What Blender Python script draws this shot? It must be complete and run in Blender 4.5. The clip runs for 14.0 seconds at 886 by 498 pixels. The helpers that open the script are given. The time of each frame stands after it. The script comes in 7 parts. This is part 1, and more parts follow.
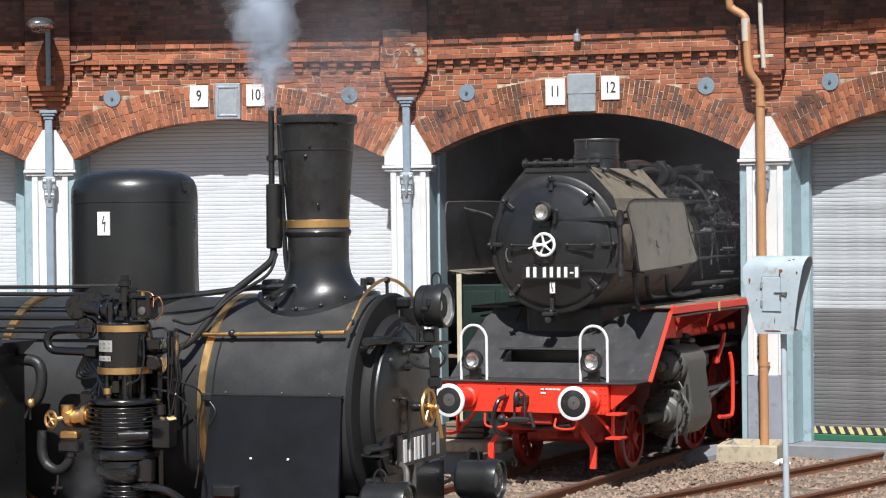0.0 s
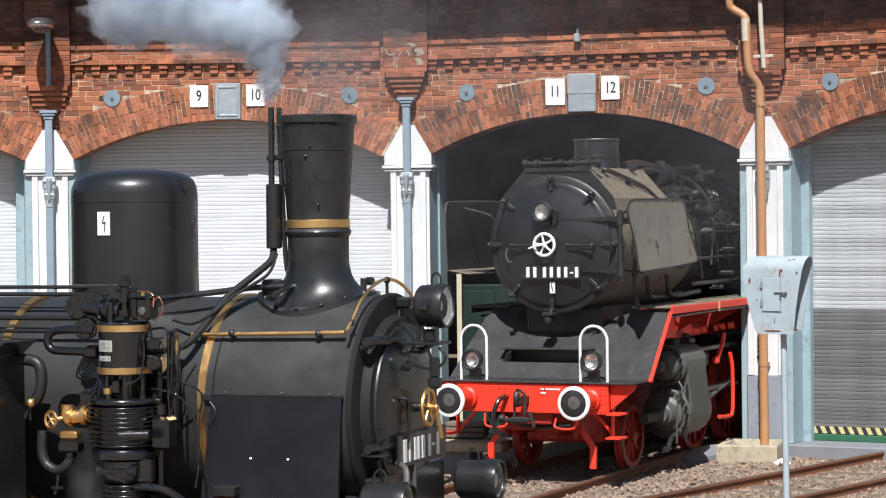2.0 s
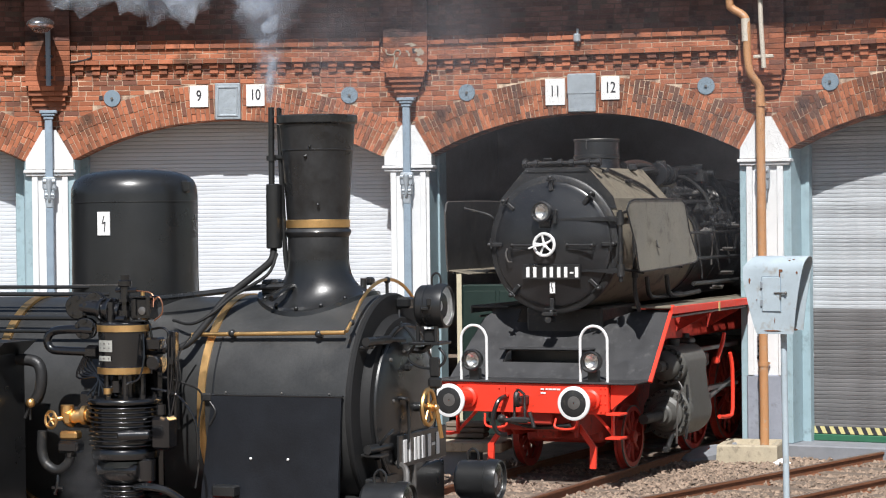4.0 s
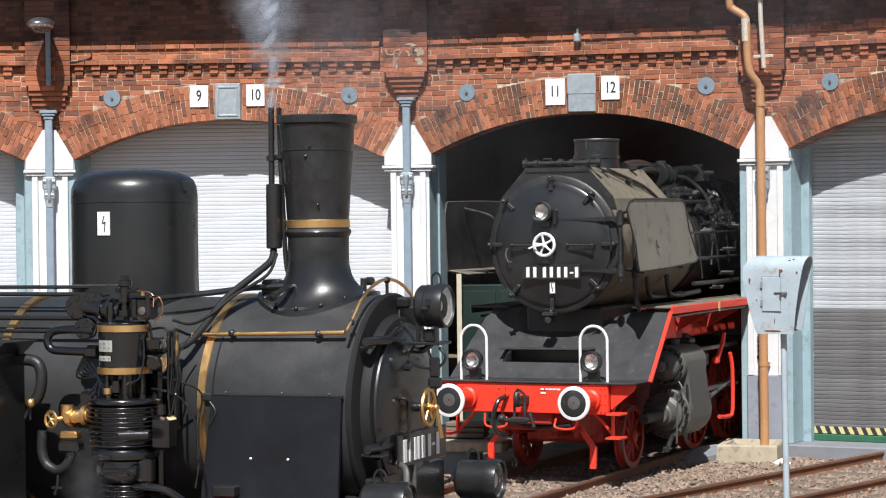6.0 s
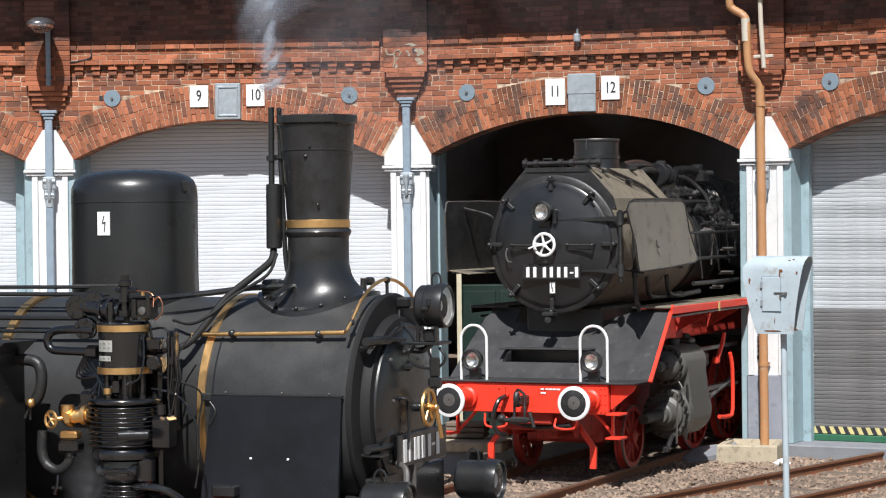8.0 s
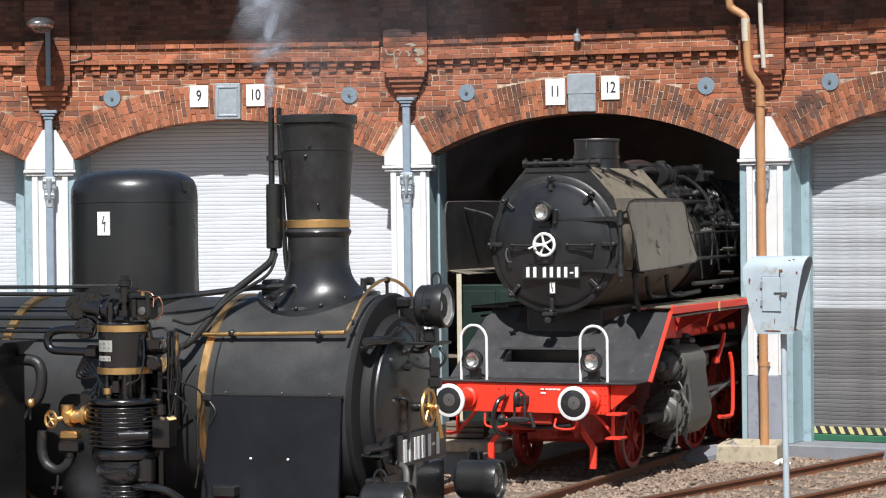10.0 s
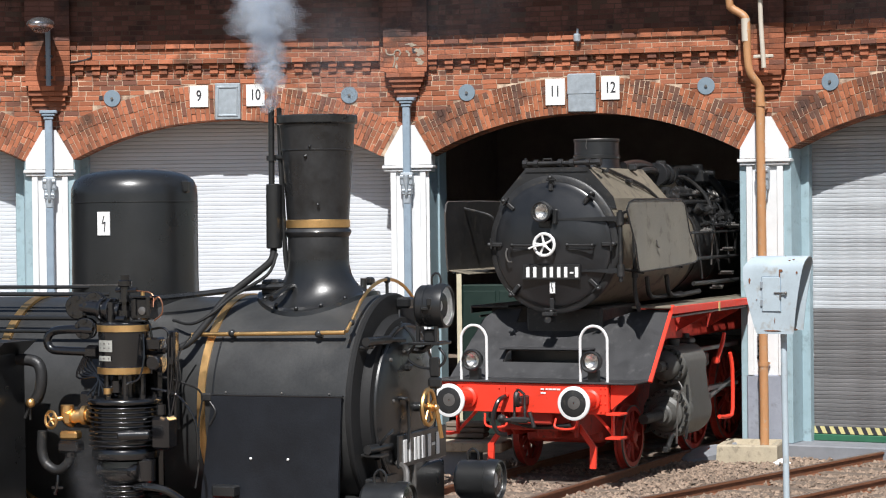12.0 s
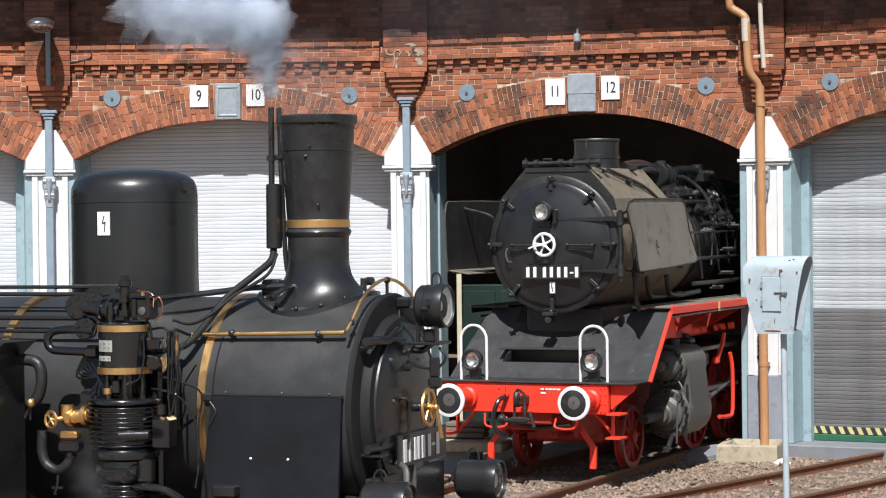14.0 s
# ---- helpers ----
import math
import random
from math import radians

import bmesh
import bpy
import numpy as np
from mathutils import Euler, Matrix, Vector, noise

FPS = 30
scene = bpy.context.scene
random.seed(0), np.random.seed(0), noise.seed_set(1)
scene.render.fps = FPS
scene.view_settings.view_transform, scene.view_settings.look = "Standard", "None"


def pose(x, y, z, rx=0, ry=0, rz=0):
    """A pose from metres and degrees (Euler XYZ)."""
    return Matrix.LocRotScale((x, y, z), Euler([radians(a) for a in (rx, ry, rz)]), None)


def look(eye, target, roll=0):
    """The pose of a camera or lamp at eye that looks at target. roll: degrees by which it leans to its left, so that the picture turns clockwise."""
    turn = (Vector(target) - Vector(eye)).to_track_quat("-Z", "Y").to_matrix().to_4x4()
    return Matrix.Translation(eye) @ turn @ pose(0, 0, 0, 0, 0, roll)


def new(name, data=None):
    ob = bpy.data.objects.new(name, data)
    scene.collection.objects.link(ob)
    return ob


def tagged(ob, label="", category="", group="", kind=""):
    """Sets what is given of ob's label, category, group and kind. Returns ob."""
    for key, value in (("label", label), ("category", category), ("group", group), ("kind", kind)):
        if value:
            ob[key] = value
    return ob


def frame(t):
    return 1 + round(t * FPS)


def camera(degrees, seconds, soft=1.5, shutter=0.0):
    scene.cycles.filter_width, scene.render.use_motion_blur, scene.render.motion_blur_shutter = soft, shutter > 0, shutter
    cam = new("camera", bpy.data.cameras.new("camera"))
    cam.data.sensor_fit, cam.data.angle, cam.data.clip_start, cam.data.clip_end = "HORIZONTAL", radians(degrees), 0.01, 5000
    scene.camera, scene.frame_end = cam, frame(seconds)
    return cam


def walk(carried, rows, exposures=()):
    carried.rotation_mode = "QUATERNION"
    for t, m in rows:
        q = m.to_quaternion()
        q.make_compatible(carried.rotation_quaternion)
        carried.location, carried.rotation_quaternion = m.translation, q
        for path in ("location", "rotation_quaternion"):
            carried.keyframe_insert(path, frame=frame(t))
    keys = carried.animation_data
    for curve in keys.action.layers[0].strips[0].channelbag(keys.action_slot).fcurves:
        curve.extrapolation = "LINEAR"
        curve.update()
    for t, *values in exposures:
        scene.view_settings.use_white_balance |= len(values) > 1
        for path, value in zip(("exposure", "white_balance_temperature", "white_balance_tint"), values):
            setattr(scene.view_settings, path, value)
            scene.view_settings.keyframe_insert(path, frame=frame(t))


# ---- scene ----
# ---- camera ----
cam = camera(22.18, 14.0, soft=1.1)
EYE = pose(0, 0, 3.4, 90 - 0.745, 0, 0) @ pose(0, 0, 0, 0, 0, -0.67)
walk(cam, [(0.0, EYE), (14.0, EYE)])

# ---- daylight ----
SUN_EL, SUN_AZ = 51.5, -4.0   # degrees above the horizon; degrees to the left of straight behind the camera
scene.view_settings.exposure = 0.27
scene.cycles.transparent_max_bounces = 200
world = bpy.data.worlds.new("sky")
scene.world = world
world.use_nodes = True
sky = world.node_tree.nodes.new("ShaderNodeTexSky")
sky.sky_type, sky.sun_disc = "NISHITA", False
sky.sun_elevation, sky.sun_rotation = radians(SUN_EL), radians(180 - SUN_AZ)
world.node_tree.links.new(sky.outputs[0], world.node_tree.nodes["Background"].inputs[0])
world.node_tree.nodes["Background"].inputs[1].default_value = 0.058
sun = new("sun", bpy.data.lights.new("sun", "SUN"))
sun.data.energy, sun.data.angle, sun.data.color = 5.0, radians(0.53), (1.0, 0.985, 0.97)
sx = math.sin(radians(SUN_AZ)) * math.cos(radians(SUN_EL))
sy = -math.cos(radians(SUN_AZ)) * math.cos(radians(SUN_EL))
sun.matrix_world = look((60 * sx, 60 * sy, 60 * math.sin(radians(SUN_EL))), (0, 0, 0))


# ---- materials ----
def material(name, colour, rough=0.6, metal=0.0, vary=0.25, scale=6.0, fine=90.0, bump=0.15, spec=0.5, stain=None,
             stain_amount=0.0, island=0.0, each=0.0, stretch=(1, 1, 1), rough_vary=0.15, coat=0.0, odd=None):
    """A surface with broad mottling, fine grain, stains, and bump, all in metres of object space."""
    m = bpy.data.materials.new(name)
    m.use_nodes = True
    t = m.node_tree
    n, ln = t.nodes, t.links
    b = n["Principled BSDF"]
    co = n.new("ShaderNodeTexCoord")
    mp = n.new("ShaderNodeMapping")
    mp.inputs["Scale"].default_value = stretch
    ln.new(co.outputs["Object"], mp.inputs[0])

    def noise_at(s, detail):
        k = n.new("ShaderNodeTexNoise")
        k.inputs["Scale"].default_value, k.inputs["Detail"].default_value = s, detail
        k.inputs["Roughness"].default_value = 0.62
        ln.new(mp.outputs[0], k.inputs["Vector"])
        return k.outputs[0]

    def math_node(op, a, bb):
        k = n.new("ShaderNodeMath")
        k.operation = op
        for i, v in enumerate((a, bb)):
            if isinstance(v, (int, float)):
                k.inputs[i].default_value = v
            else:
                ln.new(v, k.inputs[i])
        return k.outputs[0]

    big, small = noise_at(scale, 6), noise_at(fine, 3)
    val = math_node("ADD", math_node("MULTIPLY", math_node("SUBTRACT", big, 0.5), 2.6 * vary),
                    math_node("MULTIPLY", math_node("SUBTRACT", small, 0.5), 1.3 * vary))
    val = math_node("ADD", val, 1.0)
    if island:
        g = n.new("ShaderNodeNewGeometry")
        val = math_node("MULTIPLY", val, math_node("ADD", math_node("MULTIPLY", g.outputs["Random Per Island"], 2 * island), 1 - island))
    if each:
        g = n.new("ShaderNodeObjectInfo")
        val = math_node("MULTIPLY", val, math_node("ADD", math_node("MULTIPLY", g.outputs["Random"], 2 * each), 1 - each))
    mix = n.new("ShaderNodeMix")
    mix.data_type, mix.blend_type = "RGBA", "MULTIPLY"
    mix.inputs[0].default_value = 1.0
    mix.inputs[6].default_value = (*colour, 1)
    ln.new(val, mix.inputs[7])
    out = mix.outputs[2]
    if odd:
        g = n.new("ShaderNodeNewGeometry" if island else "ShaderNodeObjectInfo")
        pick = math_node("FRACT", math_node("MULTIPLY", g.outputs["Random Per Island" if island else "Random"], 17.31), 0.0)
        r2 = n.new("ShaderNodeMapRange")
        r2.inputs["From Min"].default_value, r2.inputs["From Max"].default_value = odd[1] + 0.12, odd[1] - 0.02
        ln.new(pick, r2.inputs["Value"])
        om = n.new("ShaderNodeMix")
        om.data_type = "RGBA"
        ln.new(r2.outputs[0], om.inputs[0])
        ln.new(out, om.inputs[6])
        om.inputs[7].default_value = (*odd[0], 1)
        out = om.outputs[2]
    if stain:
        ramp = n.new("ShaderNodeValToRGB")
        ramp.color_ramp.elements[0].position, ramp.color_ramp.elements[1].position = 0.62 - 0.25 * stain_amount, 0.78 - 0.2 * stain_amount
        ln.new(noise_at(scale * 2.3, 8), ramp.inputs[0])
        st = n.new("ShaderNodeMix")
        st.data_type = "RGBA"
        ln.new(ramp.outputs[0], st.inputs[0])
        ln.new(out, st.inputs[6])
        st.inputs[7].default_value = (*stain, 1)
        out = st.outputs[2]
    ln.new(out, b.inputs["Base Color"])
    ln.new(math_node("ADD", math_node("MULTIPLY", math_node("SUBTRACT", big, 0.5), 2 * rough_vary), rough), b.inputs["Roughness"])
    b.inputs["Metallic"].default_value = metal
    b.inputs["Specular IOR Level"].default_value = spec
    b.inputs["Coat Weight"].default_value = coat
    b.inputs["Coat Roughness"].default_value = 0.2
    if bump:
        bp = n.new("ShaderNodeBump")
        bp.inputs["Strength"].default_value, bp.inputs["Distance"].default_value = bump, 0.01
        ln.new(math_node("ADD", small, math_node("MULTIPLY", big, 0.7)), bp.inputs["Height"])
        ln.new(bp.outputs[0], b.inputs["Normal"])
    return m


BRICK = material("brick_red", (0.36, 0.13, 0.07), 0.85, vary=0.5, scale=1.1, fine=60, bump=0.45, island=0.34, odd=((0.19, 0.085, 0.06), 0.10), stain=(0.11, 0.058, 0.04), stain_amount=0.45, spec=0.2)
# darker copy of the brick; paints in the shade under the eaves
SHADEBRICK = material("shaded_brick", (0.15, 0.075, 0.06), 0.9, vary=0.35, scale=1.1, fine=60, bump=0.4, island=0.35, stain=(0.05, 0.038, 0.036), stain_amount=0.5, spec=0.15)
BRICK_PIECE = material("brick_single", (0.36, 0.13, 0.07), 0.85, vary=0.45, scale=1.1, fine=60, bump=0.45, each=0.34, odd=((0.19, 0.085, 0.06), 0.10), stain=(0.11, 0.058, 0.04), stain_amount=0.45, spec=0.2)
BRICK_ARCH = material("brick_arch", (0.31, 0.112, 0.057), 0.85, vary=0.45, scale=1.1, fine=60, bump=0.45, each=0.42, odd=((0.16, 0.083, 0.06), 0.2), stain=(0.09, 0.052, 0.042), stain_amount=0.55, spec=0.2)
# mortar to match, its colour darkened for the same eaves shade
SHADEMORTAR = material("shaded_mortar", (0.11, 0.075, 0.06), 0.9, vary=0.35, scale=2.0, bump=0.3, spec=0.1)
MORTAR = material("mortar", (0.58, 0.45, 0.33), 0.9, vary=0.45, scale=1.6, bump=0.3, stain=(0.17, 0.095, 0.07), stain_amount=0.75, spec=0.2)
WHITE = material("white_paint", (0.72, 0.73, 0.735), 0.6, vary=0.1, scale=4, bump=0.12)
SHUTTER = material("shutter_white", (0.615, 0.64, 0.675), 0.5, vary=0.08, scale=3, stretch=(1, 1, 5), bump=0.08, each=0.06)
SHUTTER_GREY = material("shutter_grey", (0.15, 0.146, 0.147), 0.5, vary=0.3, scale=2.2, stretch=(1, 1, 6), bump=0.08, each=0.2, stain=(0.26, 0.25, 0.25), stain_amount=0.12)
BLUEGREY = material("blue_grey_paint", (0.31, 0.42, 0.46), 0.5, vary=0.16, scale=3.5, bump=0.1, stain=(0.2, 0.26, 0.28), stain_amount=0.25)
SLATE = material("grey_blue_pipe", (0.25, 0.32, 0.39), 0.5, vary=0.18, scale=5, bump=0.1, stain=(0.17, 0.2, 0.23), stain_amount=0.2)
PLINTH = material("grey_base_paint", (0.27, 0.29, 0.34), 0.7, vary=0.2, scale=4, bump=0.15, stain=(0.2, 0.21, 0.23), stain_amount=0.25)
BOXPAINT = material("pale_blue_enamel", (0.42, 0.495, 0.54), 0.5, vary=0.16, scale=4, bump=0.1, stain=(0.32, 0.30, 0.27), stain_amount=0.2)
OCHRE = material("ochre_pipe_paint", (0.47, 0.24, 0.11), 0.5, vary=0.12, scale=5, bump=0.1, stain=(0.4, 0.36, 0.3), stain_amount=0.15)
PALEPIPE = material("pale_pipe", (0.55, 0.5, 0.42), 0.5, vary=0.1)
GALV = material("galvanised", (0.45, 0.5, 0.54), 0.45, 0.6, vary=0.25, scale=14, bump=0.1)
BLACK = material("loco_black", (0.016, 0.0165, 0.0172), 0.32, coat=0.35, vary=0.3, scale=4, fine=70, bump=0.06, rough_vary=0.2)
CHIMNEY = material("chimney_black", (0.018, 0.0185, 0.0195), 0.36, vary=0.6, scale=3.5, fine=40, bump=0.08, coat=0.4, rough_vary=0.5, stain=(0.006, 0.006, 0.006), stain_amount=0.4)
PLATE = material("worn_plate", (0.5, 0.5, 0.46), 0.45, 0.4, vary=0.4, scale=30)
BLACK_SEMI = material("boiler_black", (0.036, 0.0365, 0.0365), 0.42, vary=0.4, scale=2.0, fine=60, bump=0.07, rough_vary=0.3, stain=(0.055, 0.053, 0.05), stain_amount=0.12)
BLACK_BLUE = material("blue_black_sheet", (0.0085, 0.0105, 0.015), 0.44, vary=0.5, scale=2.2, bump=0.1, rough_vary=0.35)
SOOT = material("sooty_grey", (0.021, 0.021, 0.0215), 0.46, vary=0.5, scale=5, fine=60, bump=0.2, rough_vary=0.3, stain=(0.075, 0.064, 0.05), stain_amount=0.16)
APRON = material("apron_grey", (0.035, 0.035, 0.037), 0.55, vary=0.6, scale=3.2, bump=0.25, rough_vary=0.3, stain=(0.075, 0.075, 0.074), stain_amount=0.25)
DUST = material("dusty_boiler", (0.188, 0.164, 0.123), 0.7, vary=0.35, scale=2.2, fine=40, bump=0.12, stain=(0.06, 0.05, 0.04), stain_amount=0.35)
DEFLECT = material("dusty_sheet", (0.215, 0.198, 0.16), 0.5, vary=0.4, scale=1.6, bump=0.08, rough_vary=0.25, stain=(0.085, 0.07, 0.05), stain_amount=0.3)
RED = material("signal_red", (0.8, 0.05, 0.024), 0.45, vary=0.12, scale=5, bump=0.06, stain=(0.3, 0.03, 0.02), stain_amount=0.05)
RED_DIRTY = material("frame_red", (0.42, 0.035, 0.022), 0.55, vary=0.35, scale=5, bump=0.1, stain=(0.05, 0.02, 0.016), stain_amount=0.3)
BRASS = material("brass", (0.92, 0.57, 0.24), 0.38, 1.0, vary=0.2, scale=9, bump=0.08)
COPPER = material("copper", (0.7, 0.33, 0.2), 0.35, 1.0, vary=0.15)
ENAMEL = material("white_enamel", (0.8, 0.8, 0.79), 0.4, vary=0.06, scale=8, bump=0.03)
STEEL = material("worn_steel", (0.2, 0.19, 0.18), 0.45, 0.7, vary=0.3, scale=12, bump=0.1)
RUST = material("rusty_rail", (0.23, 0.095, 0.047), 0.75, 0.1, vary=0.35, scale=10, bump=0.3, stain=(0.12, 0.055, 0.033), stain_amount=0.3)
RAILHEAD = material("rail_head", (0.26, 0.19, 0.15), 0.45, 0.5, vary=0.3, scale=12, bump=0.1)
SLEEPER = material("old_timber", (0.17, 0.13, 0.10), 0.85, vary=0.4, scale=6, bump=0.5, stretch=(1, 6, 1))
GRAVEL = material("gravel_ground", (0.2, 0.15, 0.115), 0.9, vary=0.55, scale=2.2, fine=45, bump=0.9, stain=(0.12, 0.09, 0.07), stain_amount=0.35)
STONE = material("gravel_stone", (0.262, 0.192, 0.142), 0.85, vary=0.25, scale=3, bump=0.3, island=0.34)
CONCRETE = material("concrete", (0.43, 0.37, 0.27), 0.85, vary=0.3, scale=4, fine=70, bump=0.5, stain=(0.22, 0.19, 0.14), stain_amount=0.3)
GREY_STONE = material("threshold_stone", (0.22, 0.23, 0.25), 0.8, vary=0.2, scale=5, bump=0.3)
DARKWALL = material("sooty_interior", (0.3, 0.28, 0.27), 0.9, vary=0.3, scale=2, bump=0.2)
YELLOW = material("yellow_paint", (0.6, 0.53, 0.24), 0.6, vary=0.2, scale=10)
GREEN = material("green_paint", (0.03, 0.13, 0.07), 0.5, vary=0.2)
GLOSS = material("oily_black", (0.007, 0.007, 0.008), 0.2, coat=1.0, vary=0.3, scale=8, fine=80, bump=0.12, rough_vary=0.15)
DISC = material("disc_paint", (0.19, 0.25, 0.30), 0.55, vary=0.2, scale=10, bump=0.1)
LIME = material("old_lime", (0.36, 0.3, 0.23), 0.9, vary=0.35, scale=14, bump=0.4)
MATTE = material("matte_black", (0.015, 0.015, 0.0155), 0.68, vary=0.3, scale=6, bump=0.15, spec=0.3)
POST = material("dark_post", (0.06, 0.068, 0.075), 0.5, vary=0.15)
CHROME = material("bright_shade", (0.5, 0.5, 0.52), 0.25, 0.9, vary=0.1)
ZINC = material("zinc_slat", (0.43, 0.45, 0.47), 0.5, vary=0.3, scale=2.4, stretch=(0.6, 1, 7), bump=0.08, each=0.2, stain=(0.62, 0.64, 0.66), stain_amount=0.25)
CASING = material("dusty_casing", (0.09, 0.088, 0.08), 0.5, vary=0.35, scale=4, bump=0.15, rough_vary=0.25, stain=(0.08, 0.07, 0.055), stain_amount=0.25)
CABINET = material("cabinet_green", (0.009, 0.024, 0.019), 0.5, vary=0.2)
DOORBLACK = material("smokebox_black", (0.013, 0.0135, 0.015), 0.4, coat=0.5, vary=0.4, scale=3, fine=60, bump=0.08, rough_vary=0.25)
INK = material("dark_ink", (0.03, 0.03, 0.035), 0.6, vary=0.1)
TIMBER = material("eaves_timber", (0.07, 0.05, 0.04), 0.85, vary=0.3, stretch=(1, 8, 1), bump=0.3)
ROOF = material("roof_felt", (0.05, 0.05, 0.052), 0.9, vary=0.3, bump=0.3)
CREAM = material("cream_paint", (0.55, 0.5, 0.36), 0.55, vary=0.15)
LENSIN = material("lamp_reflector", (0.75, 0.73, 0.7), 0.2, 0.9, vary=0.1)


def glass(name, colour):
    m = bpy.data.materials.new(name)
    m.use_nodes = True
    b = m.node_tree.nodes["Principled BSDF"]
    b.inputs["Base Color"].default_value = (*colour, 1)
    b.inputs["Transmission Weight"].default_value = 1.0
    b.inputs["Roughness"].default_value, b.inputs["IOR"].default_value = 0.03, 1.45
    return m


GLASS = glass("lamp_glass", (0.95, 0.95, 0.93))


# ---- mesh tools ----
class Geo:
    """Collects points and faces of one part, in metres."""

    def __init__(self):
        self.v, self.f = [], []

    def add(self, pts, faces):
        k = len(self.v)
        self.v += [tuple(p) for p in pts]
        self.f += [tuple(k + i for i in f) for f in faces]
        return self

    def box(self, c, s, bev=0.0, m=None):
        hx, hy, hz = s[0] / 2, s[1] / 2, s[2] / 2
        b = min(bev, hx * 0.9, hy * 0.9, hz * 0.9)
        pts, faces = [], []
        if b <= 0:
            pts = [(x * hx, y * hy, z * hz) for x in (-1, 1) for y in (-1, 1) for z in (-1, 1)]
            faces = [(0, 1, 3, 2), (4, 6, 7, 5), (0, 4, 5, 1), (2, 3, 7, 6), (0, 2, 6, 4), (1, 5, 7, 3)]
        else:
            bm = bmesh.new()
            bmesh.ops.create_cube(bm, size=1, matrix=Matrix.Diagonal((s[0], s[1], s[2], 1)))
            bmesh.ops.bevel(bm, geom=bm.edges[:], offset=b, segments=1, affect="EDGES")
            bm.verts.index_update()
            pts = [tuple(p.co) for p in bm.verts]
            faces = [tuple(p.index for p in f.verts) for f in bm.faces]
            bm.free()
        m = m or Matrix()
        return self.add([Vector(c) + m.to_3x3() @ Vector(p) for p in pts], faces)

    def lathe(self, profile, at=(0, 0, 0), axis=(0, 0, 1), seg=32, start=0.0, sweep=360.0, close=True):
        """profile: (radius, height) pairs along the axis."""
        q = Vector((0, 0, 1)).rotation_difference(Vector(axis).normalized()).to_matrix()
        full = sweep >= 359.9
        n = seg if full else seg + 1
        pts = []
        for r, h in profile:
            for i in range(n):
                a = radians(start + sweep * i / seg)
                pts.append(Vector(at) + q @ Vector((r * math.cos(a), r * math.sin(a), h)))
        faces = []
        for j in range(len(profile) - 1):
            for i in range(seg):
                i2 = (i + 1) % n
                faces.append((j * n + i, j * n + i2, (j + 1) * n + i2, (j + 1) * n + i))
        if close and full:
            faces.append(tuple(range(n - 1, -1, -1)))
            faces.append(tuple(range((len(profile) - 1) * n, len(profile) * n)))
        return self.add(pts, faces)

    def cyl(self, p0, p1, r0, r1=None, seg=16, bev=0.0):
        p0, p1 = Vector(p0), Vector(p1)
        d = (p1 - p0).length
        r1 = r0 if r1 is None else r1
        prof = [(r0, 0), (r1, d)] if bev <= 0 else [(r0 - bev, 0), (r0, bev), (r1, d - bev), (r1 - bev, d)]
        return self.lathe(prof, p0, p1 - p0, seg)

    def tube(self, pts, r, seg=8, smooth=4):
        """A pipe along points, rounded through them."""
        p = [Vector(a) for a in pts]
        if smooth and len(p) > 2:
            ext = [p[0] * 2 - p[1]] + p + [p[-1] * 2 - p[-2]]
            q = []
            for i in range(1, len(ext) - 2):
                for k in range(smooth):
                    t = k / smooth
                    a, b, c, d = ext[i - 1:i + 3]
                    q.append(0.5 * (2 * b + (c - a) * t + (2 * a - 5 * b + 4 * c - d) * t * t + (3 * b - a - 3 * c + d) * t ** 3))
            p = q + [p[-1]]
        side = None
        rings = []
        for i, c in enumerate(p):
            d = (p[min(i + 1, len(p) - 1)] - p[max(i - 1, 0)]).normalized()
            if side is None:
                side = d.orthogonal().normalized()
            side = (side - d * side.dot(d)).normalized()
            up = d.cross(side)
            rings.append([c + r * (side * math.cos(6.28319 * k / seg) + up * math.sin(6.28319 * k / seg)) for k in range(seg)])
        faces = [(i * seg + k, i * seg + (k + 1) % seg, (i + 1) * seg + (k + 1) % seg, (i + 1) * seg + k)
                 for i in range(len(rings) - 1) for k in range(seg)]
        faces += [tuple(range(seg - 1, -1, -1)), tuple(range((len(rings) - 1) * seg, len(rings) * seg))]
        return self.add([v for ring in rings for v in ring], faces)

    def ring(self, at, axis, r, w, seg=40, tseg=8):
        """A torus of radius r and tube radius w."""
        q = Vector((0, 0, 1)).rotation_difference(Vector(axis).normalized()).to_matrix()
        pts, faces = [], []
        for i in range(seg):
            a = 6.28318531 * i / seg
            for k in range(tseg):
                b = 6.28318531 * k / tseg
                pts.append(Vector(at) + q @ Vector(((r + w * math.cos(b)) * math.cos(a), (r + w * math.cos(b)) * math.sin(a), w * math.sin(b))))
                faces.append((i * tseg + k, ((i + 1) % seg) * tseg + k, ((i + 1) % seg) * tseg + (k + 1) % tseg, i * tseg + (k + 1) % tseg))
        return self.add(pts, faces)

    def prism(self, poly, along, place):
        """Extrudes a flat outline: place(u, v, w) gives the point; w runs from along[0] to along[1]."""
        n = len(poly)
        pts = [place(u, v, along[0]) for u, v in poly] + [place(u, v, along[1]) for u, v in poly]
        faces = [tuple(range(n - 1, -1, -1)), tuple(range(n, 2 * n))]
        faces += [(i, (i + 1) % n, n + (i + 1) % n, n + i) for i in range(n)]
        return self.add(pts, faces)

    def ball(self, at, r, seg=12, squash=1.0):
        prof = [(max(1e-4, r * math.sin(math.pi * j / 8)), -r * squash * math.cos(math.pi * j / 8)) for j in range(9)]
        return self.lathe(prof, at, (0, 0, 1), seg, close=False)

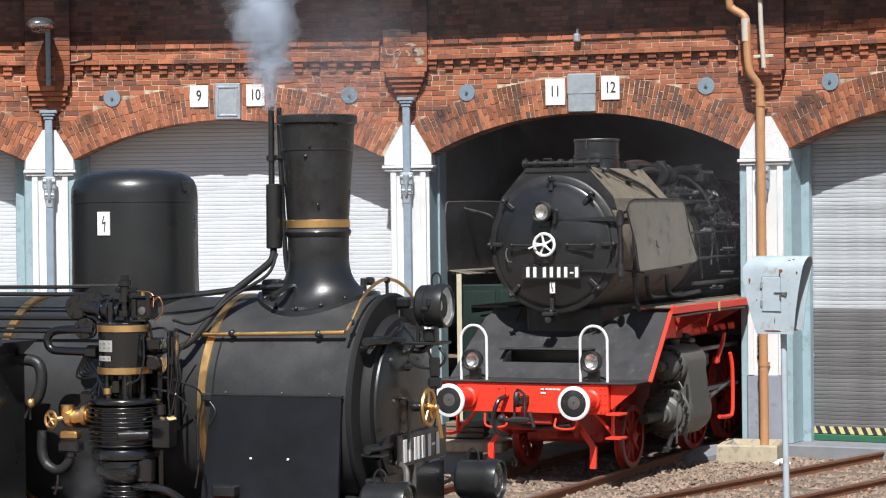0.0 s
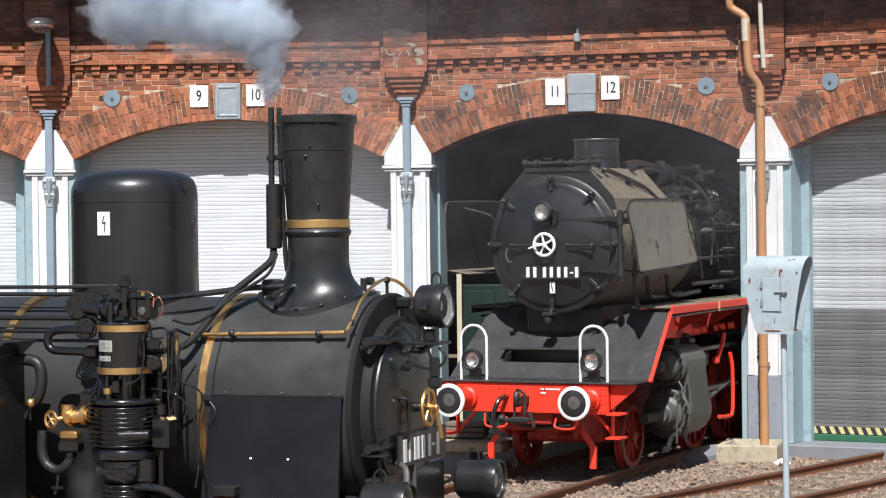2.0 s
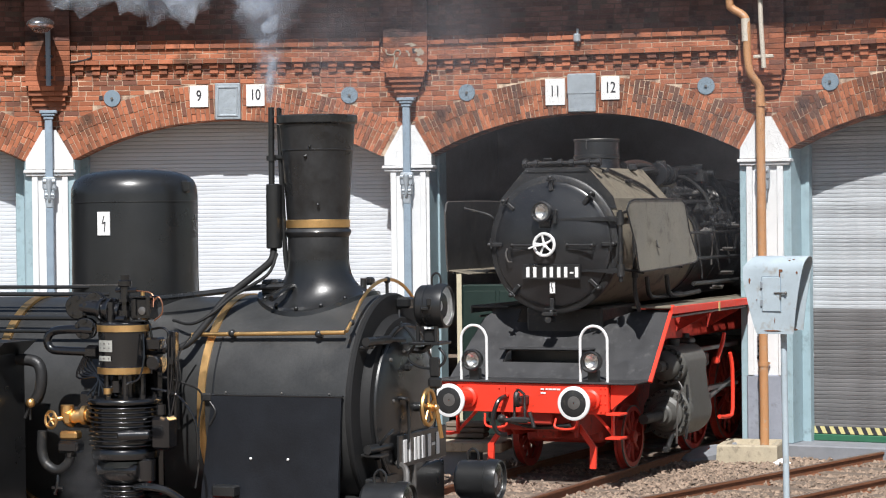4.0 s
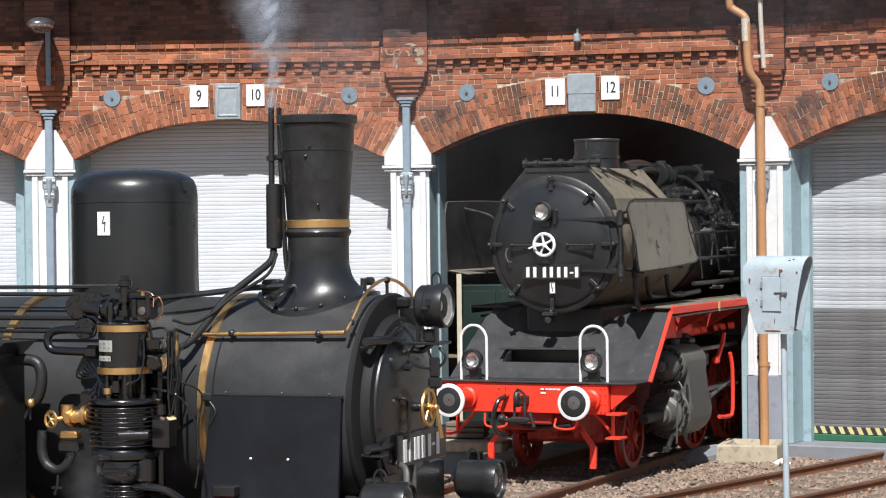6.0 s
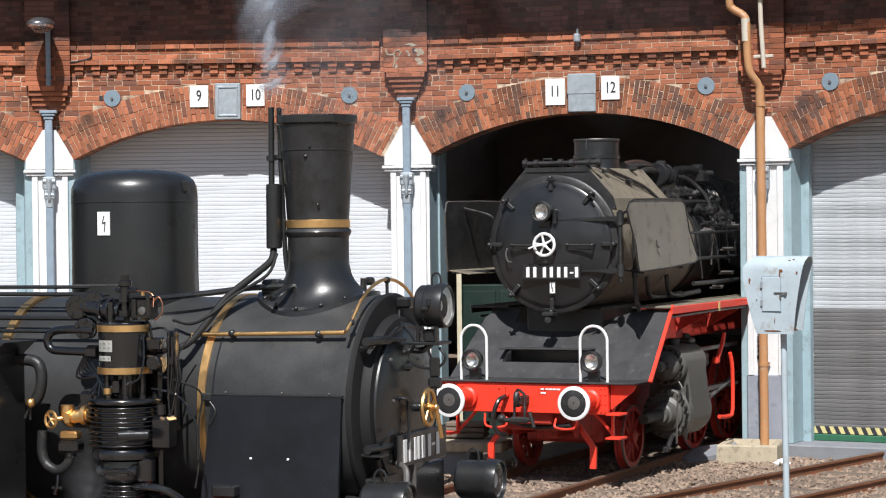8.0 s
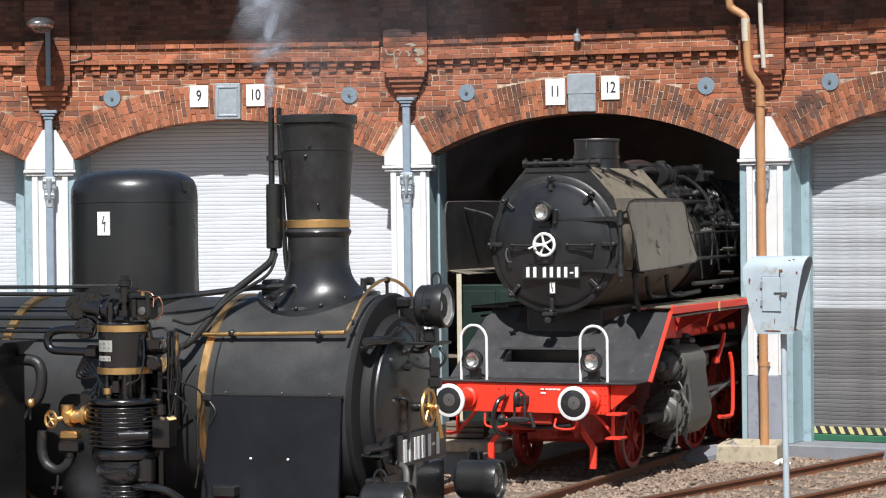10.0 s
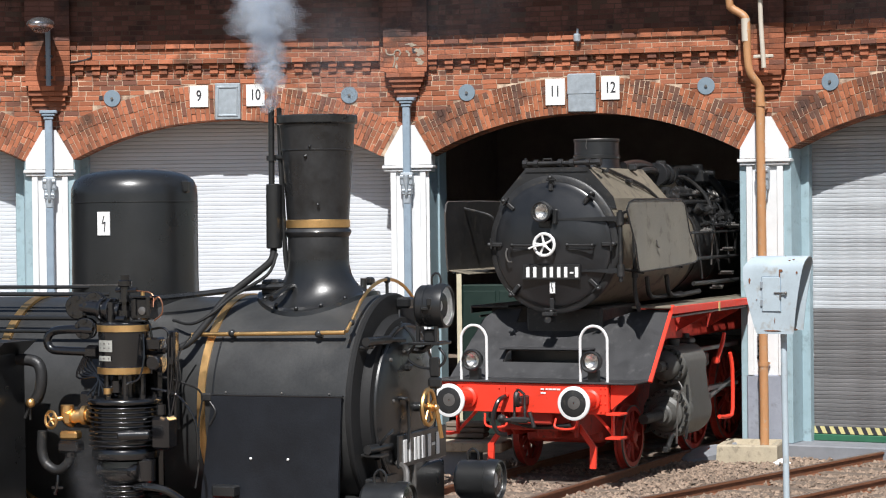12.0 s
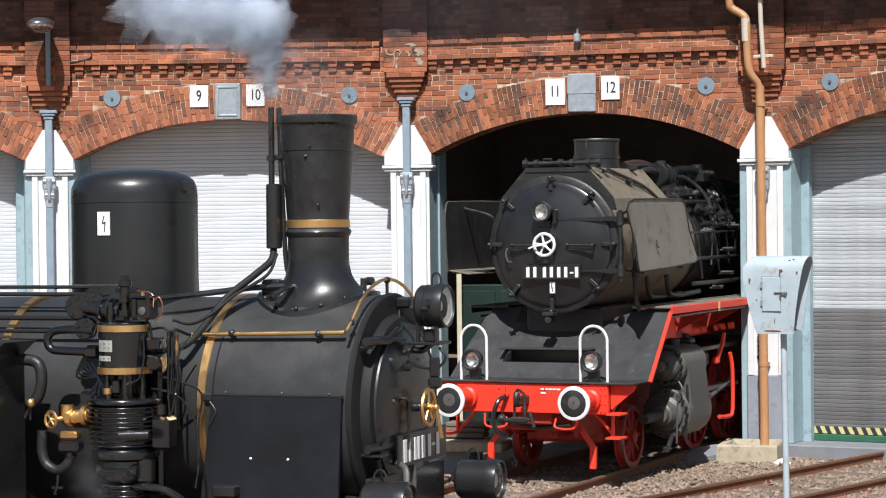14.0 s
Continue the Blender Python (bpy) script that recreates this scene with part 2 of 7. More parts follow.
    def mesh(self, name, mat, angle=35):
        me = bpy.data.meshes.new(name)
        me.from_pydata(self.v, [], self.f)
        bm = bmesh.new()
        bm.from_mesh(me)
        bmesh.ops.recalc_face_normals(bm, faces=bm.faces[:])
        bm.to_mesh(me)
        bm.free()
        if angle:
            me.shade_smooth()
            me.set_sharp_from_angle(angle=radians(angle))
        me.materials.append(mat)
        return me


TINY = {"rivet", "flange_bolt", "door_rivet", "cylinder_bolt", "screw_head", "rail_knob"}    # too small to pick apart


def part(name, geo, mat, parent=None, label="", angle=35):
    ob = new(name, geo.mesh(name, mat, angle))
    if parent:
        ob.parent = parent
    return tagged(ob, label, kind="stuff" if name in TINY else "")


def pieces(name, geo, mat, parent, label="", angle=35):
    """Like part(), but each loose piece of the geometry becomes a part of its own."""
    root = list(range(len(geo.v)))

    def find(k):
        while root[k] != k:
            root[k] = root[root[k]]
            k = root[k]
        return k
    for f in geo.f:
        for k in f[1:]:
            root[find(k)] = find(f[0])
    groups = {}
    for f in geo.f:
        groups.setdefault(find(f[0]), []).append(f)
    for faces in groups.values():
        used = sorted({k for f in faces for k in f})
        at = {k: n for n, k in enumerate(used)}
        one = Geo()
        one.v, one.f = [geo.v[k] for k in used], [tuple(at[k] for k in f) for f in faces]
        part(name, one, mat, parent, label, angle)


def thing(name, m, label, category, group="", kind=""):
    ob = new(name)
    ob.matrix_basis = m
    ob.empty_display_size = 0.1
    return tagged(ob, label, category, group, kind)


def structure(name, geo, mat, m=None, label="", category="", kind="structure", angle=35):
    ob = new(name, geo.mesh(name, mat, angle))
    if m:
        ob.matrix_basis = m
    return tagged(ob, label, category, "", kind)


def bars(geo, widths, x0, z0, h, gap, place, along):
    """A row of upright bars in place of signs that are not lettered."""
    x = x0
    for w in widths:
        geo.prism([(x, z0), (x + w, z0), (x + w, z0 + h), (x, z0 + h)], along, place)
        x += w + gap
    return x


def lettering(text, size, m, mat, parent, name="lettering", bold=0.0):
    """Raised text, made into a mesh, standing upright in the x-z plane of m and facing -y."""
    cu = bpy.data.curves.new(name, "FONT")
    cu.body, cu.size, cu.extrude, cu.align_x, cu.align_y, cu.offset = text, size, 0.001, "CENTER", "CENTER", bold
    tmp = bpy.data.objects.new(name, cu)
    me = bpy.data.meshes.new_from_object(tmp)
    bpy.data.objects.remove(tmp)
    me.transform(m @ pose(0, 0, 0, 90, 0, 0))
    me.materials.append(mat)
    ob = new(name, me)
    ob.parent = parent
    return ob
# ---- ground, tracks ----
def ground():
    g = Geo()
    xs = [-400, -60, -20] + [-9 + 0.75 * i for i in range(33)] + [30, 80, 400]
    ys = [-60, 5, 15, 22] + [24 + 0.6 * i for i in range(20)] + [50, 120, 900]
    for y in ys:
        for x in xs:
            g.v.append((x, y, -0.15 + 0.03 * noise.noise((x * 0.8, y * 0.8, 3.0)) if -9 < x < 15 and 23 < y < 35 else -0.15))
    n = len(xs)
    g.f = [(j * n + i, j * n + i + 1, (j + 1) * n + i + 1, (j + 1) * n + i) for j in range(len(ys) - 1) for i in range(n - 1)]
    structure("ground", g, GRAVEL, None, "brown gravel and trodden earth yard", "ground")


def rail_line(m, length, start, name, n_sleepers=0):
    t = thing(name, m, "rusty railway track on timber sleepers in gravel", "track", "tracks", "structure")
    for s in (-0.7525, 0.7525):
        g = Geo()
        g.prism([(-0.062, -0.15), (0.062, -0.15), (0.062, -0.138), (0.012, -0.118), (0.012, -0.04), (0.036, -0.028), (0.036, -0.004), (-0.036, -0.004),
                 (-0.036, -0.028), (-0.012, -0.04), (-0.012, -0.118), (-0.062, -0.138)], (start, start + length), lambda u, v, w: (s + u, w, v))
        r = part("rail", g, RUST, t, angle=0)
        h = Geo().box((s, start + length / 2, 0.0), (0.05, length, 0.006), 0.002)
        part("rail_head", h, RAILHEAD, r, "worn running surface", angle=0)
    me = Geo().box((0, 0, -0.17), (2.5, 0.25, 0.12), 0.012).mesh("sleeper", SLEEPER, 0)
    k = int(length / 0.65)
    for i in range(k):
        o = new("sleeper", me)
        o.parent = t
        o.location = (random.uniform(-0.03, 0.03), start + 0.3 + i * 0.65, random.uniform(-0.008, 0.004))
    return t


def stones():
    g = Geo()
    rnd = random.Random(5)
    for i in range(34000):
        x, y = rnd.uniform(-4.0, 9.5), rnd.uniform(23.5, 33.0)
        r = rnd.uniform(0.012, 0.03) + 0.03 * rnd.random() ** 4
        h = -0.128 + 0.03 * noise.noise((x * 0.8, y * 0.8, 3.0))
        a = rnd.uniform(0, 6.28)
        pts = []
        for k in range(4):
            pts.append((x + r * math.cos(a + k * 1.57) * rnd.uniform(0.7, 1.2), y + r * math.sin(a + k * 1.57) * rnd.uniform(0.7, 1.2), h + r * rnd.uniform(-0.2, 0.4)))
        pts.append((x + rnd.uniform(-0.4, 0.4) * r, y + rnd.uniform(-0.4, 0.4) * r, h + r * rnd.uniform(0.6, 1.1)))
        g.add(pts, [(0, 1, 4), (1, 2, 4), (2, 3, 4), (3, 0, 4)])
    tagged(new("gravel", g.mesh("gravel", STONE, 0)), "loose brown and grey gravel stones", "gravel", "", "stuff")


TRACK_NEAR = pose(-0.32, 13.94, 0, 0, 0, -21)
TRACK_SHED = pose(0.865, 28.95, 0, 0, 0, -25)
TRACK_SIDE = pose(4.7, 29.15, 0, 0, 0, -38)
ground()
rail_line(TRACK_NEAR @ pose(0, 0, 0, 0, 0, -90), 17, -5, "track_near")
rail_line(TRACK_SHED, 34, -12, "track_shed")
rail_line(TRACK_SIDE, 18, -9, "track_side")
stones()

# ---- engine shed ----
BAY = 5.56
COLS = [(-11.5, 33.8), (-6.08, 35.06), (-0.58, 34.84), (4.76, 33.3), (9.64, 30.65)]
ARCH_C, ARCH_R, ARCH_T, HALF = -0.14, 5.12, 0.56, 2.41    # arch centre height, inner radius, ring depth, half opening
WALL_TOP, DENTIL = 7.35, 5.845
CH, BH = 0.077, 0.067    # course height, brick height
STRETCH, HEADER = 0.218, 0.104    # brick lengths along the wall


def bay_pose(i):
    a, b = Vector(COLS[i]), Vector(COLS[i + 1])
    d = b - a
    return Matrix.Translation((a.x, a.y, 0)) @ Matrix.Rotation(math.atan2(d.y, d.x), 4, "Z"), d.length


def arch_z(x, r):
    return ARCH_C + math.sqrt(max(0.0, r * r - x * x))


def brick_box(g, x0, x1, y0, y1, z0, z1, cut=None):
    """One brick with chamfered front edges; y0 is the front."""
    c = 0.004
    pts = [(x0 + c, y0, z0 + c), (x1 - c, y0, z0 + c), (x1 - c, y0, z1 - c), (x0 + c, y0, z1 - c),
           (x0, y0 + c, z0), (x1, y0 + c, z0), (x1, y0 + c, z1), (x0, y0 + c, z1),
           (x0, y1, z0), (x1, y1, z0), (x1, y1, z1), (x0, y1, z1)]
    faces = [(0, 1, 2, 3)] + [(4 + k, 4 + (k + 1) % 4, (k + 1) % 4, k) for k in range(4)] + [(8 + k, 8 + (k + 1) % 4, 4 + (k + 1) % 4, 4 + k) for k in range(4)]
    g.add(pts, faces)


def whole_brick():
    g = Geo()
    brick_box(g, 0, STRETCH, 0, 0.045, 0, BH)
    return g.mesh("brick", BRICK_PIECE, 0)


WHOLE = whole_brick()


def shed_bay(i):
    m, length = bay_pose(i)
    mid = length / 2
    rnd = random.Random(40 + i)
    half = mid - 0.365
    # backing wall with the arched opening through it
    n = 28
    arc = [(mid - half + 2 * half * k / n, arch_z(-half + 2 * half * k / n, ARCH_R)) for k in range(n + 1)]
    g = Geo()
    for k in range(n):
        (xa, za), (xb, zb) = arc[k], arc[k + 1]
        for y0, y1 in ((0.006, 0.5),):
            g.add([(xa, y0, za), (xb, y0, zb), (xb, y0, WALL_TOP), (xa, y0, WALL_TOP), (xa, y1, za), (xb, y1, zb), (xb, y1, WALL_TOP), (xa, y1, WALL_TOP)],
                  [(0, 1, 2, 3), (7, 6, 5, 4), (4, 5, 1, 0), (3, 2, 6, 7)])
    for s, xa, xb in ((1, 0.0, mid - half), (-1, length, mid + half)):
        slim = i == 1 and s < 0
        foot = arch_z(half, ARCH_R) if slim else 4.2
        g.box(((xa + xb) / 2, 0.253, (WALL_TOP + foot) / 2), (abs(xb - xa), 0.494, WALL_TOP - foot))
        g.box((xa + s * (0.085 if slim else 0.13), 0.253, foot / 2 - 0.1), (0.17 if slim else 0.26, 0.494, foot + 0.2))
    wall = structure("wall_bay_%d" % i, g, MORTAR, m, "red brick wall of an engine shed with an arched doorway", "wall", angle=0)
    # field bricks; whole stretchers near the arch are single pieces
    g = Geo()
    single = [0]
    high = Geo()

    def lay(x0, x1, y, z):
        if i in (1, 2) and abs(x1 - x0 - STRETCH) < 0.001 and 4.95 < z < 5.75 and single[0] < 300:
            o = new("brick", WHOLE)
            o.parent = wall
            o.location = (x0, y, z)
            single[0] += 1
        else:
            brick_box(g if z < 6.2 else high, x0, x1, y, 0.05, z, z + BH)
    z, row = 4.15, 0
    while z < WALL_TOP - 0.02:
        x = 0.012 - (0.125 if row % 2 else 0.0)
        proud = 0.0
        while x < length - 0.02:
            w = STRETCH if rnd.random() < (0.8 if row % 2 == 0 else 0.5) else HEADER
            x0, x1 = max(x, 0.005), min(x + w, length - 0.005)
            x += w + rnd.uniform(0.008, 0.013)
            if x1 - x0 < 0.03:
                continue
            cx = (x0 + x1) / 2 - mid
            near = min(abs(x0 - mid), abs(x1 - mid))
            if near < ARCH_R + ARCH_T and z + 0.012 < arch_z(max(abs(x0 - mid), abs(x1 - mid)), ARCH_R + ARCH_T + 0.015) and z < 5.6:
                # cut the brick along the arch's back
                zlow = arch_z(near, ARCH_R + ARCH_T + 0.012)
                if z + BH > zlow and zlow > z:
                    brick_box(g, x0, x1, rnd.uniform(-0.002, 0.003), 0.05, zlow, z + BH)
                continue
            lay(x0, x1, rnd.uniform(-0.007, 0.004), z + rnd.uniform(-0.0015, 0.0015))
        z += CH
        row += 1
    # cornice: projecting courses over a row of dentils
    for k, (zc, out) in enumerate(((DENTIL + 0.005, 0.10), (DENTIL + 0.082, 0.075), (DENTIL + 0.159, 0.075), (DENTIL + 0.236, 0.11))):
        x = 0.36 - (0.12 if k % 2 else 0)
        while x < length - 0.36:
            x0, x1 = max(x, 0.36), min(x + STRETCH, length - 0.36)
            x += STRETCH + 0.011
            if x1 - x0 > 0.03:
                brick_box(g, x0, x1, -out + rnd.uniform(-0.004, 0.003), 0.02, zc, zc + BH)
    part("cornice_bed", Geo().box((mid, -0.03, DENTIL + 0.155), (length - 0.74, 0.08, 0.3)), MORTAR, wall)
    x = 0.42
    while x < length - 0.5:
        brick_box(g, x, x + 0.135, -0.07, 0.02, DENTIL - 0.072, DENTIL - 0.004)
        brick_box(g, x, x + 0.125, -0.045, 0.02, DENTIL - 0.149, DENTIL - 0.081)
        x += 0.262
    rest = part("brickwork", g, BRICK, wall, angle=0)
    tagged(part("sooty_brickwork", high, SHADEBRICK, wall, "brick courses under the eaves, coloured darker for their shade", angle=0), kind="stuff")
    tagged(rest, kind="stuff")
    # arch ring of radial bricks, three headers deep
    nv = int(2 * math.asin(half / ARCH_R) * (ARCH_R + 0.28) / 0.073)
    span = math.asin(half / ARCH_R)
    g = Geo()
    for k in range(nv):
        a0, a1 = -span + 2 * span * k / nv, -span + 2 * span * (k + 1) / nv
        e = 0.0009
        cuts = [0, 0.225, 0.335, ARCH_T] if k % 2 else [0, 0.11, 0.335, 0.45, ARCH_T]
        cuts = cuts[:1] + [c + rnd.uniform(-0.012, 0.012) for c in cuts[1:-1]] + cuts[-1:]
        for r0, r1 in zip(cuts[:-1], cuts[1:]):
            y = rnd.uniform(-0.010, 0.001)
            pts = []
            for yy, sh in ((y, 0.004), (y + 0.004, 0), (0.06 if r0 else 0.5, 0)):
                for a, r in ((a0 + e, r0 + 0.005), (a1 - e, r0 + 0.005), (a1 - e, r1 - 0.005), (a0 + e, r1 - 0.005)):
                    rr = ARCH_R - 0.006 + r + (sh if r == r0 + 0.005 else -sh)
                    aa = a + (sh / 5 if a == a0 + e else -sh / 5)
                    pts.append((mid + rr * math.sin(aa), yy, ARCH_C + rr * math.cos(aa)))
            faces = [(0, 1, 2, 3)] + [(4 + q, 4 + (q + 1) % 4, (q + 1) % 4, q) for q in range(4)] + [(8 + q, 8 + (q + 1) % 4, 4 + (q + 1) % 4, 4 + q) for q in range(4)]
            if i > 0:
                part("brick", Geo().add(pts, faces), BRICK_PIECE if i == 1 else BRICK_ARCH, wall, angle=0)
            else:
                g.add(pts, faces)
    if g.v:
        tagged(part("arch_ring", g, BRICK, wall, "radial brick arch", angle=0), kind="stuff")
    if i == 1:
        # dark block on the wall face; its colour stands for the hole's shade
        part("missing_brick", Geo().box((mid - 1.94, -0.004, 5.345), (0.06, 0.014, 0.065)), INK, wall)
    # upper wall joints, colour darkened for the shade of the eaves; then the eaves
    part("sooty_joint", Geo().box((mid, 0.0115, (6.2 + WALL_TOP) / 2), (length, 0.017, WALL_TOP - 6.2)), SHADEMORTAR, wall)
    g = Geo()
    g.box((mid, -0.11, WALL_TOP + 0.12), (length + 0.5, 1.74, 0.06))
    structure("eaves_%d" % i, g, TIMBER, m, "dark timber boarding under the shed's eaves", "eaves")
    g = Geo()
    g.prism([(-1.14, WALL_TOP + 0.155), (-1.14, WALL_TOP + 0.24), (14, WALL_TOP + 2.9), (14, WALL_TOP + 2.8)], (-0.3, length + 0.3 + 4 * (i == 3)), lambda u, v, w: (w, u, v))
    roof = structure("roof_%d" % i, g, ROOF, m, "dark felt roof of the engine shed", "roof")
    x = 0.45
    while x < length - 0.2:
        part("gutter_bracket", Geo().box((x, -1.165, WALL_TOP + 0.2), (0.10, 0.05, 0.085), 0.008), STEEL, roof)
        x += 0.87 + rnd.uniform(-0.05, 0.05)
    return m, length, mid, half


def pier(i):
    """The column between two bays, white painted, with its springer, cap and base."""
    x, y = COLS[i]
    m0 = bay_pose(max(i - 1, 0))[0].to_euler().z
    m1 = bay_pose(min(i, 3))[0].to_euler().z
    m = Matrix.Translation((x, y, 0)) @ Matrix.Rotation((m0 + m1) / 2, 4, "Z") @ pose(0.07 if i == 2 else 0, -0.03 if i == 2 else 0, 0)
    t = thing("pier", m, "white painted pier with a grey base and moulded cap", "pier", "piers between the doors", "structure")
    flat = lambda u, v, w: (u, w, v)
    g = Geo().prism([(-0.365, 4.25), (0.365, 4.25), (0.365, 4.40), (0.1, 4.86), (-0.1, 4.86), (-0.365, 4.40)], (-0.06, 0.3), flat)
    part("springer", g, WHITE, t, angle=0)
    g = Geo().box((0, 0.1, 4.215), (0.80, 0.42, 0.05), 0.012).box((0, 0.1, 4.165), (0.74, 0.36, 0.04), 0.01)
    part("cap", g, WHITE, t, angle=0)
    g = Geo().box((0, 0.22, 2.6), (0.54, 0.48, 3.1), 0.01).box((-0.23, -0.03, 2.6), (0.09, 0.06, 3.1), 0.006).box((0.23, -0.03, 2.6), (0.09, 0.06, 3.1), 0.006)
    if i == 2:
        g.box((0.285, 0.25, 2.6), (0.07, 0.5, 3.1))
    part("shaft", g, WHITE, t, angle=0)
    g = Geo().box((0, 0.25, 0.42), (0.60, 0.6, 1.28), 0.02)
    part("base", g, PLINTH, t, angle=0)
    # scrolled bracket under the cap
    g = Geo().box((0, -0.16, 4.03), (0.21, 0.1, 0.2), 0.02).box((0, -0.16, 3.86), (0.17, 0.08, 0.16), 0.02).box((0, -0.16, 3.72), (0.12, 0.06, 0.14), 0.015)
    g.lathe([(0.01, 4.12), (0.05, 4.09), (0.055, 4.03), (0.02, 3.88), (0.03, 3.84), (0.025, 3.78), (0.01, 3.76)], (0, -0.21, 0), seg=14, close=False)
    g.cyl((-0.09, -0.2, 4.06), (0.09, -0.2, 4.06), 0.035, seg=10).cyl((-0.07, -0.19, 3.85), (0.07, -0.19, 3.85), 0.025, seg=10)
    part("bracket", g, GALV, t)
    # downpipe
    if i != 3:
        top = 5.2 if i == 2 else 5.1
        g = Geo().box((0, -0.13, (top - 0.15) / 2), (0.116, 0.1, top + 0.15), 0.012)
        part("downpipe", g, SLATE, t, "blue-grey downpipe")
        z = 5.14 if i == 2 else 5.02
        g = Geo().box((0, -0.13, z + 0.02), (0.15, 0.13, 0.05), 0.01).box((0, -0.13, z + 0.065), (0.2, 0.17, 0.035), 0.008).box((0, -0.13, z + 0.11), (0.27, 0.2, 0.05), 0.01)
        part("pipe_collar", g, SLATE, t)
    # corbelled brick head above
    g = Geo()
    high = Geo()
    z, w = (5.28, 0.165) if i == 2 else (5.15, 0.22)
    rnd = random.Random(i)
    row = 0
    while z < WALL_TOP:
        out = 0.05 + min(0.14, 0.035 * row)
        ww = min(0.345, w)
        n = max(1, round(2 * ww / 0.24))
        for k in range(n):
            # courses above 6.2 m carry the eaves shade in their colour
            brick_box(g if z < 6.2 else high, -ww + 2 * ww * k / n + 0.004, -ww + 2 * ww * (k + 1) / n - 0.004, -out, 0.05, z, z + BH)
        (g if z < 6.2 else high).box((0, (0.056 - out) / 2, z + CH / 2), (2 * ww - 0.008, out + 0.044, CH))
        if i == 2:
            w += 0.034
        elif row in (0, 2, 4, 6):
            w += 0.042
        z += CH
        row += 1
    if i == 2:
        # weathered lime patches and a missing brick
        for u, z, w, h in ((-0.12, 5.88, 0.05, 0.07), (0.13, 6.075, 0.15, 0.05), (0.215, 5.97, 0.10, 0.12), (0.06, 5.96, 0.05, 0.10), (-0.13, 5.76, 0.04, 0.09), (0.22, 5.82, 0.09, 0.08)):
            rim = [(u + w * (0.5 + 0.9 * noise.noise((a, u * 7, z))) * math.cos(a), z + h * (0.5 + 0.9 * noise.noise((a, z * 7, u))) * math.sin(a)) for a in [k * 0.2618 for k in range(24)]]
            part("lime_patch", Geo().prism(rim, (-0.196, -0.185), lambda u, v, w: (u, w, v)), LIME, t, "pale crumbling lime patch")
        for curl in (((-0.30, 6.02), (-0.28, 5.95), (-0.22, 5.93), (-0.17, 5.94)), ((-0.17, 5.94), (-0.15, 5.99), (-0.10, 6.0), (-0.07, 5.96), (-0.09, 5.92)), ((-0.17, 5.93), (-0.16, 5.84), (-0.19, 5.74))):
            part("lime_trail", Geo().tube([(u, -0.19, z) for u, z in curl], 0.013, 6, 3), LIME, t, "pale lime running from a joint")
        # no real recess: the ink colour paints the shade of the gap
        part("missing_brick", Geo().box((0.14, -0.19, 5.985), (0.05, 0.008, 0.075)), INK, t)
    tagged(part("sooty_corbel", high, SHADEBRICK, t, "brick coloured darker for the shade of the eaves", angle=0), kind="stuff")
    tagged(part("corbel", g, BRICK, t, "corbelled brick pier head", angle=0), kind="stuff")
    return m


def shutter(i, m, length, mid, half, closed=True):
    if not closed:
        return
    t = thing("roller_shutter", m, "white painted steel roller shutter, closed, with a grey lower part", "shutter", "roller shutters", "structure")
    z, row = 0.12, 0
    lim = 2.0 if i == 3 else 0.9
    prof = [(0, 0.0), (-0.008, 0.005), (-0.011, 0.03), (-0.010, 0.052), (-0.004, 0.059), (0.0, 0.06), (0.02, 0.06), (0.02, 0.0)]
    slat = Geo().prism([(0.66 + a, b) for a, b in prof], (mid - half - 0.02, mid + half + (0.4 if i == 1 else 0.02)), lambda u, v, w: (w, u, v))
    white, grey = slat.mesh("slat", ZINC if i == 3 else SHUTTER, 20), slat.mesh("slat", SHUTTER_GREY, 20)
    while z < 5.05:
        o = new("slat", grey if z < lim else white)
        o.parent = t
        o.location = (0, 0, z)
        z += 0.061
    for s in (-1, 1):
        if i == 1 and s > 0:
            continue
        g = Geo().box((mid + s * (half - 0.04), 0.545, 2.2), (0.2, 0.16, 4.5), 0.01)
        part("guide_rail", g, BLUEGREY, t)
    g = Geo().box((mid, 0.63, 0.1), (2 * half - 0.1, 0.06, 0.1), 0.01)
    part("bottom_bar", g, GREEN, t, "green bottom bar")
    a, b = Geo(), Geo()
    k = 0
    x = mid - half + 0.06
    while x < mid + half - 0.16:
        gg = a if k % 2 else b
        gg.prism([(x, 0.16), (x + 0.07, 0.16), (x + 0.02, 0.265), (x - 0.05, 0.265)], (0.622, 0.632), lambda u, v, w: (u, w, v))
        x += 0.07
        k += 1
    if i == 3:
        n, x0 = 90, mid - half + 0.065
        edge = [(x0 + 0.045 + 0.05 * noise.noise((k * 0.83, 4.0, 0)) + 0.03 * noise.noise((k * 0.21, 9.0, 0)), 0.28 + 3.6 * k / n) for k in range(n + 1)]
        g = Geo()
        for (xa, za), (xb, zb) in zip(edge, edge[1:]):
            g.add([(x0, 0.644, za), (xa, 0.644, za), (xb, 0.644, zb), (x0, 0.644, zb), (x0, 0.655, za), (xa, 0.655, za), (xb, 0.655, zb), (x0, 0.655, zb)], [(0, 1, 2, 3), (1, 5, 6, 2)])
        part("paint_edge", g, WHITE, t, "ragged white paint at the shutter's edge", angle=0)
    part("stripe", a, YELLOW, t, "yellow hazard stripes", angle=0)
    part("stripe", b, INK, t, "black hazard stripes", angle=0)


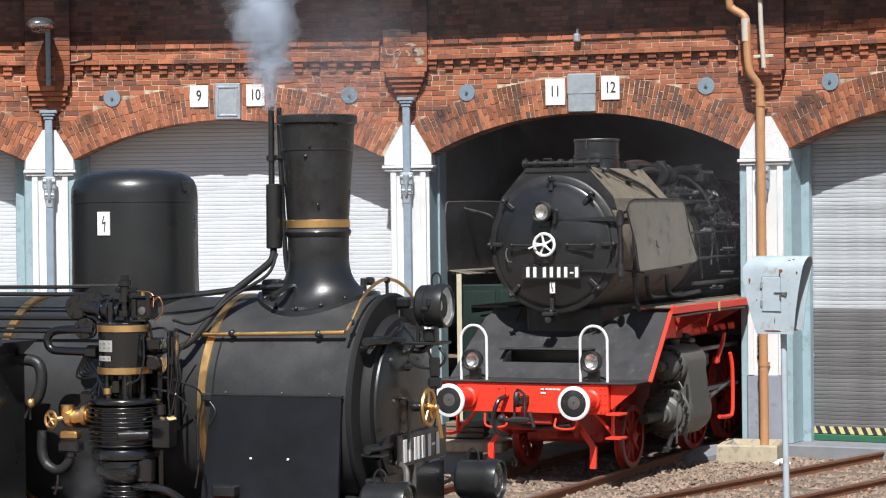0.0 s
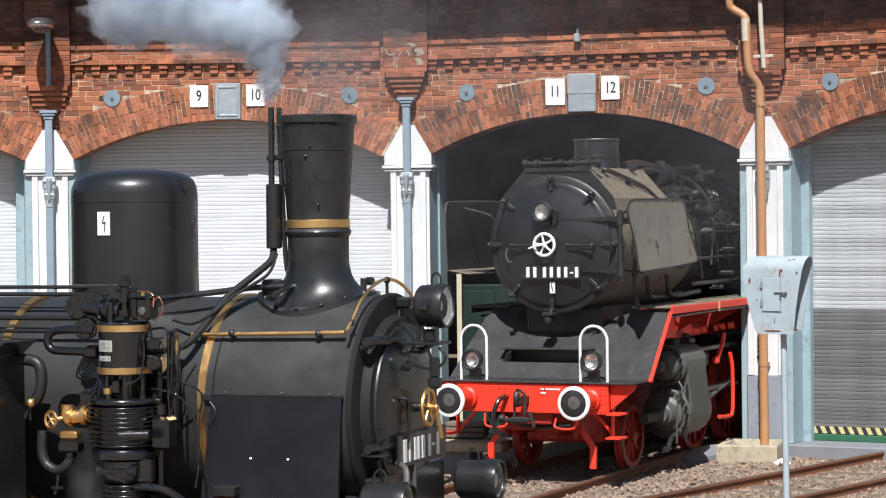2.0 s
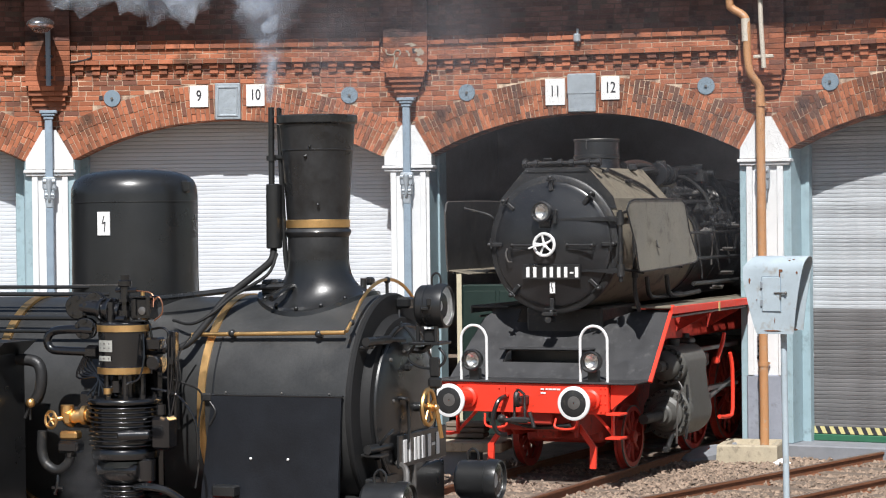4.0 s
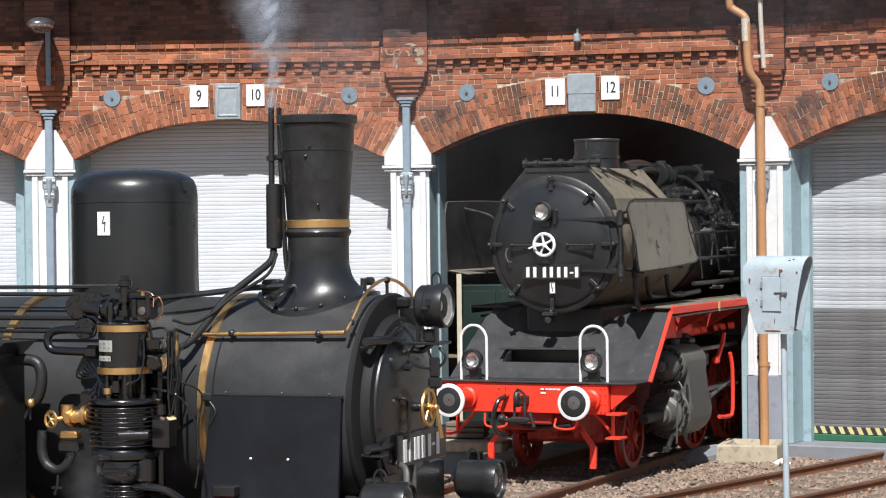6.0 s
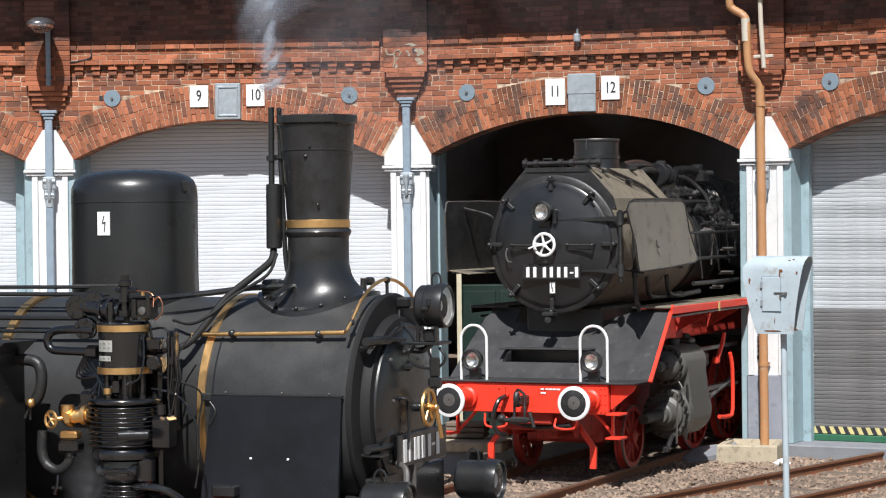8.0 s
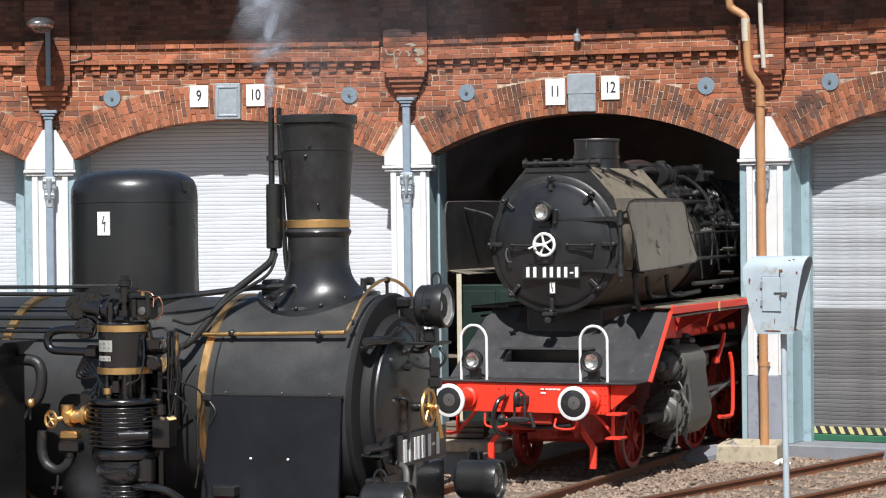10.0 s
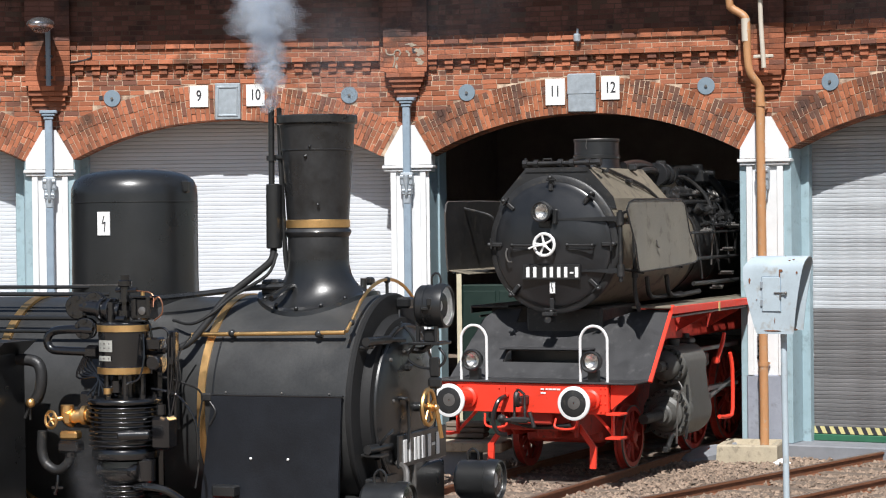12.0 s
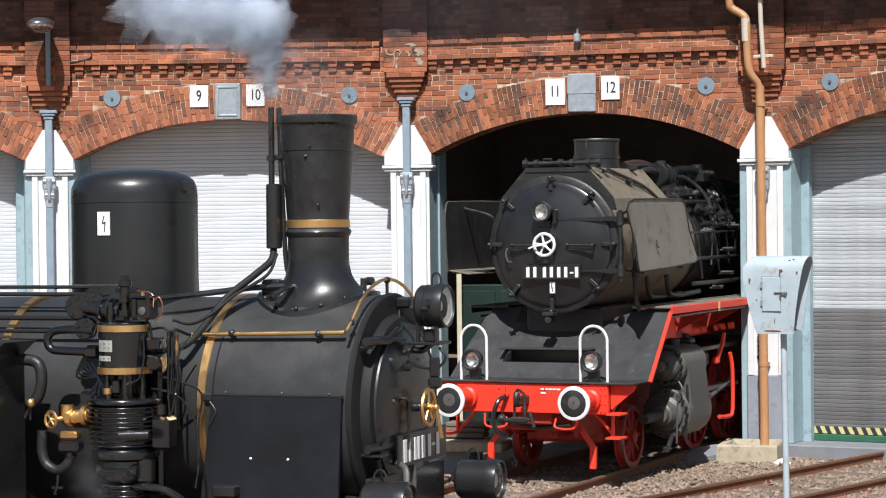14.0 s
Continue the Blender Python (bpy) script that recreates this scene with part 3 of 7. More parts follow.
def jambs(i, m, length, mid, half):
    g = Geo()
    for s in (-1, 1):
        if i == 1 and s > 0:
            continue
        if i == 2 and s < 0:
            g.box((mid - half - 0.03, 0.70, 2.4), (0.16, 0.4, 5.2), 0.01)
        else:
            g.box((mid + s * (half + 0.1), 0.83, 2.4), (0.3, 0.65, 5.2), 0.01)
        g.box((mid + s * (half + 0.04), 0.3, 2.3), (0.12, 0.55, 4.5), 0.01)
    structure("door_jamb_%d" % i, g, BLUEGREY, m, "pale blue-grey painted steel door frame", "door frame")
    g = Geo().box((mid, 0.35, -0.06), (2 * half + 0.2, 0.9, 0.22), 0.02)
    if i != 2:
        structure("threshold_%d" % i, g, GREY_STONE, m, "grey stone threshold under a door", "threshold")


def plate_sign(m, x, z, w, h, text, name="number_sign"):
    t = thing(name, m @ pose(x, -0.02, z), "white enamel sign with a dark track number", "sign", "track numbers")
    part("plate", Geo().box((0, 0, 0), (w, 0.012, h), 0.003), ENAMEL, t)
    lettering(text, 0.235, pose(0, -0.0075, 0) @ Matrix.Diagonal((0.72, 1, 1, 1)), INK, t, "numeral", 0.003)


def wall_box(m, x, z, w, h, panelled):
    t = thing("wall_box", m @ pose(x, -0.025, z), "grey-blue weathered steel box over the arch", "box", "boxes over the arches")
    part("body", Geo().box((0, 0, 0), (w, 0.04, h), 0.012), GALV, t)
    if panelled:
        g = Geo()
        for s in (-1, 1):
            g.box((s * w * 0.37, -0.025, 0), (0.03, 0.02, h * 0.8), 0.006).box((0, -0.025, s * h * 0.39), (w * 0.74 + 0.03, 0.02, 0.03), 0.006)
        part("moulding", g, GALV, t)
    else:
        part("lid", Geo().box((0, -0.022, h * 0.22), (w * 1.02, 0.012, h * 0.5), 0.004), GALV, t)


def tie_disc(m, x, z):
    t = thing("tie_plate", m @ pose(x, -0.005, z), "round blue-grey iron wall tie plate", "tie plate", "wall tie plates")
    part("disc", Geo().lathe([(0.13, 0), (0.13, 0.01), (0.126, 0.014), (0.03, 0.016)], (0, 0, 0), (0, -1, 0), 32), DISC, t)
    part("bolt", Geo().cyl((0, -0.02, 0), (0, -0.04, 0), 0.022, seg=6), STEEL, t)


for i in range(4):
    m, length, mid, half = shed_bay(i)
    shutter(i, m, length, mid, half, closed=(i != 2))
    jambs(i, m, length, mid, half)
    for s in (-1, 1):
        tie_disc(m, mid + s * 1.84 + 0.075, 5.335)
for i in range(1, 5):
    pier(i)
# ---- inside of the shed ----
def interior():
    g = Geo()
    m, length = bay_pose(2)
    g.box((-7, 16.5, 3.6), (0.3, 31, 8)).box((length + 7, 16.5, 3.6), (0.3, 31, 8)).box((length / 2, 32, 3.6), (length + 14, 0.3, 8))
    structure("wall_inner", g, DARKWALL, m, "sooty inside walls of the shed", "wall")
    # an unseen gap across the ceiling far inside, added so sunlight brightens the interior
    g = Geo().box((length / 2, 8.6, 7.5), (length + 14, 15.8, 0.2)).box((length / 2, 25.1, 7.5), (length + 14, 14.2, 0.2))
    structure("ceiling", g, DARKWALL, m, "dark sooty ceiling of the shed", "ceiling")


interior()
# ---- goods locomotive in the shed doorway; x to its side, y backwards from the buffers ----
engine = thing("steam_locomotive", TRACK_SHED, "black and red steam locomotive standing in the shed doorway", "locomotive")


def spoked_wheel(parent, x, y, r, spokes, name="wheel", side=1):
    t = part(name, Geo().lathe([(r - 0.075, -0.05), (r - 0.02, -0.05), (r, -0.03), (r, 0.045), (r + 0.025, 0.055), (r + 0.025, 0.07), (r - 0.075, 0.07)],
                               (x, y, r), (-side, 0, 0), 48, close=False), RED_DIRTY, parent, "red spoked steel wheel")
    g = Geo().lathe([(0.03, -0.09), (r * 0.2, -0.08), (r * 0.22, 0.05)], (x, y, r), (-side, 0, 0), 24)
    for k in range(spokes):
        a = 6.28319 * k / spokes
        g.cyl((x, y + 0.15 * r * math.cos(a), r + 0.15 * r * math.sin(a)), (x, y + (r - 0.06) * math.cos(a), r + (r - 0.06) * math.sin(a)), 0.035, 0.024, 8)
    part("spokes", g, RED_DIRTY, t)
    part("tyre", Geo().lathe([(r - 0.015, -0.052), (r + 0.001, -0.05), (r + 0.001, -0.028), (r - 0.015, -0.03)], (x, y, r), (-side, 0, 0), 48, close=False), STEEL, t, "worn steel tyre")
    return t


def headlamp(parent, at, r, name="headlamp", axis=(0, -1, 0)):
    ax = Vector(axis).normalized()
    p = Vector(at)
    body = part(name, Geo().lathe([(0.03, -0.75 * r), (0.6 * r, -0.7 * r), (0.95 * r, -0.35 * r), (r, 0.1 * r), (1.06 * r, 0.2 * r), (1.06 * r, 0.5 * r), (0.93 * r, 0.55 * r),
                                   (0.82 * r, 0.5 * r), (0.8 * r, 0.3 * r), (0.6 * r, -0.05 * r), (0.02, -0.3 * r)], p, ax, 32, close=False), BLACK, parent, "black round electric headlamp")
    part("reflector", Geo().lathe([(0.79 * r, 0.28 * r), (0.6 * r, -0.02 * r), (0.3 * r, -0.2 * r), (0.01, -0.25 * r)], p, ax, 32, close=False), LENSIN, body, "bright reflector")
    g = part("lens", Geo().lathe([(0.81 * r, 0.42 * r), (0.5 * r, 0.5 * r), (0.01, 0.53 * r)], p, ax, 32, close=False), GLASS, body, "clear glass lens")
    g.visible_shadow = False
    return body


def loco_front():
    e = engine
    beam = part("buffer_beam", Geo().box((0, 0.66, 1.055), (2.14, 0.08, 0.39), 0.008), RED, e, "bright red buffer beam")
    for s in (-1, 1):
        g = Geo()
        for zz in (0.9, 1.0, 1.12, 1.2):
            for xx in (0.98, 1.04):
                g.ball((s * xx, 0.615, zz), 0.012, 6)
        g.ball((s * 0.45, 0.615, 1.18), 0.014, 6).ball((s * 0.45, 0.615, 0.94), 0.014, 6).ball((s * 0.2, 0.615, 1.18), 0.014, 6)
        part("rivet", g, RED, beam)
        g = Geo().prism([(0.72, 1.2), (1.35, 1.24), (1.35, 1.2), (0.75, 0.88)], (s * 1.08, s * 1.1), lambda u, v, w: (w, u, v))
        g.prism([(1.08, 1.24), (1.42, 1.24), (1.40, 1.17), (1.12, 0.95), (1.08, 0.92)], (0.70, 0.73), lambda u, v, w: (s * u, w, v))
        part("beam_gusset", g, RED, e)
        # buffer
        b = part("buffer", Geo().lathe([(0.14, 0.62), (0.14, 0.56), (0.11, 0.54), (0.105, 0.3), (0.075, 0.29), (0.075, 0.06), (0.18, 0.045), (0.214, 0.03), (0.214, 0.014), (0.15, 0.003), (0.01, 0.0)],
                                       (s * 0.87 - 0.03, 0, 1.05), (0, 1, 0), 40, close=False), RED, e, "sprung buffer with a white-edged black head")
        part("buffer_head", Geo().lathe([(0.19, 0.012), (0.16, 0.0), (0.08, -0.006), (0.01, -0.008)], (s * 0.87 - 0.03, 0, 1.05), (0, 1, 0), 40, close=False), SOOT, b, "greasy black buffer face")
        part("buffer_rim", Geo().lathe([(0.172, -0.002), (0.212, 0.004), (0.219, 0.012), (0.219, 0.034), (0.2, 0.04)], (s * 0.87 - 0.03, 0, 1.05), (0, 1, 0), 48, close=False), ENAMEL, b, "white painted rim")
        part("grease_patch", Geo().lathe([(0.085, -0.0085), (0.05, -0.011), (0.01, -0.012)], (s * 0.87 - 0.02, 0, 1.06), (0, 1, 0), 18, close=False), STEEL, b)
        # hoop handrail
        x0, x1 = (0.65, 1.025) if s > 0 else (-1.05, -0.68)
        c, h = (x0 + x1) / 2, (x1 - x0) / 2
        pts = [(x0, 0.74, 1.24), (x0, 0.74, 1.6)] + [(c - h * math.cos(a), 0.74, 1.80 + h * 1.05 * math.sin(a)) for a in [radians(k) for k in range(0, 181, 20)]] + [(x1, 0.74, 1.6), (x1, 0.74, 1.24)]
        part("hoop_handrail", Geo().tube(pts, 0.019, 10, 2), ENAMEL, e, "white hoop handrail")
        lamp = headlamp(e, (s * 0.845 - 0.03, 0.74, 1.535), 0.135)
        part("lamp_bracket", Geo().box((s * 0.845 - 0.03, 0.8, 1.34), (0.14, 0.12, 0.16), 0.01).box((s * 0.845 - 0.03, 0.8, 1.44), (0.06, 0.08, 0.1), 0.01), BLACK, lamp)
        # steps under the beam
        g = Geo().box((s * 1.19, 0.62, 0.875), (0.2, 0.28, 0.03), 0.006).box((s * 1.19, 0.60, 0.57), (0.2, 0.28, 0.03), 0.006)
        g.box((s * 1.1, 0.72, 0.72), (0.03, 0.07, 0.34), 0.006)
        g.tube([(s * 0.8, 0.75, 0.9), (s * 0.95, 0.76, 0.75), (s * 1.09, 0.74, 0.6)], 0.022)
        pieces("step", g, RED, e, "red steel footstep")
        # guard iron
        # bent guard iron, splayed outwards, and its stay
        low = s * 0.73
        path = [(s * 0.44, 0.98, 0.92), (s * 0.47, 0.96, 0.74), (low, 0.95, 0.40), (low, 0.93, 0.12)]
        g = Geo()
        for (xa, ya, za), (xb, yb, zb) in zip(path, path[1:]):
            g.add([(xa - 0.045, ya, za), (xa + 0.045, ya, za), (xa + 0.045, ya + 0.05, za), (xa - 0.045, ya + 0.05, za), (xb - 0.04, yb, zb), (xb + 0.04, yb, zb), (xb + 0.04, yb + 0.05, zb), (xb - 0.04, yb + 0.05, zb)],
                  [(0, 1, 5, 4), (1, 2, 6, 5), (2, 3, 7, 6), (3, 0, 4, 7), (0, 3, 2, 1), (4, 5, 6, 7)])
        part("guard_iron", g, RED, e, "red bent guard iron", angle=0)
        part("frame_end", Geo().prism([(0.7, 0.95), (0.7, 0.8), (1.1, 0.52), (1.9, 0.5), (1.9, 0.95)], (s * 0.42, s * 0.45), lambda u, v, w: (w, u, v)), RED_DIRTY, e)
        part("shunter_grip", Geo().tube([(s * 0.35, 0.62, 0.8), (s * 0.36, 0.58, 0.68), (s * 0.62, 0.58, 0.68), (s * 0.66, 0.62, 0.84)], 0.016, 8), RED, e, "red grab handle under the beam")
        part("hose", Geo().tube([(s * 0.34, 0.6, 1.08), (s * 0.38, 0.42, 1.02), (s * 0.44, 0.38, 0.8), (s * 0.4, 0.42, 0.62), (s * 0.3, 0.5, 0.58)], 0.03, 10), BLACK, e, "black rubber brake hose") if s < 0 else None
        part("hose_cock", Geo().cyl((s * 0.34, 0.56, 1.09), (s * 0.34, 0.64, 1.09), 0.035).box((s * 0.34, 0.55, 1.15), (0.02, 0.03, 0.1)), RED, e) if s < 0 else None
    # draw hook and screw coupling
    hook = part("draw_hook", Geo().box((-0.06, 0.5, 1.03), (0.07, 0.3, 0.13), 0.02).tube([(-0.06, 0.4, 1.0), (-0.06, 0.3, 1.0), (-0.06, 0.27, 1.08), (-0.06, 0.3, 1.14)], 0.04, 8), SOOT, e, "greasy iron draw hook")
    pieces("shackle", Geo().tube([(-0.12, 0.36, 1.12), (-0.12, 0.34, 0.8)], 0.018).tube([(0.02, 0.36, 1.12), (0.03, 0.34, 0.8)], 0.018).tube([(-0.12, 0.36, 1.12), (-0.06, 0.35, 1.18), (0.02, 0.36, 1.12)], 0.018), SOOT, hook)
    part("coupling_screw", Geo().cyl((-0.3, 0.34, 0.78), (0.15, 0.34, 0.8), 0.03).box((-0.05, 0.34, 0.79), (0.24, 0.07, 0.08), 0.02).ball((-0.3, 0.34, 0.8), 0.06, 10).cyl((0.1, 0.33, 0.9), (0.16, 0.33, 0.7), 0.025), SOOT, hook)
    # platform and apron
    part("platform", Geo().box((0, 0.98, 1.262), (2.86, 0.78, 0.02), 0.005), APRON, e, "dark chequered front platform")

    def slope(x, z, d=0.0):
        return (x, 1.2 + (z - 1.25) * 0.967 - d * 0.69, z + d * 0.72)

    def slope_panel(x0, x1, z0, z1, g):
        g.prism([(x0, z0), (x1, z0), (x1, z1), (x0, z1)], (-0.02, 0.0), lambda u, v, w: slope(u, v, w))
    g = Geo()
    zc0, zc1 = 1.47, 1.63
    slope_panel(-0.74, 0.52, 1.25, zc0, g)
    slope_panel(-0.74, 0.52, zc1, 1.98, g)
    g.prism([(-1.44, 1.25), (-0.74, 1.25), (-0.74, 2.16), (-1.10, 2.16), (-1.26, 2.02)], (-0.02, 0.0), lambda u, v, w: slope(u, v, w))
    g.prism([(1.44, 1.25), (0.52, 1.25), (0.52, 2.0), (1.0, 2.16), (1.44, 2.16)], (-0.02, 0.0), lambda u, v, w: slope(u, v, w))
    part("apron", g, APRON, e, "dark grey sloping front sheet", angle=0)
    part("slot_back", Geo().box((0, 1.75, 1.4), (1.5, 0.04, 0.6)), BLACK, e)
    part("apron_step", Geo().box((-0.11, 1.46, 1.65), (1.30, 0.24, 0.022), 0.006), APRON, e, "grey step plate above the slot")
    part("apron_edge", Geo().prism([(1.425, 1.24), (1.475, 1.24), (1.475, 2.2), (1.425, 2.2)], (0.001, 0.03), lambda u, v, w: slope(u, v, w)), RED, e, "red edge of the apron")
    part("saddle", Geo().box((0, 2.6, 1.75), (1.1, 1.6, 0.9), 0.03), SOOT, e)


def loco_boiler():
    e = engine
    c = Vector((0, 0, 3.05))
    sm = part("smokebox", Geo().lathe([(0.80, 1.50), (0.88, 1.47), (0.905, 1.50), (0.905, 1.56), (0.885, 1.57), (0.885, 4.7), (0.84, 4.71)], c, (0, 1, 0), 72, close=False), DUST, e, "dusty brown smokebox barrel")
    part("smokebox_ring", Geo().lathe([(0.79, 1.49), (0.80, 1.455), (0.90, 1.455), (0.93, 1.475), (0.93, 1.53), (0.90, 1.54)], c, (0, 1, 0), 72, close=False), SOOT, sm)
    door = part("smokebox_door", Geo().lathe([(0.835, 1.47), (0.835, 1.43), (0.815, 1.415), (0.78, 1.41), (0.70, 1.385), (0.5, 1.335), (0.3, 1.305), (0.01, 1.295)], c, (0, 1, 0), 72, close=False), DOORBLACK, e,
                "dished black smokebox door")
    for z, x0 in ((3.385, 0.12), (2.70, 0.45)):
        part("hinge_strap", Geo().prism([(x0, -0.012), (0.98, -0.035), (0.98, 0.035), (x0, 0.012)], (0, 0.03), lambda u, v, w: (u, 1.30 + w + 0.16 * max(0, (u - 0.3)) ** 1.0 * 0.9, z + v)), DOORBLACK, door)
    part("hinge_post", Geo().cyl((0.97, 1.42, 2.55), (0.97, 1.42, 3.5), 0.028).cyl((0.97, 1.42, 2.62), (0.97, 1.42, 2.78), 0.05).cyl((0.97, 1.42, 3.3), (0.97, 1.42, 3.47), 0.05), SOOT, door)
    for k in range(8):
        a = radians(90 + 45 * k + (0 if k % 2 == 0 else 4))
        d, tg = Vector((math.cos(a), 0, math.sin(a))), Vector((-math.sin(a), 0, math.cos(a)))
        p = c + d * 0.865 + Vector((0, 1.40, 0))
        g = Geo().cyl(p + Vector((0, -0.05, 0)) + d * 0.02, p + Vector((0, 0.06, 0)) + d * 0.02, 0.028, seg=8)
        m = Matrix((tuple(tg), (0, 1, 0), tuple(d))).transposed()
        g.box(p - d * 0.05 + Vector((0, -0.02, 0)), (0.06, 0.035, 0.2), 0.012, m)
        g.ball(p + d * 0.03 + Vector((0, -0.05, 0)), 0.035, 8)
        g.cyl(p - tg * 0.09 + Vector((0, -0.06, 0)), p + tg * 0.05 + Vector((0, -0.06, 0)), 0.014, seg=6)
        part("door_clamp", g, SOOT, door)
    wheel = part("handwheel", Geo().ring((-0.03, 1.20, 3.05), (0, 1, 0), 0.145, 0.021, 40), ENAMEL, door, "white spoked handwheel")
    g = Geo().cyl((-0.03, 1.18, 3.05), (-0.03, 1.22, 3.05), 0.035)
    for k in range(5):
        a = radians(90 + 72 * k + 12)
        g.cyl((-0.03, 1.20, 3.05), (-0.03 + 0.145 * math.cos(a), 1.20, 3.05 + 0.145 * math.sin(a)), 0.018, 0.014, 8)
    part("wheel_spokes", g, ENAMEL, door)
    part("wheel_handle", Geo().tube([(-0.03, 1.16, 3.05), (-0.14, 1.14, 3.03), (-0.22, 1.12, 3.0)], 0.013, 8), ENAMEL, door)
    part("wheel_shaft", Geo().cyl((-0.03, 1.22, 3.05), (-0.03, 1.33, 3.05), 0.05), SOOT, door)
    for x0, x1 in ((-0.53, -0.22), (0.27, 0.63)):
        part("grab_rail", Geo().tube([(x0, 1.36, 3.045), (x0, 1.26, 3.045), (x1, 1.24, 3.04), (x1, 1.36, 3.04)], 0.015, 8, 1).ball((x0, 1.27, 3.045), 0.026, 8).ball((x1, 1.25, 3.04), 0.026, 8)
             .box(((x0 + x1) / 2, 1.29, 2.985), (abs(x1 - x0) - 0.02, 0.03, 0.02), 0.004), SOOT, door)
    part("small_hook", Geo().tube([(-0.62, 1.33, 3.0), (-0.63, 1.3, 2.93), (-0.6, 1.3, 2.83), (-0.54, 1.3, 2.82)], 0.012, 6), STEEL, door)
    # number board with bars in place of its figures
    pl = part("number_board", Geo().box((0.03, 1.298, 2.685), (0.83, 0.02, 0.205), 0.006), BLACK, door, "black board with white raised figures")
    for x in (-0.305, -0.205, -0.065, 0.035, 0.14, 0.24, 0.395):
        part("bar", Geo().box((x, 1.286, 2.6825), (0.048, 0.008, 0.14), 0.002), ENAMEL, pl, "white bar")
    part("dash", Geo().box((0.325, 1.286, 2.675), (0.05, 0.008, 0.022)), ENAMEL, pl)
    part("warning_label", Geo().box((0.03, 1.33, 2.475), (0.075, 0.006, 0.15)), ENAMEL, door, "small white warning label")
    part("warning_bolt", Geo().box((0.02, 1.325, 2.5), (0.01, 0.004, 0.07)).box((0.035, 1.325, 2.45), (0.01, 0.004, 0.06)), INK, door)
    lamp = headlamp(door, (-0.05, 1.2, 3.49), 0.135, "top_lamp")
    part("lamp_bracket", Geo().box((-0.05, 1.3, 3.33), (0.16, 0.1, 0.1), 0.012).box((0.1, 1.28, 3.42), (0.05, 0.08, 0.2), 0.012), BLACK, lamp)
    part("step_plate", Geo().box((-0.03, 1.36, 2.12), (0.16, 0.16, 0.05), 0.01).cyl((-0.03, 1.3, 2.05), (-0.03, 1.46, 2.05), 0.05, seg=8), SOOT, door)
    # trapezoid preheater casing and its front pipe
    box = part("preheater_casing", Geo().prism([(-0.87, 3.40), (-0.82, 3.66), (-0.44, 4.08), (0.44, 4.08), (0.82, 3.66), (0.87, 3.40), (0, 3.2)], (1.60, 3.75), lambda u, v, w: (u, w, v)), DUST, e, "sloping dusty preheater casing on the smokebox", angle=0)
    part("casing_front", Geo().prism([(-0.855, 3.52), (-0.81, 3.68), (-0.44, 4.085), (0.44, 4.085), (0.81, 3.68), (0.855, 3.52), (0, 3.6)], (1.585, 1.603), lambda u, v, w: (u, w, v)).box((0, 1.58, 4.03), (0.9, 0.02, 0.012)), SOOT, box, angle=0)
    g = Geo().cyl((-0.46, 1.62, 4.14), (0.62, 1.62, 4.14), 0.03, seg=10)
    for x in (-0.46, -0.3, 0.05, 0.22, 0.45, 0.6):
        g.cyl((x - 0.03, 1.62, 4.14), (x + 0.03, 1.62, 4.14), 0.055, seg=8).cyl((x, 1.62, 4.07), (x, 1.62, 4.14), 0.022, seg=8)
    g.tube([(-0.2, 1.62, 4.16), (-0.2, 1.62, 4.2), (-0.08, 1.62, 4.2), (-0.08, 1.62, 4.16)], 0.012, 6, 1)
    g.tube([(-0.46, 1.62, 4.08), (-0.46, 1.62, 4.22)], 0.014, 6)
    part("casing_pipe", g, SOOT, box, "flanged pipe along the casing")
    g = Geo()
    g.tube([(0.47, 1.75, 4.10), (0.62, 2.3, 3.97), (0.76, 2.9, 3.80)], 0.01, 6)
    g.tube([(0.50, 2.2, 4.06), (0.60, 2.5, 3.97), (0.73, 3.0, 3.83), (0.86, 3.4, 3.6)], 0.022, 8).box((0.55, 2.0, 4.03), (0.1, 0.06, 0.04), 0.012).box((0.66, 2.6, 3.9), (0.08, 0.12, 0.05), 0.014).box((0.5, 3.2, 4.10), (0.12, 0.08, 0.1), 0.02)
    pieces("casing_fitting", g, SOOT, box)
    ch = part("chimney", Geo().lathe([(0.40, 3.9), (0.335, 4.06), (0.32, 4.22), (0.332, 4.23), (0.332, 4.27), (0.318, 4.28), (0.315, 4.46), (0.325, 4.47), (0.325, 4.5), (0.29, 4.5), (0.285, 4.1)], (0, 3.1, 0), (0, 0, 1), 48, close=False), DOORBLACK, e, "short black chimney")
    part("chimney_rim", Geo().ring((0, 3.1, 4.495), (0, 0, 1), 0.318, 0.009, 48, 6), STEEL, ch, "worn bright rim")
    part("chimney_wire", Geo().tube([(-0.02, 2.77, 4.5), (-0.03, 2.765, 4.4), (-0.02, 2.77, 4.36)], 0.005, 6), STEEL, ch)
    boil = part("boiler", Geo().lathe([(0.01, 3.95), (0.84, 3.97), (0.84, 6.0), (0.852, 6.0), (0.852, 6.05), (0.84, 6.05), (0.84, 8.4), (0.95, 8.45), (0.95, 11.5), (0.01, 11.5)], c, (0, 1, 0), 64, close=False), SOOT, e, "sooty boiler barrel")
    part("boiler_band", Geo().lathe([(0.845, 5.0), (0.852, 5.0), (0.852, 5.06), (0.845, 5.06)], c, (0, 1, 0), 64, close=False), SOOT, boil)
    part("sand_dome", Geo().lathe([(0.52, 3.55), (0.5, 3.85), (0.46, 4.02), (0.3, 4.14), (0.01, 4.17)], (0, 5.0, 0), (0, 0, 1), 40, close=False), DUST, boil, "dusty sand dome")
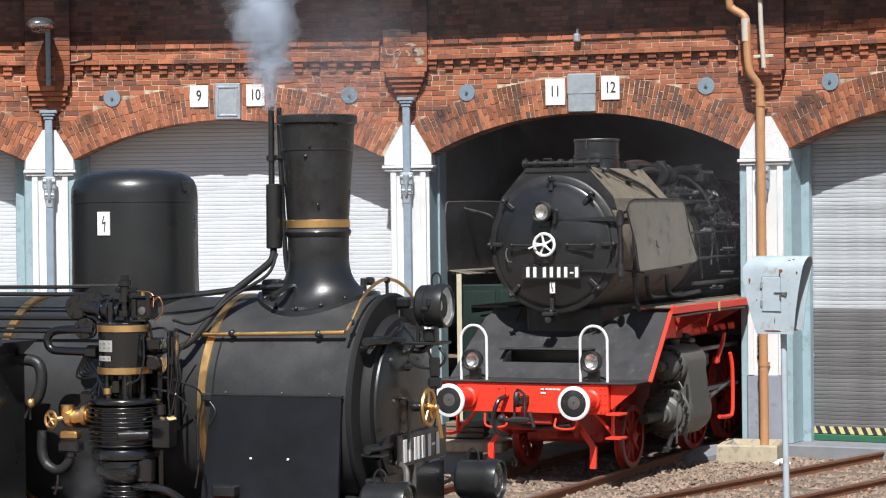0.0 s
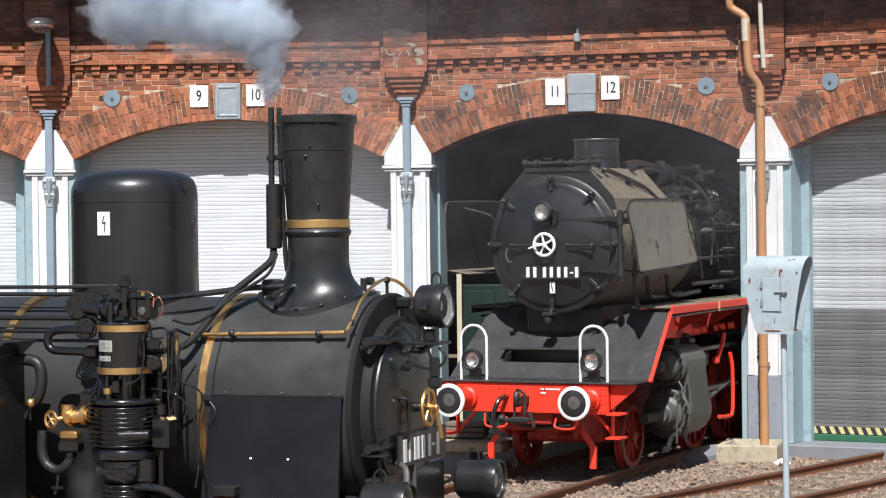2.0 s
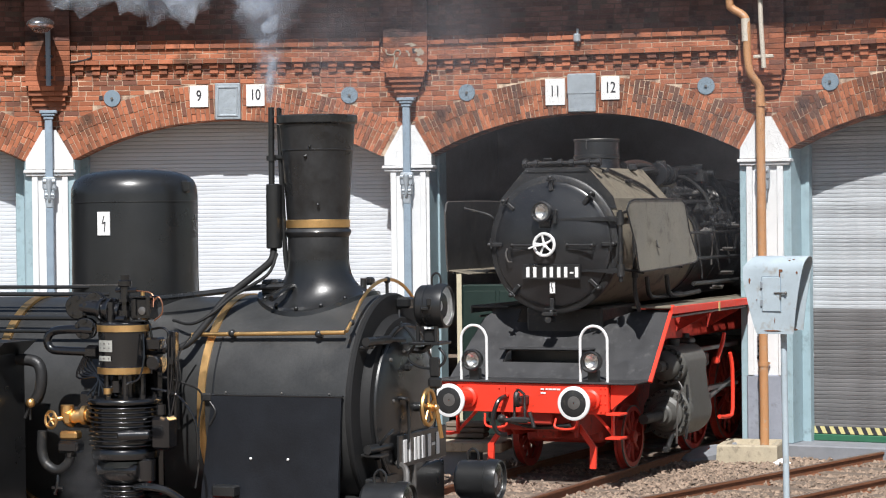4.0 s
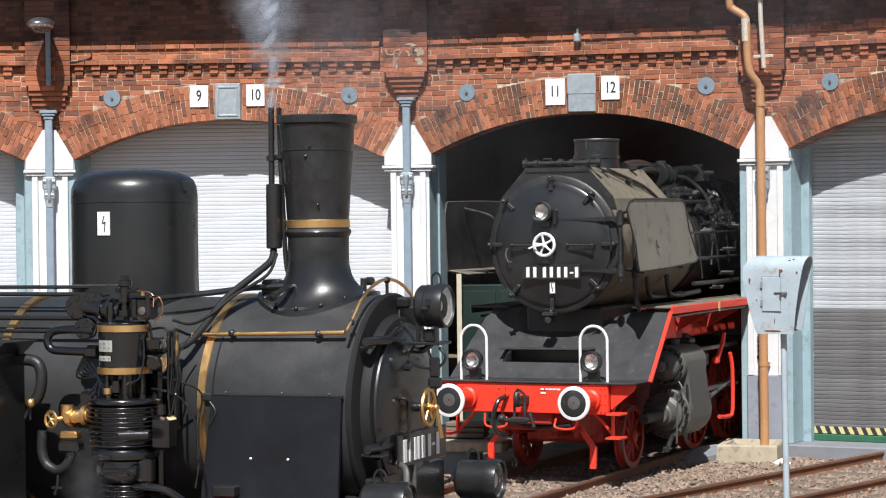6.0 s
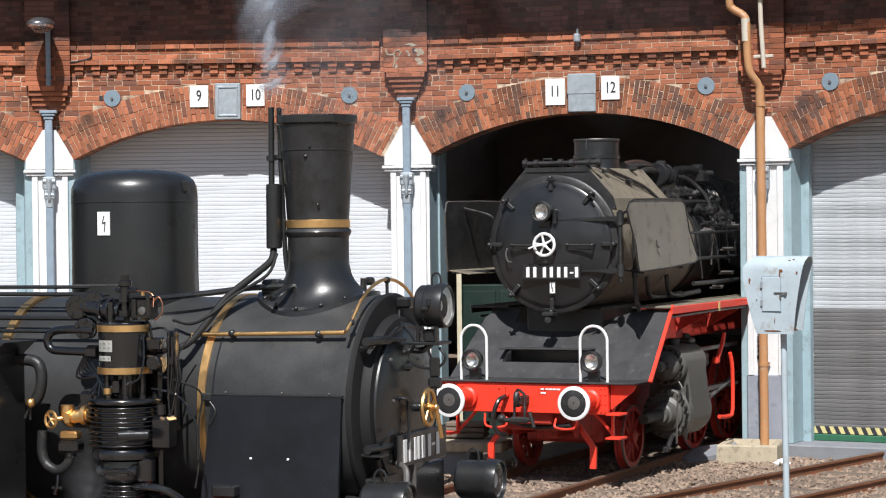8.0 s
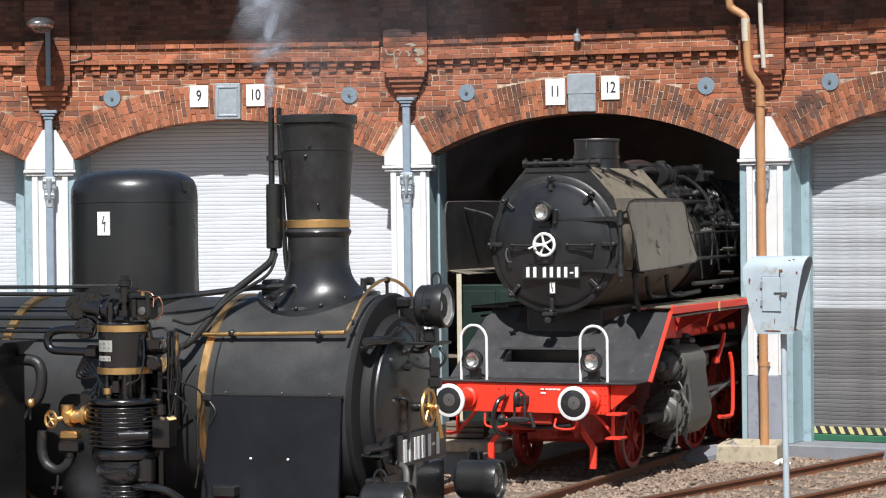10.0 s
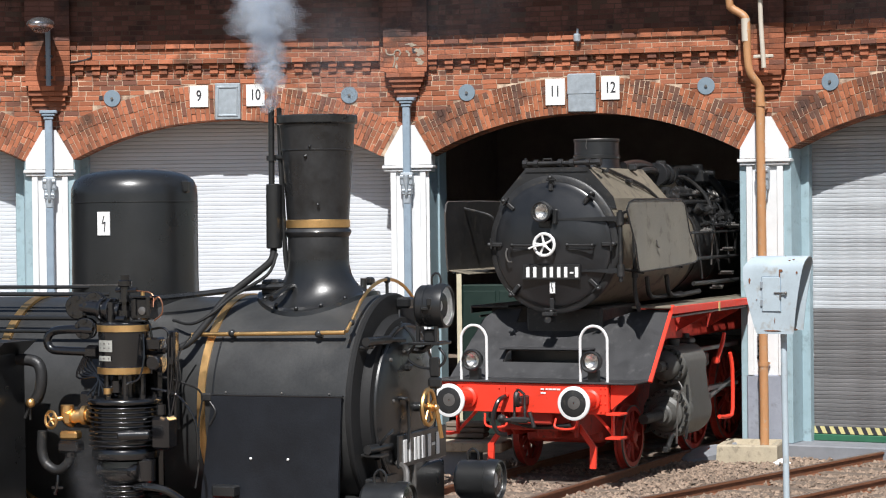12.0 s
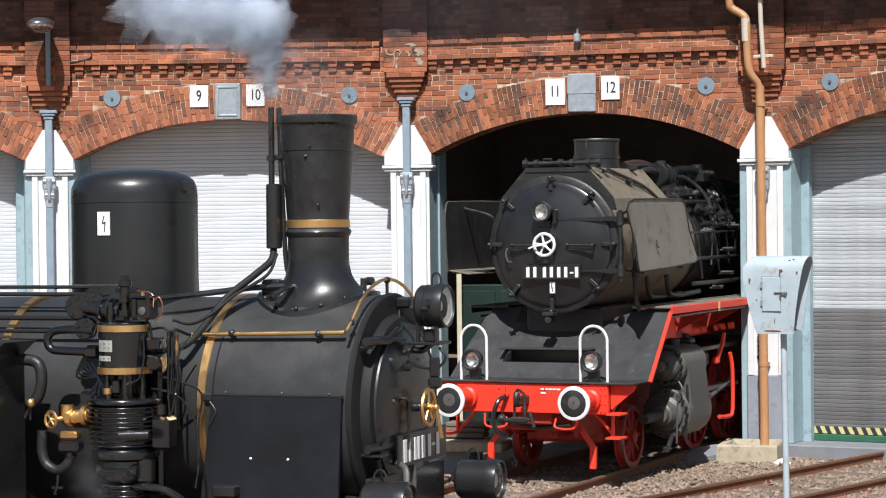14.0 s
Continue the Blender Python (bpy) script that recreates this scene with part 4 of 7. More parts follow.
    part("steam_dome", Geo().lathe([(0.46, 3.55), (0.42, 3.9), (0.36, 4.08), (0.2, 4.18), (0.01, 4.2)], (0, 6.5, 0), (0, 0, 1), 40, close=False), SOOT, boil, "sooty steam dome")
    # pump, valves and pipework on the flank of the boiler
    rnd = random.Random(12)
    g = Geo()
    g.cyl((0.45, 4.4, 4.0), (0.45, 4.9, 4.0), 0.10, bev=0.02).cyl((0.45, 4.45, 4.0), (0.45, 4.5, 4.0), 0.13).cyl((0.45, 4.8, 4.0), (0.45, 4.85, 4.0), 0.13).cyl((0.42, 4.6, 4.0), (0.42, 4.6, 4.22), 0.07, bev=0.01)
    g.tube([(0.3, 3.9, 4.05), (0.45, 4.1, 4.08), (0.45, 4.4, 4.02)], 0.045).tube([(0.45, 4.9, 4.0), (0.6, 5.3, 3.95), (0.85, 5.5, 3.6), (0.9, 5.5, 3.0)], 0.033)
    part("steam_pump", g, SOOT, boil, "sooty pump with flanged pipes")
    for k in range(7):
        y = 4.2 + 0.42 * k
        a = radians(rnd.uniform(20, 62))
        x, z = 0.9 * math.cos(a), 3.05 + 0.9 * math.sin(a)
        g = Geo().cyl((x * 0.95, y, z), (x * 1.12, y, z + 0.1), 0.06, bev=0.01, seg=12).box((x * 1.06, y + 0.05, z + 0.04), (0.14, 0.18, 0.12), 0.02).cyl((x, y - 0.1, z + 0.07), (x, y + 0.15, z + 0.07), 0.035, seg=8)
        g.tube([(x * 1.05, y, z), (x * 1.1, y + 0.12, z - 0.1), (x, y + 0.3, z - 0.12)], 0.02, 6)
        part("valve", g, SOOT, boil, "sooty valve with small pipes")
    for (z, x, r, y0, y1) in ((3.17, 1.0, 0.02, 4.2, 6.4), (2.80, 1.02, 0.026, 4.2, 6.6), (3.28, 0.98, 0.018, 5.2, 6.3), (2.45, 1.1, 0.03, 4.0, 7.0), (3.62, 0.8, 0.028, 4.2, 8.0), (3.72, 0.72, 0.02, 4.2, 8.0)):
        part("side_pipe", Geo().cyl((x, y0, z), (x, y1, z), r, seg=8), SOOT, boil)
    for y, z0, z1 in ((4.6, 3.5, 2.5), (5.4, 3.6, 2.6), (5.9, 3.7, 2.7), (6.2, 3.6, 2.9), (6.6, 3.7, 2.5)):
        part("drop_pipe", Geo().tube([(0.62, y, z0 + 0.1), (0.86, y + 0.05, z0 - 0.15), (0.94, y + 0.1, (z0 + z1) / 2), (0.98, y + 0.15, z1)], 0.018, 8), BLACK, boil)
    for y in (2.2, 3.0):
        part("belly_pipe", Geo().tube([(1.05, y, 2.6), (1.05, y + 0.1, 2.35), (1.0, y + 0.6, 2.3), (0.98, y + 1.6, 2.32)], 0.035, 8), SOOT, boil)
    part("column_pipe", Geo().tube([(1.06, 1.65, 3.55), (1.08, 1.66, 2.9), (1.06, 1.7, 2.45), (1.1, 1.75, 2.15)], 0.03, 8).cyl((1.08, 1.66, 2.6), (1.08, 1.66, 2.72), 0.045), SOOT, boil)
    part("yellow_cock", Geo().box((1.06, 1.55, 3.42), (0.08, 0.06, 0.08), 0.02), BRASS, boil, "brass cock")
    part("pump_pipe", Geo().tube([(0.45, 4.9, 4.06), (0.56, 5.4, 4.10), (0.7, 5.9, 4.0), (0.82, 6.2, 3.75), (0.92, 6.3, 3.35)], 0.062, 12), BLACK, boil, "thick glossy steam pipe")
    part("chimney_pipe", Geo().tube([(0.24, 3.5, 4.12), (0.3, 3.9, 4.16), (0.36, 4.25, 4.12), (0.44, 4.45, 4.03)], 0.07, 12), DOORBLACK, boil, "thick black exhaust pipe")
    part("pump_flange", Geo().cyl((0.45, 4.3, 4.02), (0.45, 4.36, 4.02), 0.17, seg=20, bev=0.01).cyl((0.45, 4.62, 4.02), (0.45, 4.68, 4.02), 0.155, seg=20, bev=0.01).cyl((0.45, 4.36, 4.02), (0.45, 4.95, 4.02), 0.115, seg=20), DOORBLACK, boil)
    part("separator_box", Geo().box((0.6, 5.75, 4.0), (0.26, 0.34, 0.2), 0.03).cyl((0.6, 5.7, 4.08), (0.6, 5.7, 4.18), 0.09, bev=0.01).cyl((0.66, 5.86, 4.05), (0.82, 5.86, 4.05), 0.05, bev=0.008), BLACK, boil, "black box with a round lid")
    for k in range(18):
        y, a = rnd.uniform(5.0, 6.9), radians(rnd.uniform(5, 62))
        d, q = Vector((math.cos(a), 0, math.sin(a))), Vector((-math.sin(a), 0, math.cos(a)))
        p = Vector((0, y, 3.05)) + d * 0.88
        g = Geo().cyl(p, p + d * 0.16, 0.03, seg=10).cyl(p + d * 0.06, p + d * 0.09, 0.055, seg=8).cyl(p + d * 0.12 - Vector((0, 0.09, 0)), p + d * 0.12 + Vector((0, 0.09, 0)), 0.032, seg=10, bev=0.006)
        if k % 2:
            g.ring(p + d * 0.22, d, 0.06, 0.009, 18, 6).cyl(p + d * 0.22 - q * 0.06, p + d * 0.22 + q * 0.06, 0.007, seg=6).cyl(p + d * 0.15, p + d * 0.23, 0.01, seg=6)
        else:
            g.tube([p + d * 0.12 + Vector((0, 0.09, 0)), p + d * 0.14 + Vector((0, 0.22, -0.02)), p + d * 0.08 + Vector((0, 0.28, -0.2)), p + d * 0.06 + Vector((0, 0.3, -0.5))], 0.015, 6)
        part("valve", g, (BLACK, SOOT, STEEL)[k % 3], boil, "small valve with thin pipes")
    for k in range(16):
        y, a = rnd.uniform(4.3, 7.4), radians(rnd.uniform(8, 68))
        d = Vector((math.cos(a), 0, math.sin(a)))
        p = Vector((0, y, 3.05)) + d * 0.87
        if k % 3 == 0:
            g = Geo().cyl(p, p + d * 0.12, 0.05, seg=12, bev=0.008).cyl(p + d * 0.1, p + d * 0.13, 0.065, seg=12)
        elif k % 3 == 1:
            g = Geo().box(p + d * 0.05, (0.12, 0.16, 0.12), 0.02).cyl(p + d * 0.05 + Vector((0, -0.16, 0)), p + d * 0.05 + Vector((0, 0.18, 0)), 0.025, seg=8)
        else:
            g = Geo().tube([p, p + d * 0.1, p + d * 0.12 + Vector((0, 0.2, -0.06)), p + d * 0.06 + Vector((0, 0.45, -0.12))], 0.02, 6)
        part("boiler_fitting", g, BLACK if k % 2 else SOOT, boil)
    for y, z, w in ((5.9, 3.27, 0.26), (5.7, 2.93, 0.16), (5.6, 2.58, 0.18), (5.2, 2.38, 0.14), (6.4, 3.5, 0.2)):
        part("step_bracket", Geo().box((1.0 + w / 2, y, z), (w, 0.12, 0.025), 0.005).cyl((0.95, y, z - 0.03), (1.0 + w, y, z - 0.03), 0.012, seg=6), STEEL, boil, "small bare steel step")
    # smoke deflectors
    for s in (-1, 1):
        def sheet(u, v, w):
            lean = (v - 2.7) * 0.04
            front = max(0.0, (0.95 - u)) * 0.3
            return (s * (1.36 - lean - front + w), u, v)
        edge = [(0.80, 3.5), (0.86, 3.6), (0.98, 3.635), (2.0, 3.645), (2.85, 3.64), (2.98, 3.58), (3.12, 3.2), (3.40, 2.86), (3.38, 2.79), (3.25, 2.765), (2.2, 2.72), (1.2, 2.695), (1.04, 2.70), (1.0, 2.8), (0.95, 3.05)]
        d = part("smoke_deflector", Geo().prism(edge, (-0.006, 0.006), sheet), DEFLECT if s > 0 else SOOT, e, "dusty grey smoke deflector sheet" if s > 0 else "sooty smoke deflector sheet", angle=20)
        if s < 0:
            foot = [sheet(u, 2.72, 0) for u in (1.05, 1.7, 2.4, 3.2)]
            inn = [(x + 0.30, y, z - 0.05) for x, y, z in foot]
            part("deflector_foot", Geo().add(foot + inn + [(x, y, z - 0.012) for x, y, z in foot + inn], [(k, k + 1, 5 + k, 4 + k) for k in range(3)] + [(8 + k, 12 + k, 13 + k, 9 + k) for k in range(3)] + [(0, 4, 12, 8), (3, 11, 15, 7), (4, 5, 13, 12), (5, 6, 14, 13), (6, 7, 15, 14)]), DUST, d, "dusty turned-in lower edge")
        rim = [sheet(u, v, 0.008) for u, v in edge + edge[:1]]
        # brighter left rim paints in the thin rim light along its edge
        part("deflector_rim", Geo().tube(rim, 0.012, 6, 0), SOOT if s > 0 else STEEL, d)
        pieces("stay", Geo().tube([sheet(2.9, 3.55, 0), (s * 0.86, 3.2, 3.6)], 0.018, 6).tube([sheet(1.5, 3.55, 0), (s * 0.95, 1.5, 3.45), (s * 0.9, 1.55, 3.35)], 0.018, 6).tube([sheet(1.2, 2.68, 0), (s * 0.85, 1.9, 2.7)], 0.02, 6)
             .tube([sheet(2.8, 2.72, 0), (s * 0.85, 2.8, 2.75)], 0.02, 6), SOOT, d)
    part("tool_hook", Geo().tube([(1.372, 1.7, 3.1), (1.38, 1.72, 3.02), (1.38, 1.78, 3.0)], 0.012, 6), STEEL, e)


def loco_chassis():
    e = engine
    for s in (-1, 1):
        part("frame_plate", Geo().box((s * 0.52, 5.6, 0.87), (0.06, 9.4, 0.7), 0.01), RED_DIRTY, e)
        # the left side's board, edge, valance and brackets take the dark colour
        b = part("running_board", Geo().box((s * 1.18, 6.3, 2.19), (0.56, 8.6, 0.03), 0.006), DUST if s > 0 else SOOT, e, "dusty running board" if s > 0 else "dark running board")
        part("board_edge", Geo().box((s * 1.465, 6.3, 2.15), (0.03, 8.6, 0.1), 0.006), RED if s > 0 else SOOT, b, "red edge strip" if s > 0 else "dark edge strip")
        g = Geo().tube([(s * 1.38, 2.1, 2.05), (s * 1.4, 4.0, 2.07), (s * 1.4, 8.0, 2.07)], 0.016, 6, 1)
        part("edge_pipe", g, STEEL, b)
        if s > 0:
            part("yellow_tag", Geo().box((1.484, 4.0, 2.13), (0.008, 0.06, 0.13)), YELLOW, b, "small yellow tag")
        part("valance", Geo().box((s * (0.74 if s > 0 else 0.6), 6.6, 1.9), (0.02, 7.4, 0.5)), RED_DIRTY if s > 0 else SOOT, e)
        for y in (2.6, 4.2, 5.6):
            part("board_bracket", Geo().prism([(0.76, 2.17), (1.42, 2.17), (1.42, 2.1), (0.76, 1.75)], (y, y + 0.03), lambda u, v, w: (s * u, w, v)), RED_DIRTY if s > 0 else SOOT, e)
        # cylinder block: valve chest above the cylinder in one cleaded casing
        top, low = (s * 1.10, 1.36, 0.27), (s * 1.10, 0.70, 0.345)
        out = []
        for k in range(0, 13):
            a = radians(-10 + k * (200 / 12))
            out.append((top[0] + top[2] * math.cos(a), top[1] + top[2] * math.sin(a)))
        for k in range(0, 13):
            a = radians(180 + 8 + k * (164 / 12))
            out.append((low[0] + low[2] * math.cos(a), low[1] + low[2] * math.sin(a)))
        cy = part("cylinder", Geo().prism(out, (2.95, 3.7), lambda u, v, w: (u, w, v)), CASING, e, "grey cleaded cylinder block")
        g = Geo().cyl((top[0], 2.80, 1.36), (top[0], 2.98, 1.36), 0.275, seg=28, bev=0.02).cyl((low[0], 2.80, 0.70), (low[0], 2.98, 0.70), 0.345, seg=32, bev=0.02)
        g.cyl((top[0], 3.67, 1.36), (top[0], 3.78, 1.36), 0.265, seg=28, bev=0.02).cyl((low[0], 3.67, 0.70), (low[0], 3.78, 0.70), 0.335, seg=28, bev=0.02)
        pieces("flange", g, CASING, cy)
        g = Geo()
        for cz, rr, n in ((1.36, 0.235, 16), (0.70, 0.305, 20)):
            for k in range(n):
                a = 6.28319 * k / n
                g.cyl((top[0] + rr * math.cos(a), 2.74, cz + rr * math.sin(a)), (top[0] + rr * math.cos(a), 2.82, cz + rr * math.sin(a)), 0.019, seg=6)
        part("flange_bolt", g, SOOT, cy)
        g = Geo().lathe([(0.21, 0.0), (0.2, -0.1), (0.15, -0.16), (0.08, -0.18), (0.07, -0.36), (0.01, -0.37)], (top[0], 2.8, 1.36), (0, 1, 0), 24, close=False)
        part("valve_cover", g, CASING, cy)
        g = Geo().lathe([(0.25, 0.0), (0.24, -0.05), (0.19, -0.08), (0.15, -0.2), (0.12, -0.22), (0.11, -0.3), (0.01, -0.31)], (low[0], 2.8, 0.70), (0, 1, 0), 28, close=False)
        part("tail_rod_tube", Geo().cyl((low[0], 1.86, 0.70), (low[0], 2.55, 0.70), 0.072, seg=16, bev=0.01), SOOT, cy, "dark piston tail rod tube")
        part("cover_stud", Geo().cyl((top[0] - 0.05, 2.45, 1.36), (top[0] - 0.05, 2.8, 1.36), 0.035, seg=10).box((top[0], 2.62, 1.36), (0.2, 0.05, 0.1), 0.02), SOOT, cy)
        part("oil_line", Geo().tube([(s * 1.3, 2.74, 1.15), (s * 1.36, 2.70, 1.05), (s * 1.3, 2.70, 0.9), (s * 1.27, 2.72, 0.3)], 0.014, 6), STEEL, cy)
        part("cylinder_cover", g, CASING, cy)
        part("drain_cock", Geo().tube([(s * 1.2, 2.75, 0.4), (s * 1.2, 2.6, 0.3), (s * 1.22, 2.5, 0.22)], 0.03, 8).box((s * 1.2, 2.5, 0.24), (0.07, 0.14, 0.08), 0.015).tube([(s * 1.38, 2.86, 1.1), (s * 1.4, 2.84, 0.7), (s * 1.36, 2.84, 0.35)], 0.02, 6), SOOT, cy)
        pieces("relief_valve", Geo().cyl((s * 1.1, 3.1, 1.6), (s * 1.1, 3.1, 1.72), 0.09, bev=0.01).box((s * 1.1, 3.65, 1.66), (0.2, 0.24, 0.08), 0.02).cyl((s * 1.1, 3.65, 1.6), (s * 1.1, 3.65, 1.76), 0.05), SOOT, cy)
        # rods behind the cylinder
        part("slide_bar", Geo().box((s * 1.1, 5.0, 1.5), (0.07, 1.9, 0.06), 0.008), STEEL, e)
        part("slide_bar", Geo().box((s * 1.1, 5.0, 0.92), (0.09, 1.8, 0.07), 0.008), STEEL, e)
        part("connecting_rod", Geo().cyl((s * 1.12, 4.0, 0.7), (s * 1.12, 6.6, 1.15), 0.04, seg=8), STEEL, e, "bright worn connecting rod")
        part("hanger", Geo().tube([(s * 1.34, 4.9, 1.42), (s * 1.36, 4.95, 1.2), (s * 1.36, 4.95, 0.6), (s * 1.34, 4.85, 0.5), (s * 1.3, 4.5, 0.52)], 0.03, 8, 2), RED, e, "red forged hanger")
        part("link", Geo().tube([(s * 1.25, 4.6, 1.35), (s * 1.26, 4.75, 1.5), (s * 1.26, 4.9, 1.7)], 0.03, 8).box((s * 1.25, 4.55, 1.33), (0.08, 0.14, 0.1), 0.02), RED, e)
        part("crosshead", Geo().box((s * 1.12, 4.35, 0.7), (0.14, 0.3, 0.36), 0.03).cyl((s * 1.12, 4.0, 1.36), (s * 1.12, 4.35, 1.36), 0.06).box((s * 1.12, 4.3, 1.36), (0.16, 0.2, 0.2), 0.03), SOOT, e)
        spoked_wheel(e, s * 0.76, 2.27, 0.425, 10, "carrying_wheel", s)
        for k in range(3):
            spoked_wheel(e, s * 0.76, 4.87 + 1.65 * k, 0.70, 14, "driving_wheel", s)
    pieces("axle", Geo().cyl((-0.76, 2.27, 0.425), (0.76, 2.27, 0.425), 0.08).cyl((-0.76, 4.87, 0.7), (0.76, 4.87, 0.7), 0.09).cyl((-0.76, 6.52, 0.7), (0.76, 6.52, 0.7), 0.09).cyl((-0.76, 8.17, 0.7), (0.76, 8.17, 0.7), 0.09), SOOT, e)
    part("cross_stretcher", Geo().box((0, 1.3, 0.78), (1.04, 0.9, 0.34), 0.02).box((0, 0.86, 0.8), (0.5, 0.3, 0.2), 0.02), RED_DIRTY, e)
    part("leading_truck", Geo().box((0, 2.0, 0.5), (1.1, 0.5, 0.26), 0.04).box((0, 2.5, 0.55), (0.9, 1.2, 0.34), 0.04).box((0, 1.55, 0.56), (0.3, 0.8, 0.16), 0.03), RED_DIRTY, e, "dirty red leading truck frame")
    part("pipe_under", Geo().tube([(-0.4, 0.7, 0.75), (0.0, 0.8, 0.66), (0.5, 0.75, 0.7)], 0.03, 8), SOOT, e)
    pieces("cab_panel", Geo().box((0, 11.5, 2.6), (2.9, 0.1, 2.6), 0.02).box((-1.42, 12.6, 2.4), (0.06, 2.2, 2.2)).box((1.42, 12.6, 2.4), (0.06, 2.2, 2.2)).box((0, 12.6, 4.0), (2.8, 2.4, 0.08)), SOOT, e, "dark cab at the rear")
    # small marking on the beam, as plain bars
    g = Geo()
    bars(g, [0.1, 0.045, 0.045, 0.05], 0.14, 1.165, 0.022, 0.012, lambda u, v, w: (u, w, v), (0.613, 0.621))
    bars(g, [0.07], 0.14, 1.115, 0.022, 0.012, lambda u, v, w: (u, w, v), (0.613, 0.621))
    part("beam_marking", g, ENAMEL, e, "small white painted marking")


loco_front()
loco_boiler()
loco_chassis()
# ---- tank engine in the foreground; x points forward along it, y away from the camera side ----
tank = thing("tank_locomotive", TRACK_NEAR, "black tank locomotive with brass bands, raising steam", "locomotive")
AX = 2.26    # height of the boiler's axis


def on_boiler(x, deg, r=0.68):
    """A point on the boiler; deg 0 is the side towards the camera, 90 the top."""
    a = radians(deg)
    return Vector((x, -r * math.cos(a), AX + r * math.sin(a)))


def tank_boiler():
    b = part("boiler", Geo().lathe([(0.01, -4.0), (0.665, -4.0), (0.665, -1.0), (0.68, -1.0), (0.68, -0.03), (0.672, -0.02)], (0, 0, AX), (1, 0, 0), 96, close=False), BLACK_SEMI, tank, "satin black boiler cladding")
    part("front_angle_ring", Geo().lathe([(0.672, -0.03), (0.69, -0.02), (0.692, 0.0), (0.68, 0.012), (0.56, 0.016), (0.55, 0.03), (0.54, 0.07), (0.50, 0.075)], (0, 0, AX), (1, 0, 0), 96, close=False), MATTE, b)
    for x, w, lab in ((-0.975, 0.05, "polished brass boiler band"), (-2.42, 0.055, "tarnished brass boiler band")):
        part("boiler_band", Geo().lathe([(0.668, x - w / 2), (0.688, x - w / 2), (0.688, x + w / 2), (0.668, x + w / 2)], (0, 0, AX), (1, 0, 0), 96, close=False), BRASS, b, lab)
    # welded seam and sheet joint
    part("cladding_joint", Geo().tube([on_boiler(-0.9, d, 0.681) for d in range(8, 44, 4)], 0.006, 6, 1), BLACK, b)
    for deg in (24,):
        g = Geo()
        for x in (-0.8, -0.43, -0.12):
            g.ball(on_boiler(x, 9.5, 0.705), 0.008, 6)
        part("screw_head", g, STEEL, b)
    # flat side sheet below the boiler's middle
    g = Geo().prism([(-0.885, 2.36), (-0.035, 2.36), (-0.06, 1.9), (-0.07, 1.35), (-1.0, 1.35), (-0.96, 1.8)], (-0.715, -0.69), lambda u, v, w: (u, w, v))
    side = part("side_sheet", g, BLACK_BLUE, tank, "blue-black flat side sheet", angle=0)
    part("sheet_lip", Geo().box((-0.46, -0.703, 2.363), (0.86, 0.03, 0.012), 0.003), BLACK, side)
    pieces("sheet_screw", Geo().ball((-0.63, -0.716, 1.985), 0.009, 8).ball((-0.385, -0.716, 1.985), 0.009, 8), ENAMEL, side, "bright screw heads")
    part("sheet_step", Geo().box((-0.78, -0.75, 1.79), (0.15, 0.1, 0.07), 0.01), BLACK, side)
    part("chipped_mount", Geo().box((-0.93, -0.70, 2.345), (0.07, 0.02, 0.05), 0.008).tube([(-0.9, -0.71, 2.32), (-0.86, -0.72, 2.26), (-0.9, -0.72, 2.18)], 0.007, 6), SOOT, b, "paint-worn bracket")
    # smokebox door
    door = part("smokebox_door", Geo().lathe([(0.50, 0.05), (0.50, 0.085), (0.485, 0.095), (0.40, 0.115), (0.25, 0.135), (0.01, 0.145)], (0, 0, AX), (1, 0, 0), 72, close=False), BLACK, tank, "black dished smokebox door")
    part("door_rim", Geo().ring((0.085, 0, AX), (1, 0, 0), 0.492, 0.016, 72), BLACK, door)
    wheel = part("handwheel", Geo().ring((0.235, 0, AX - 0.01), (1, 0, 0), 0.108, 0.014, 36), BRASS, door, "brass smokebox handwheel")
    g = Geo().cyl((0.21, 0, AX - 0.01), (0.27, 0, AX - 0.01), 0.025)
    for k in range(5):
        a = radians(72 * k + 20)
        g.cyl((0.235, 0, AX - 0.01), (0.235, 0.108 * math.cos(a), AX - 0.01 + 0.108 * math.sin(a)), 0.01, seg=8)
    g.tube([(0.285, 0, AX - 0.01), (0.295, 0.02, AX - 0.1), (0.30, 0.05, AX - 0.2)], 0.014, 8).ball((0.285, 0, AX - 0.01), 0.022, 10)
    part("wheel_spokes", g, BRASS, door)
    part("wheel_shaft", Geo().cyl((0.12, 0, AX - 0.01), (0.22, 0, AX - 0.01), 0.028), BLACK, door)
    g = Geo()
    for y, z in ((-0.33, 0.3), (-0.12, 0.34), (0.1, 0.28), (-0.2, -0.14), (-0.05, -0.22), (-0.3, 0.05)):
        g.ball((0.125, y, AX + z), 0.013, 6)
    part("door_rivet", g, STEEL, door)
    pieces("door_grip", Geo().tube([(0.12, -0.23, AX + 0.06), (0.17, -0.23, AX + 0.06), (0.17, -0.17, AX + 0.02), (0.17, -0.17, AX - 0.2), (0.12, -0.2, AX - 0.22)], 0.011, 8, 3)
         .tube([(0.1, -0.46, AX - 0.2), (0.16, -0.48, AX - 0.14), (0.16, -0.40, AX - 0.12)], 0.011, 8, 3), BLACK, door)
    for z in (0.42, -0.22):
        part("hinge_clamp", Geo().cyl((0.07, -0.58, AX + z), (0.10, -0.3, AX + z + 0.0), 0.028, seg=12).cyl((0.1, -0.3, AX + z), (0.14, -0.14, AX + z - 0.01), 0.014, seg=8).box((0.05, -0.52, AX + z - 0.035), (0.06, 0.1, 0.02), 0.006), BLACK, door)
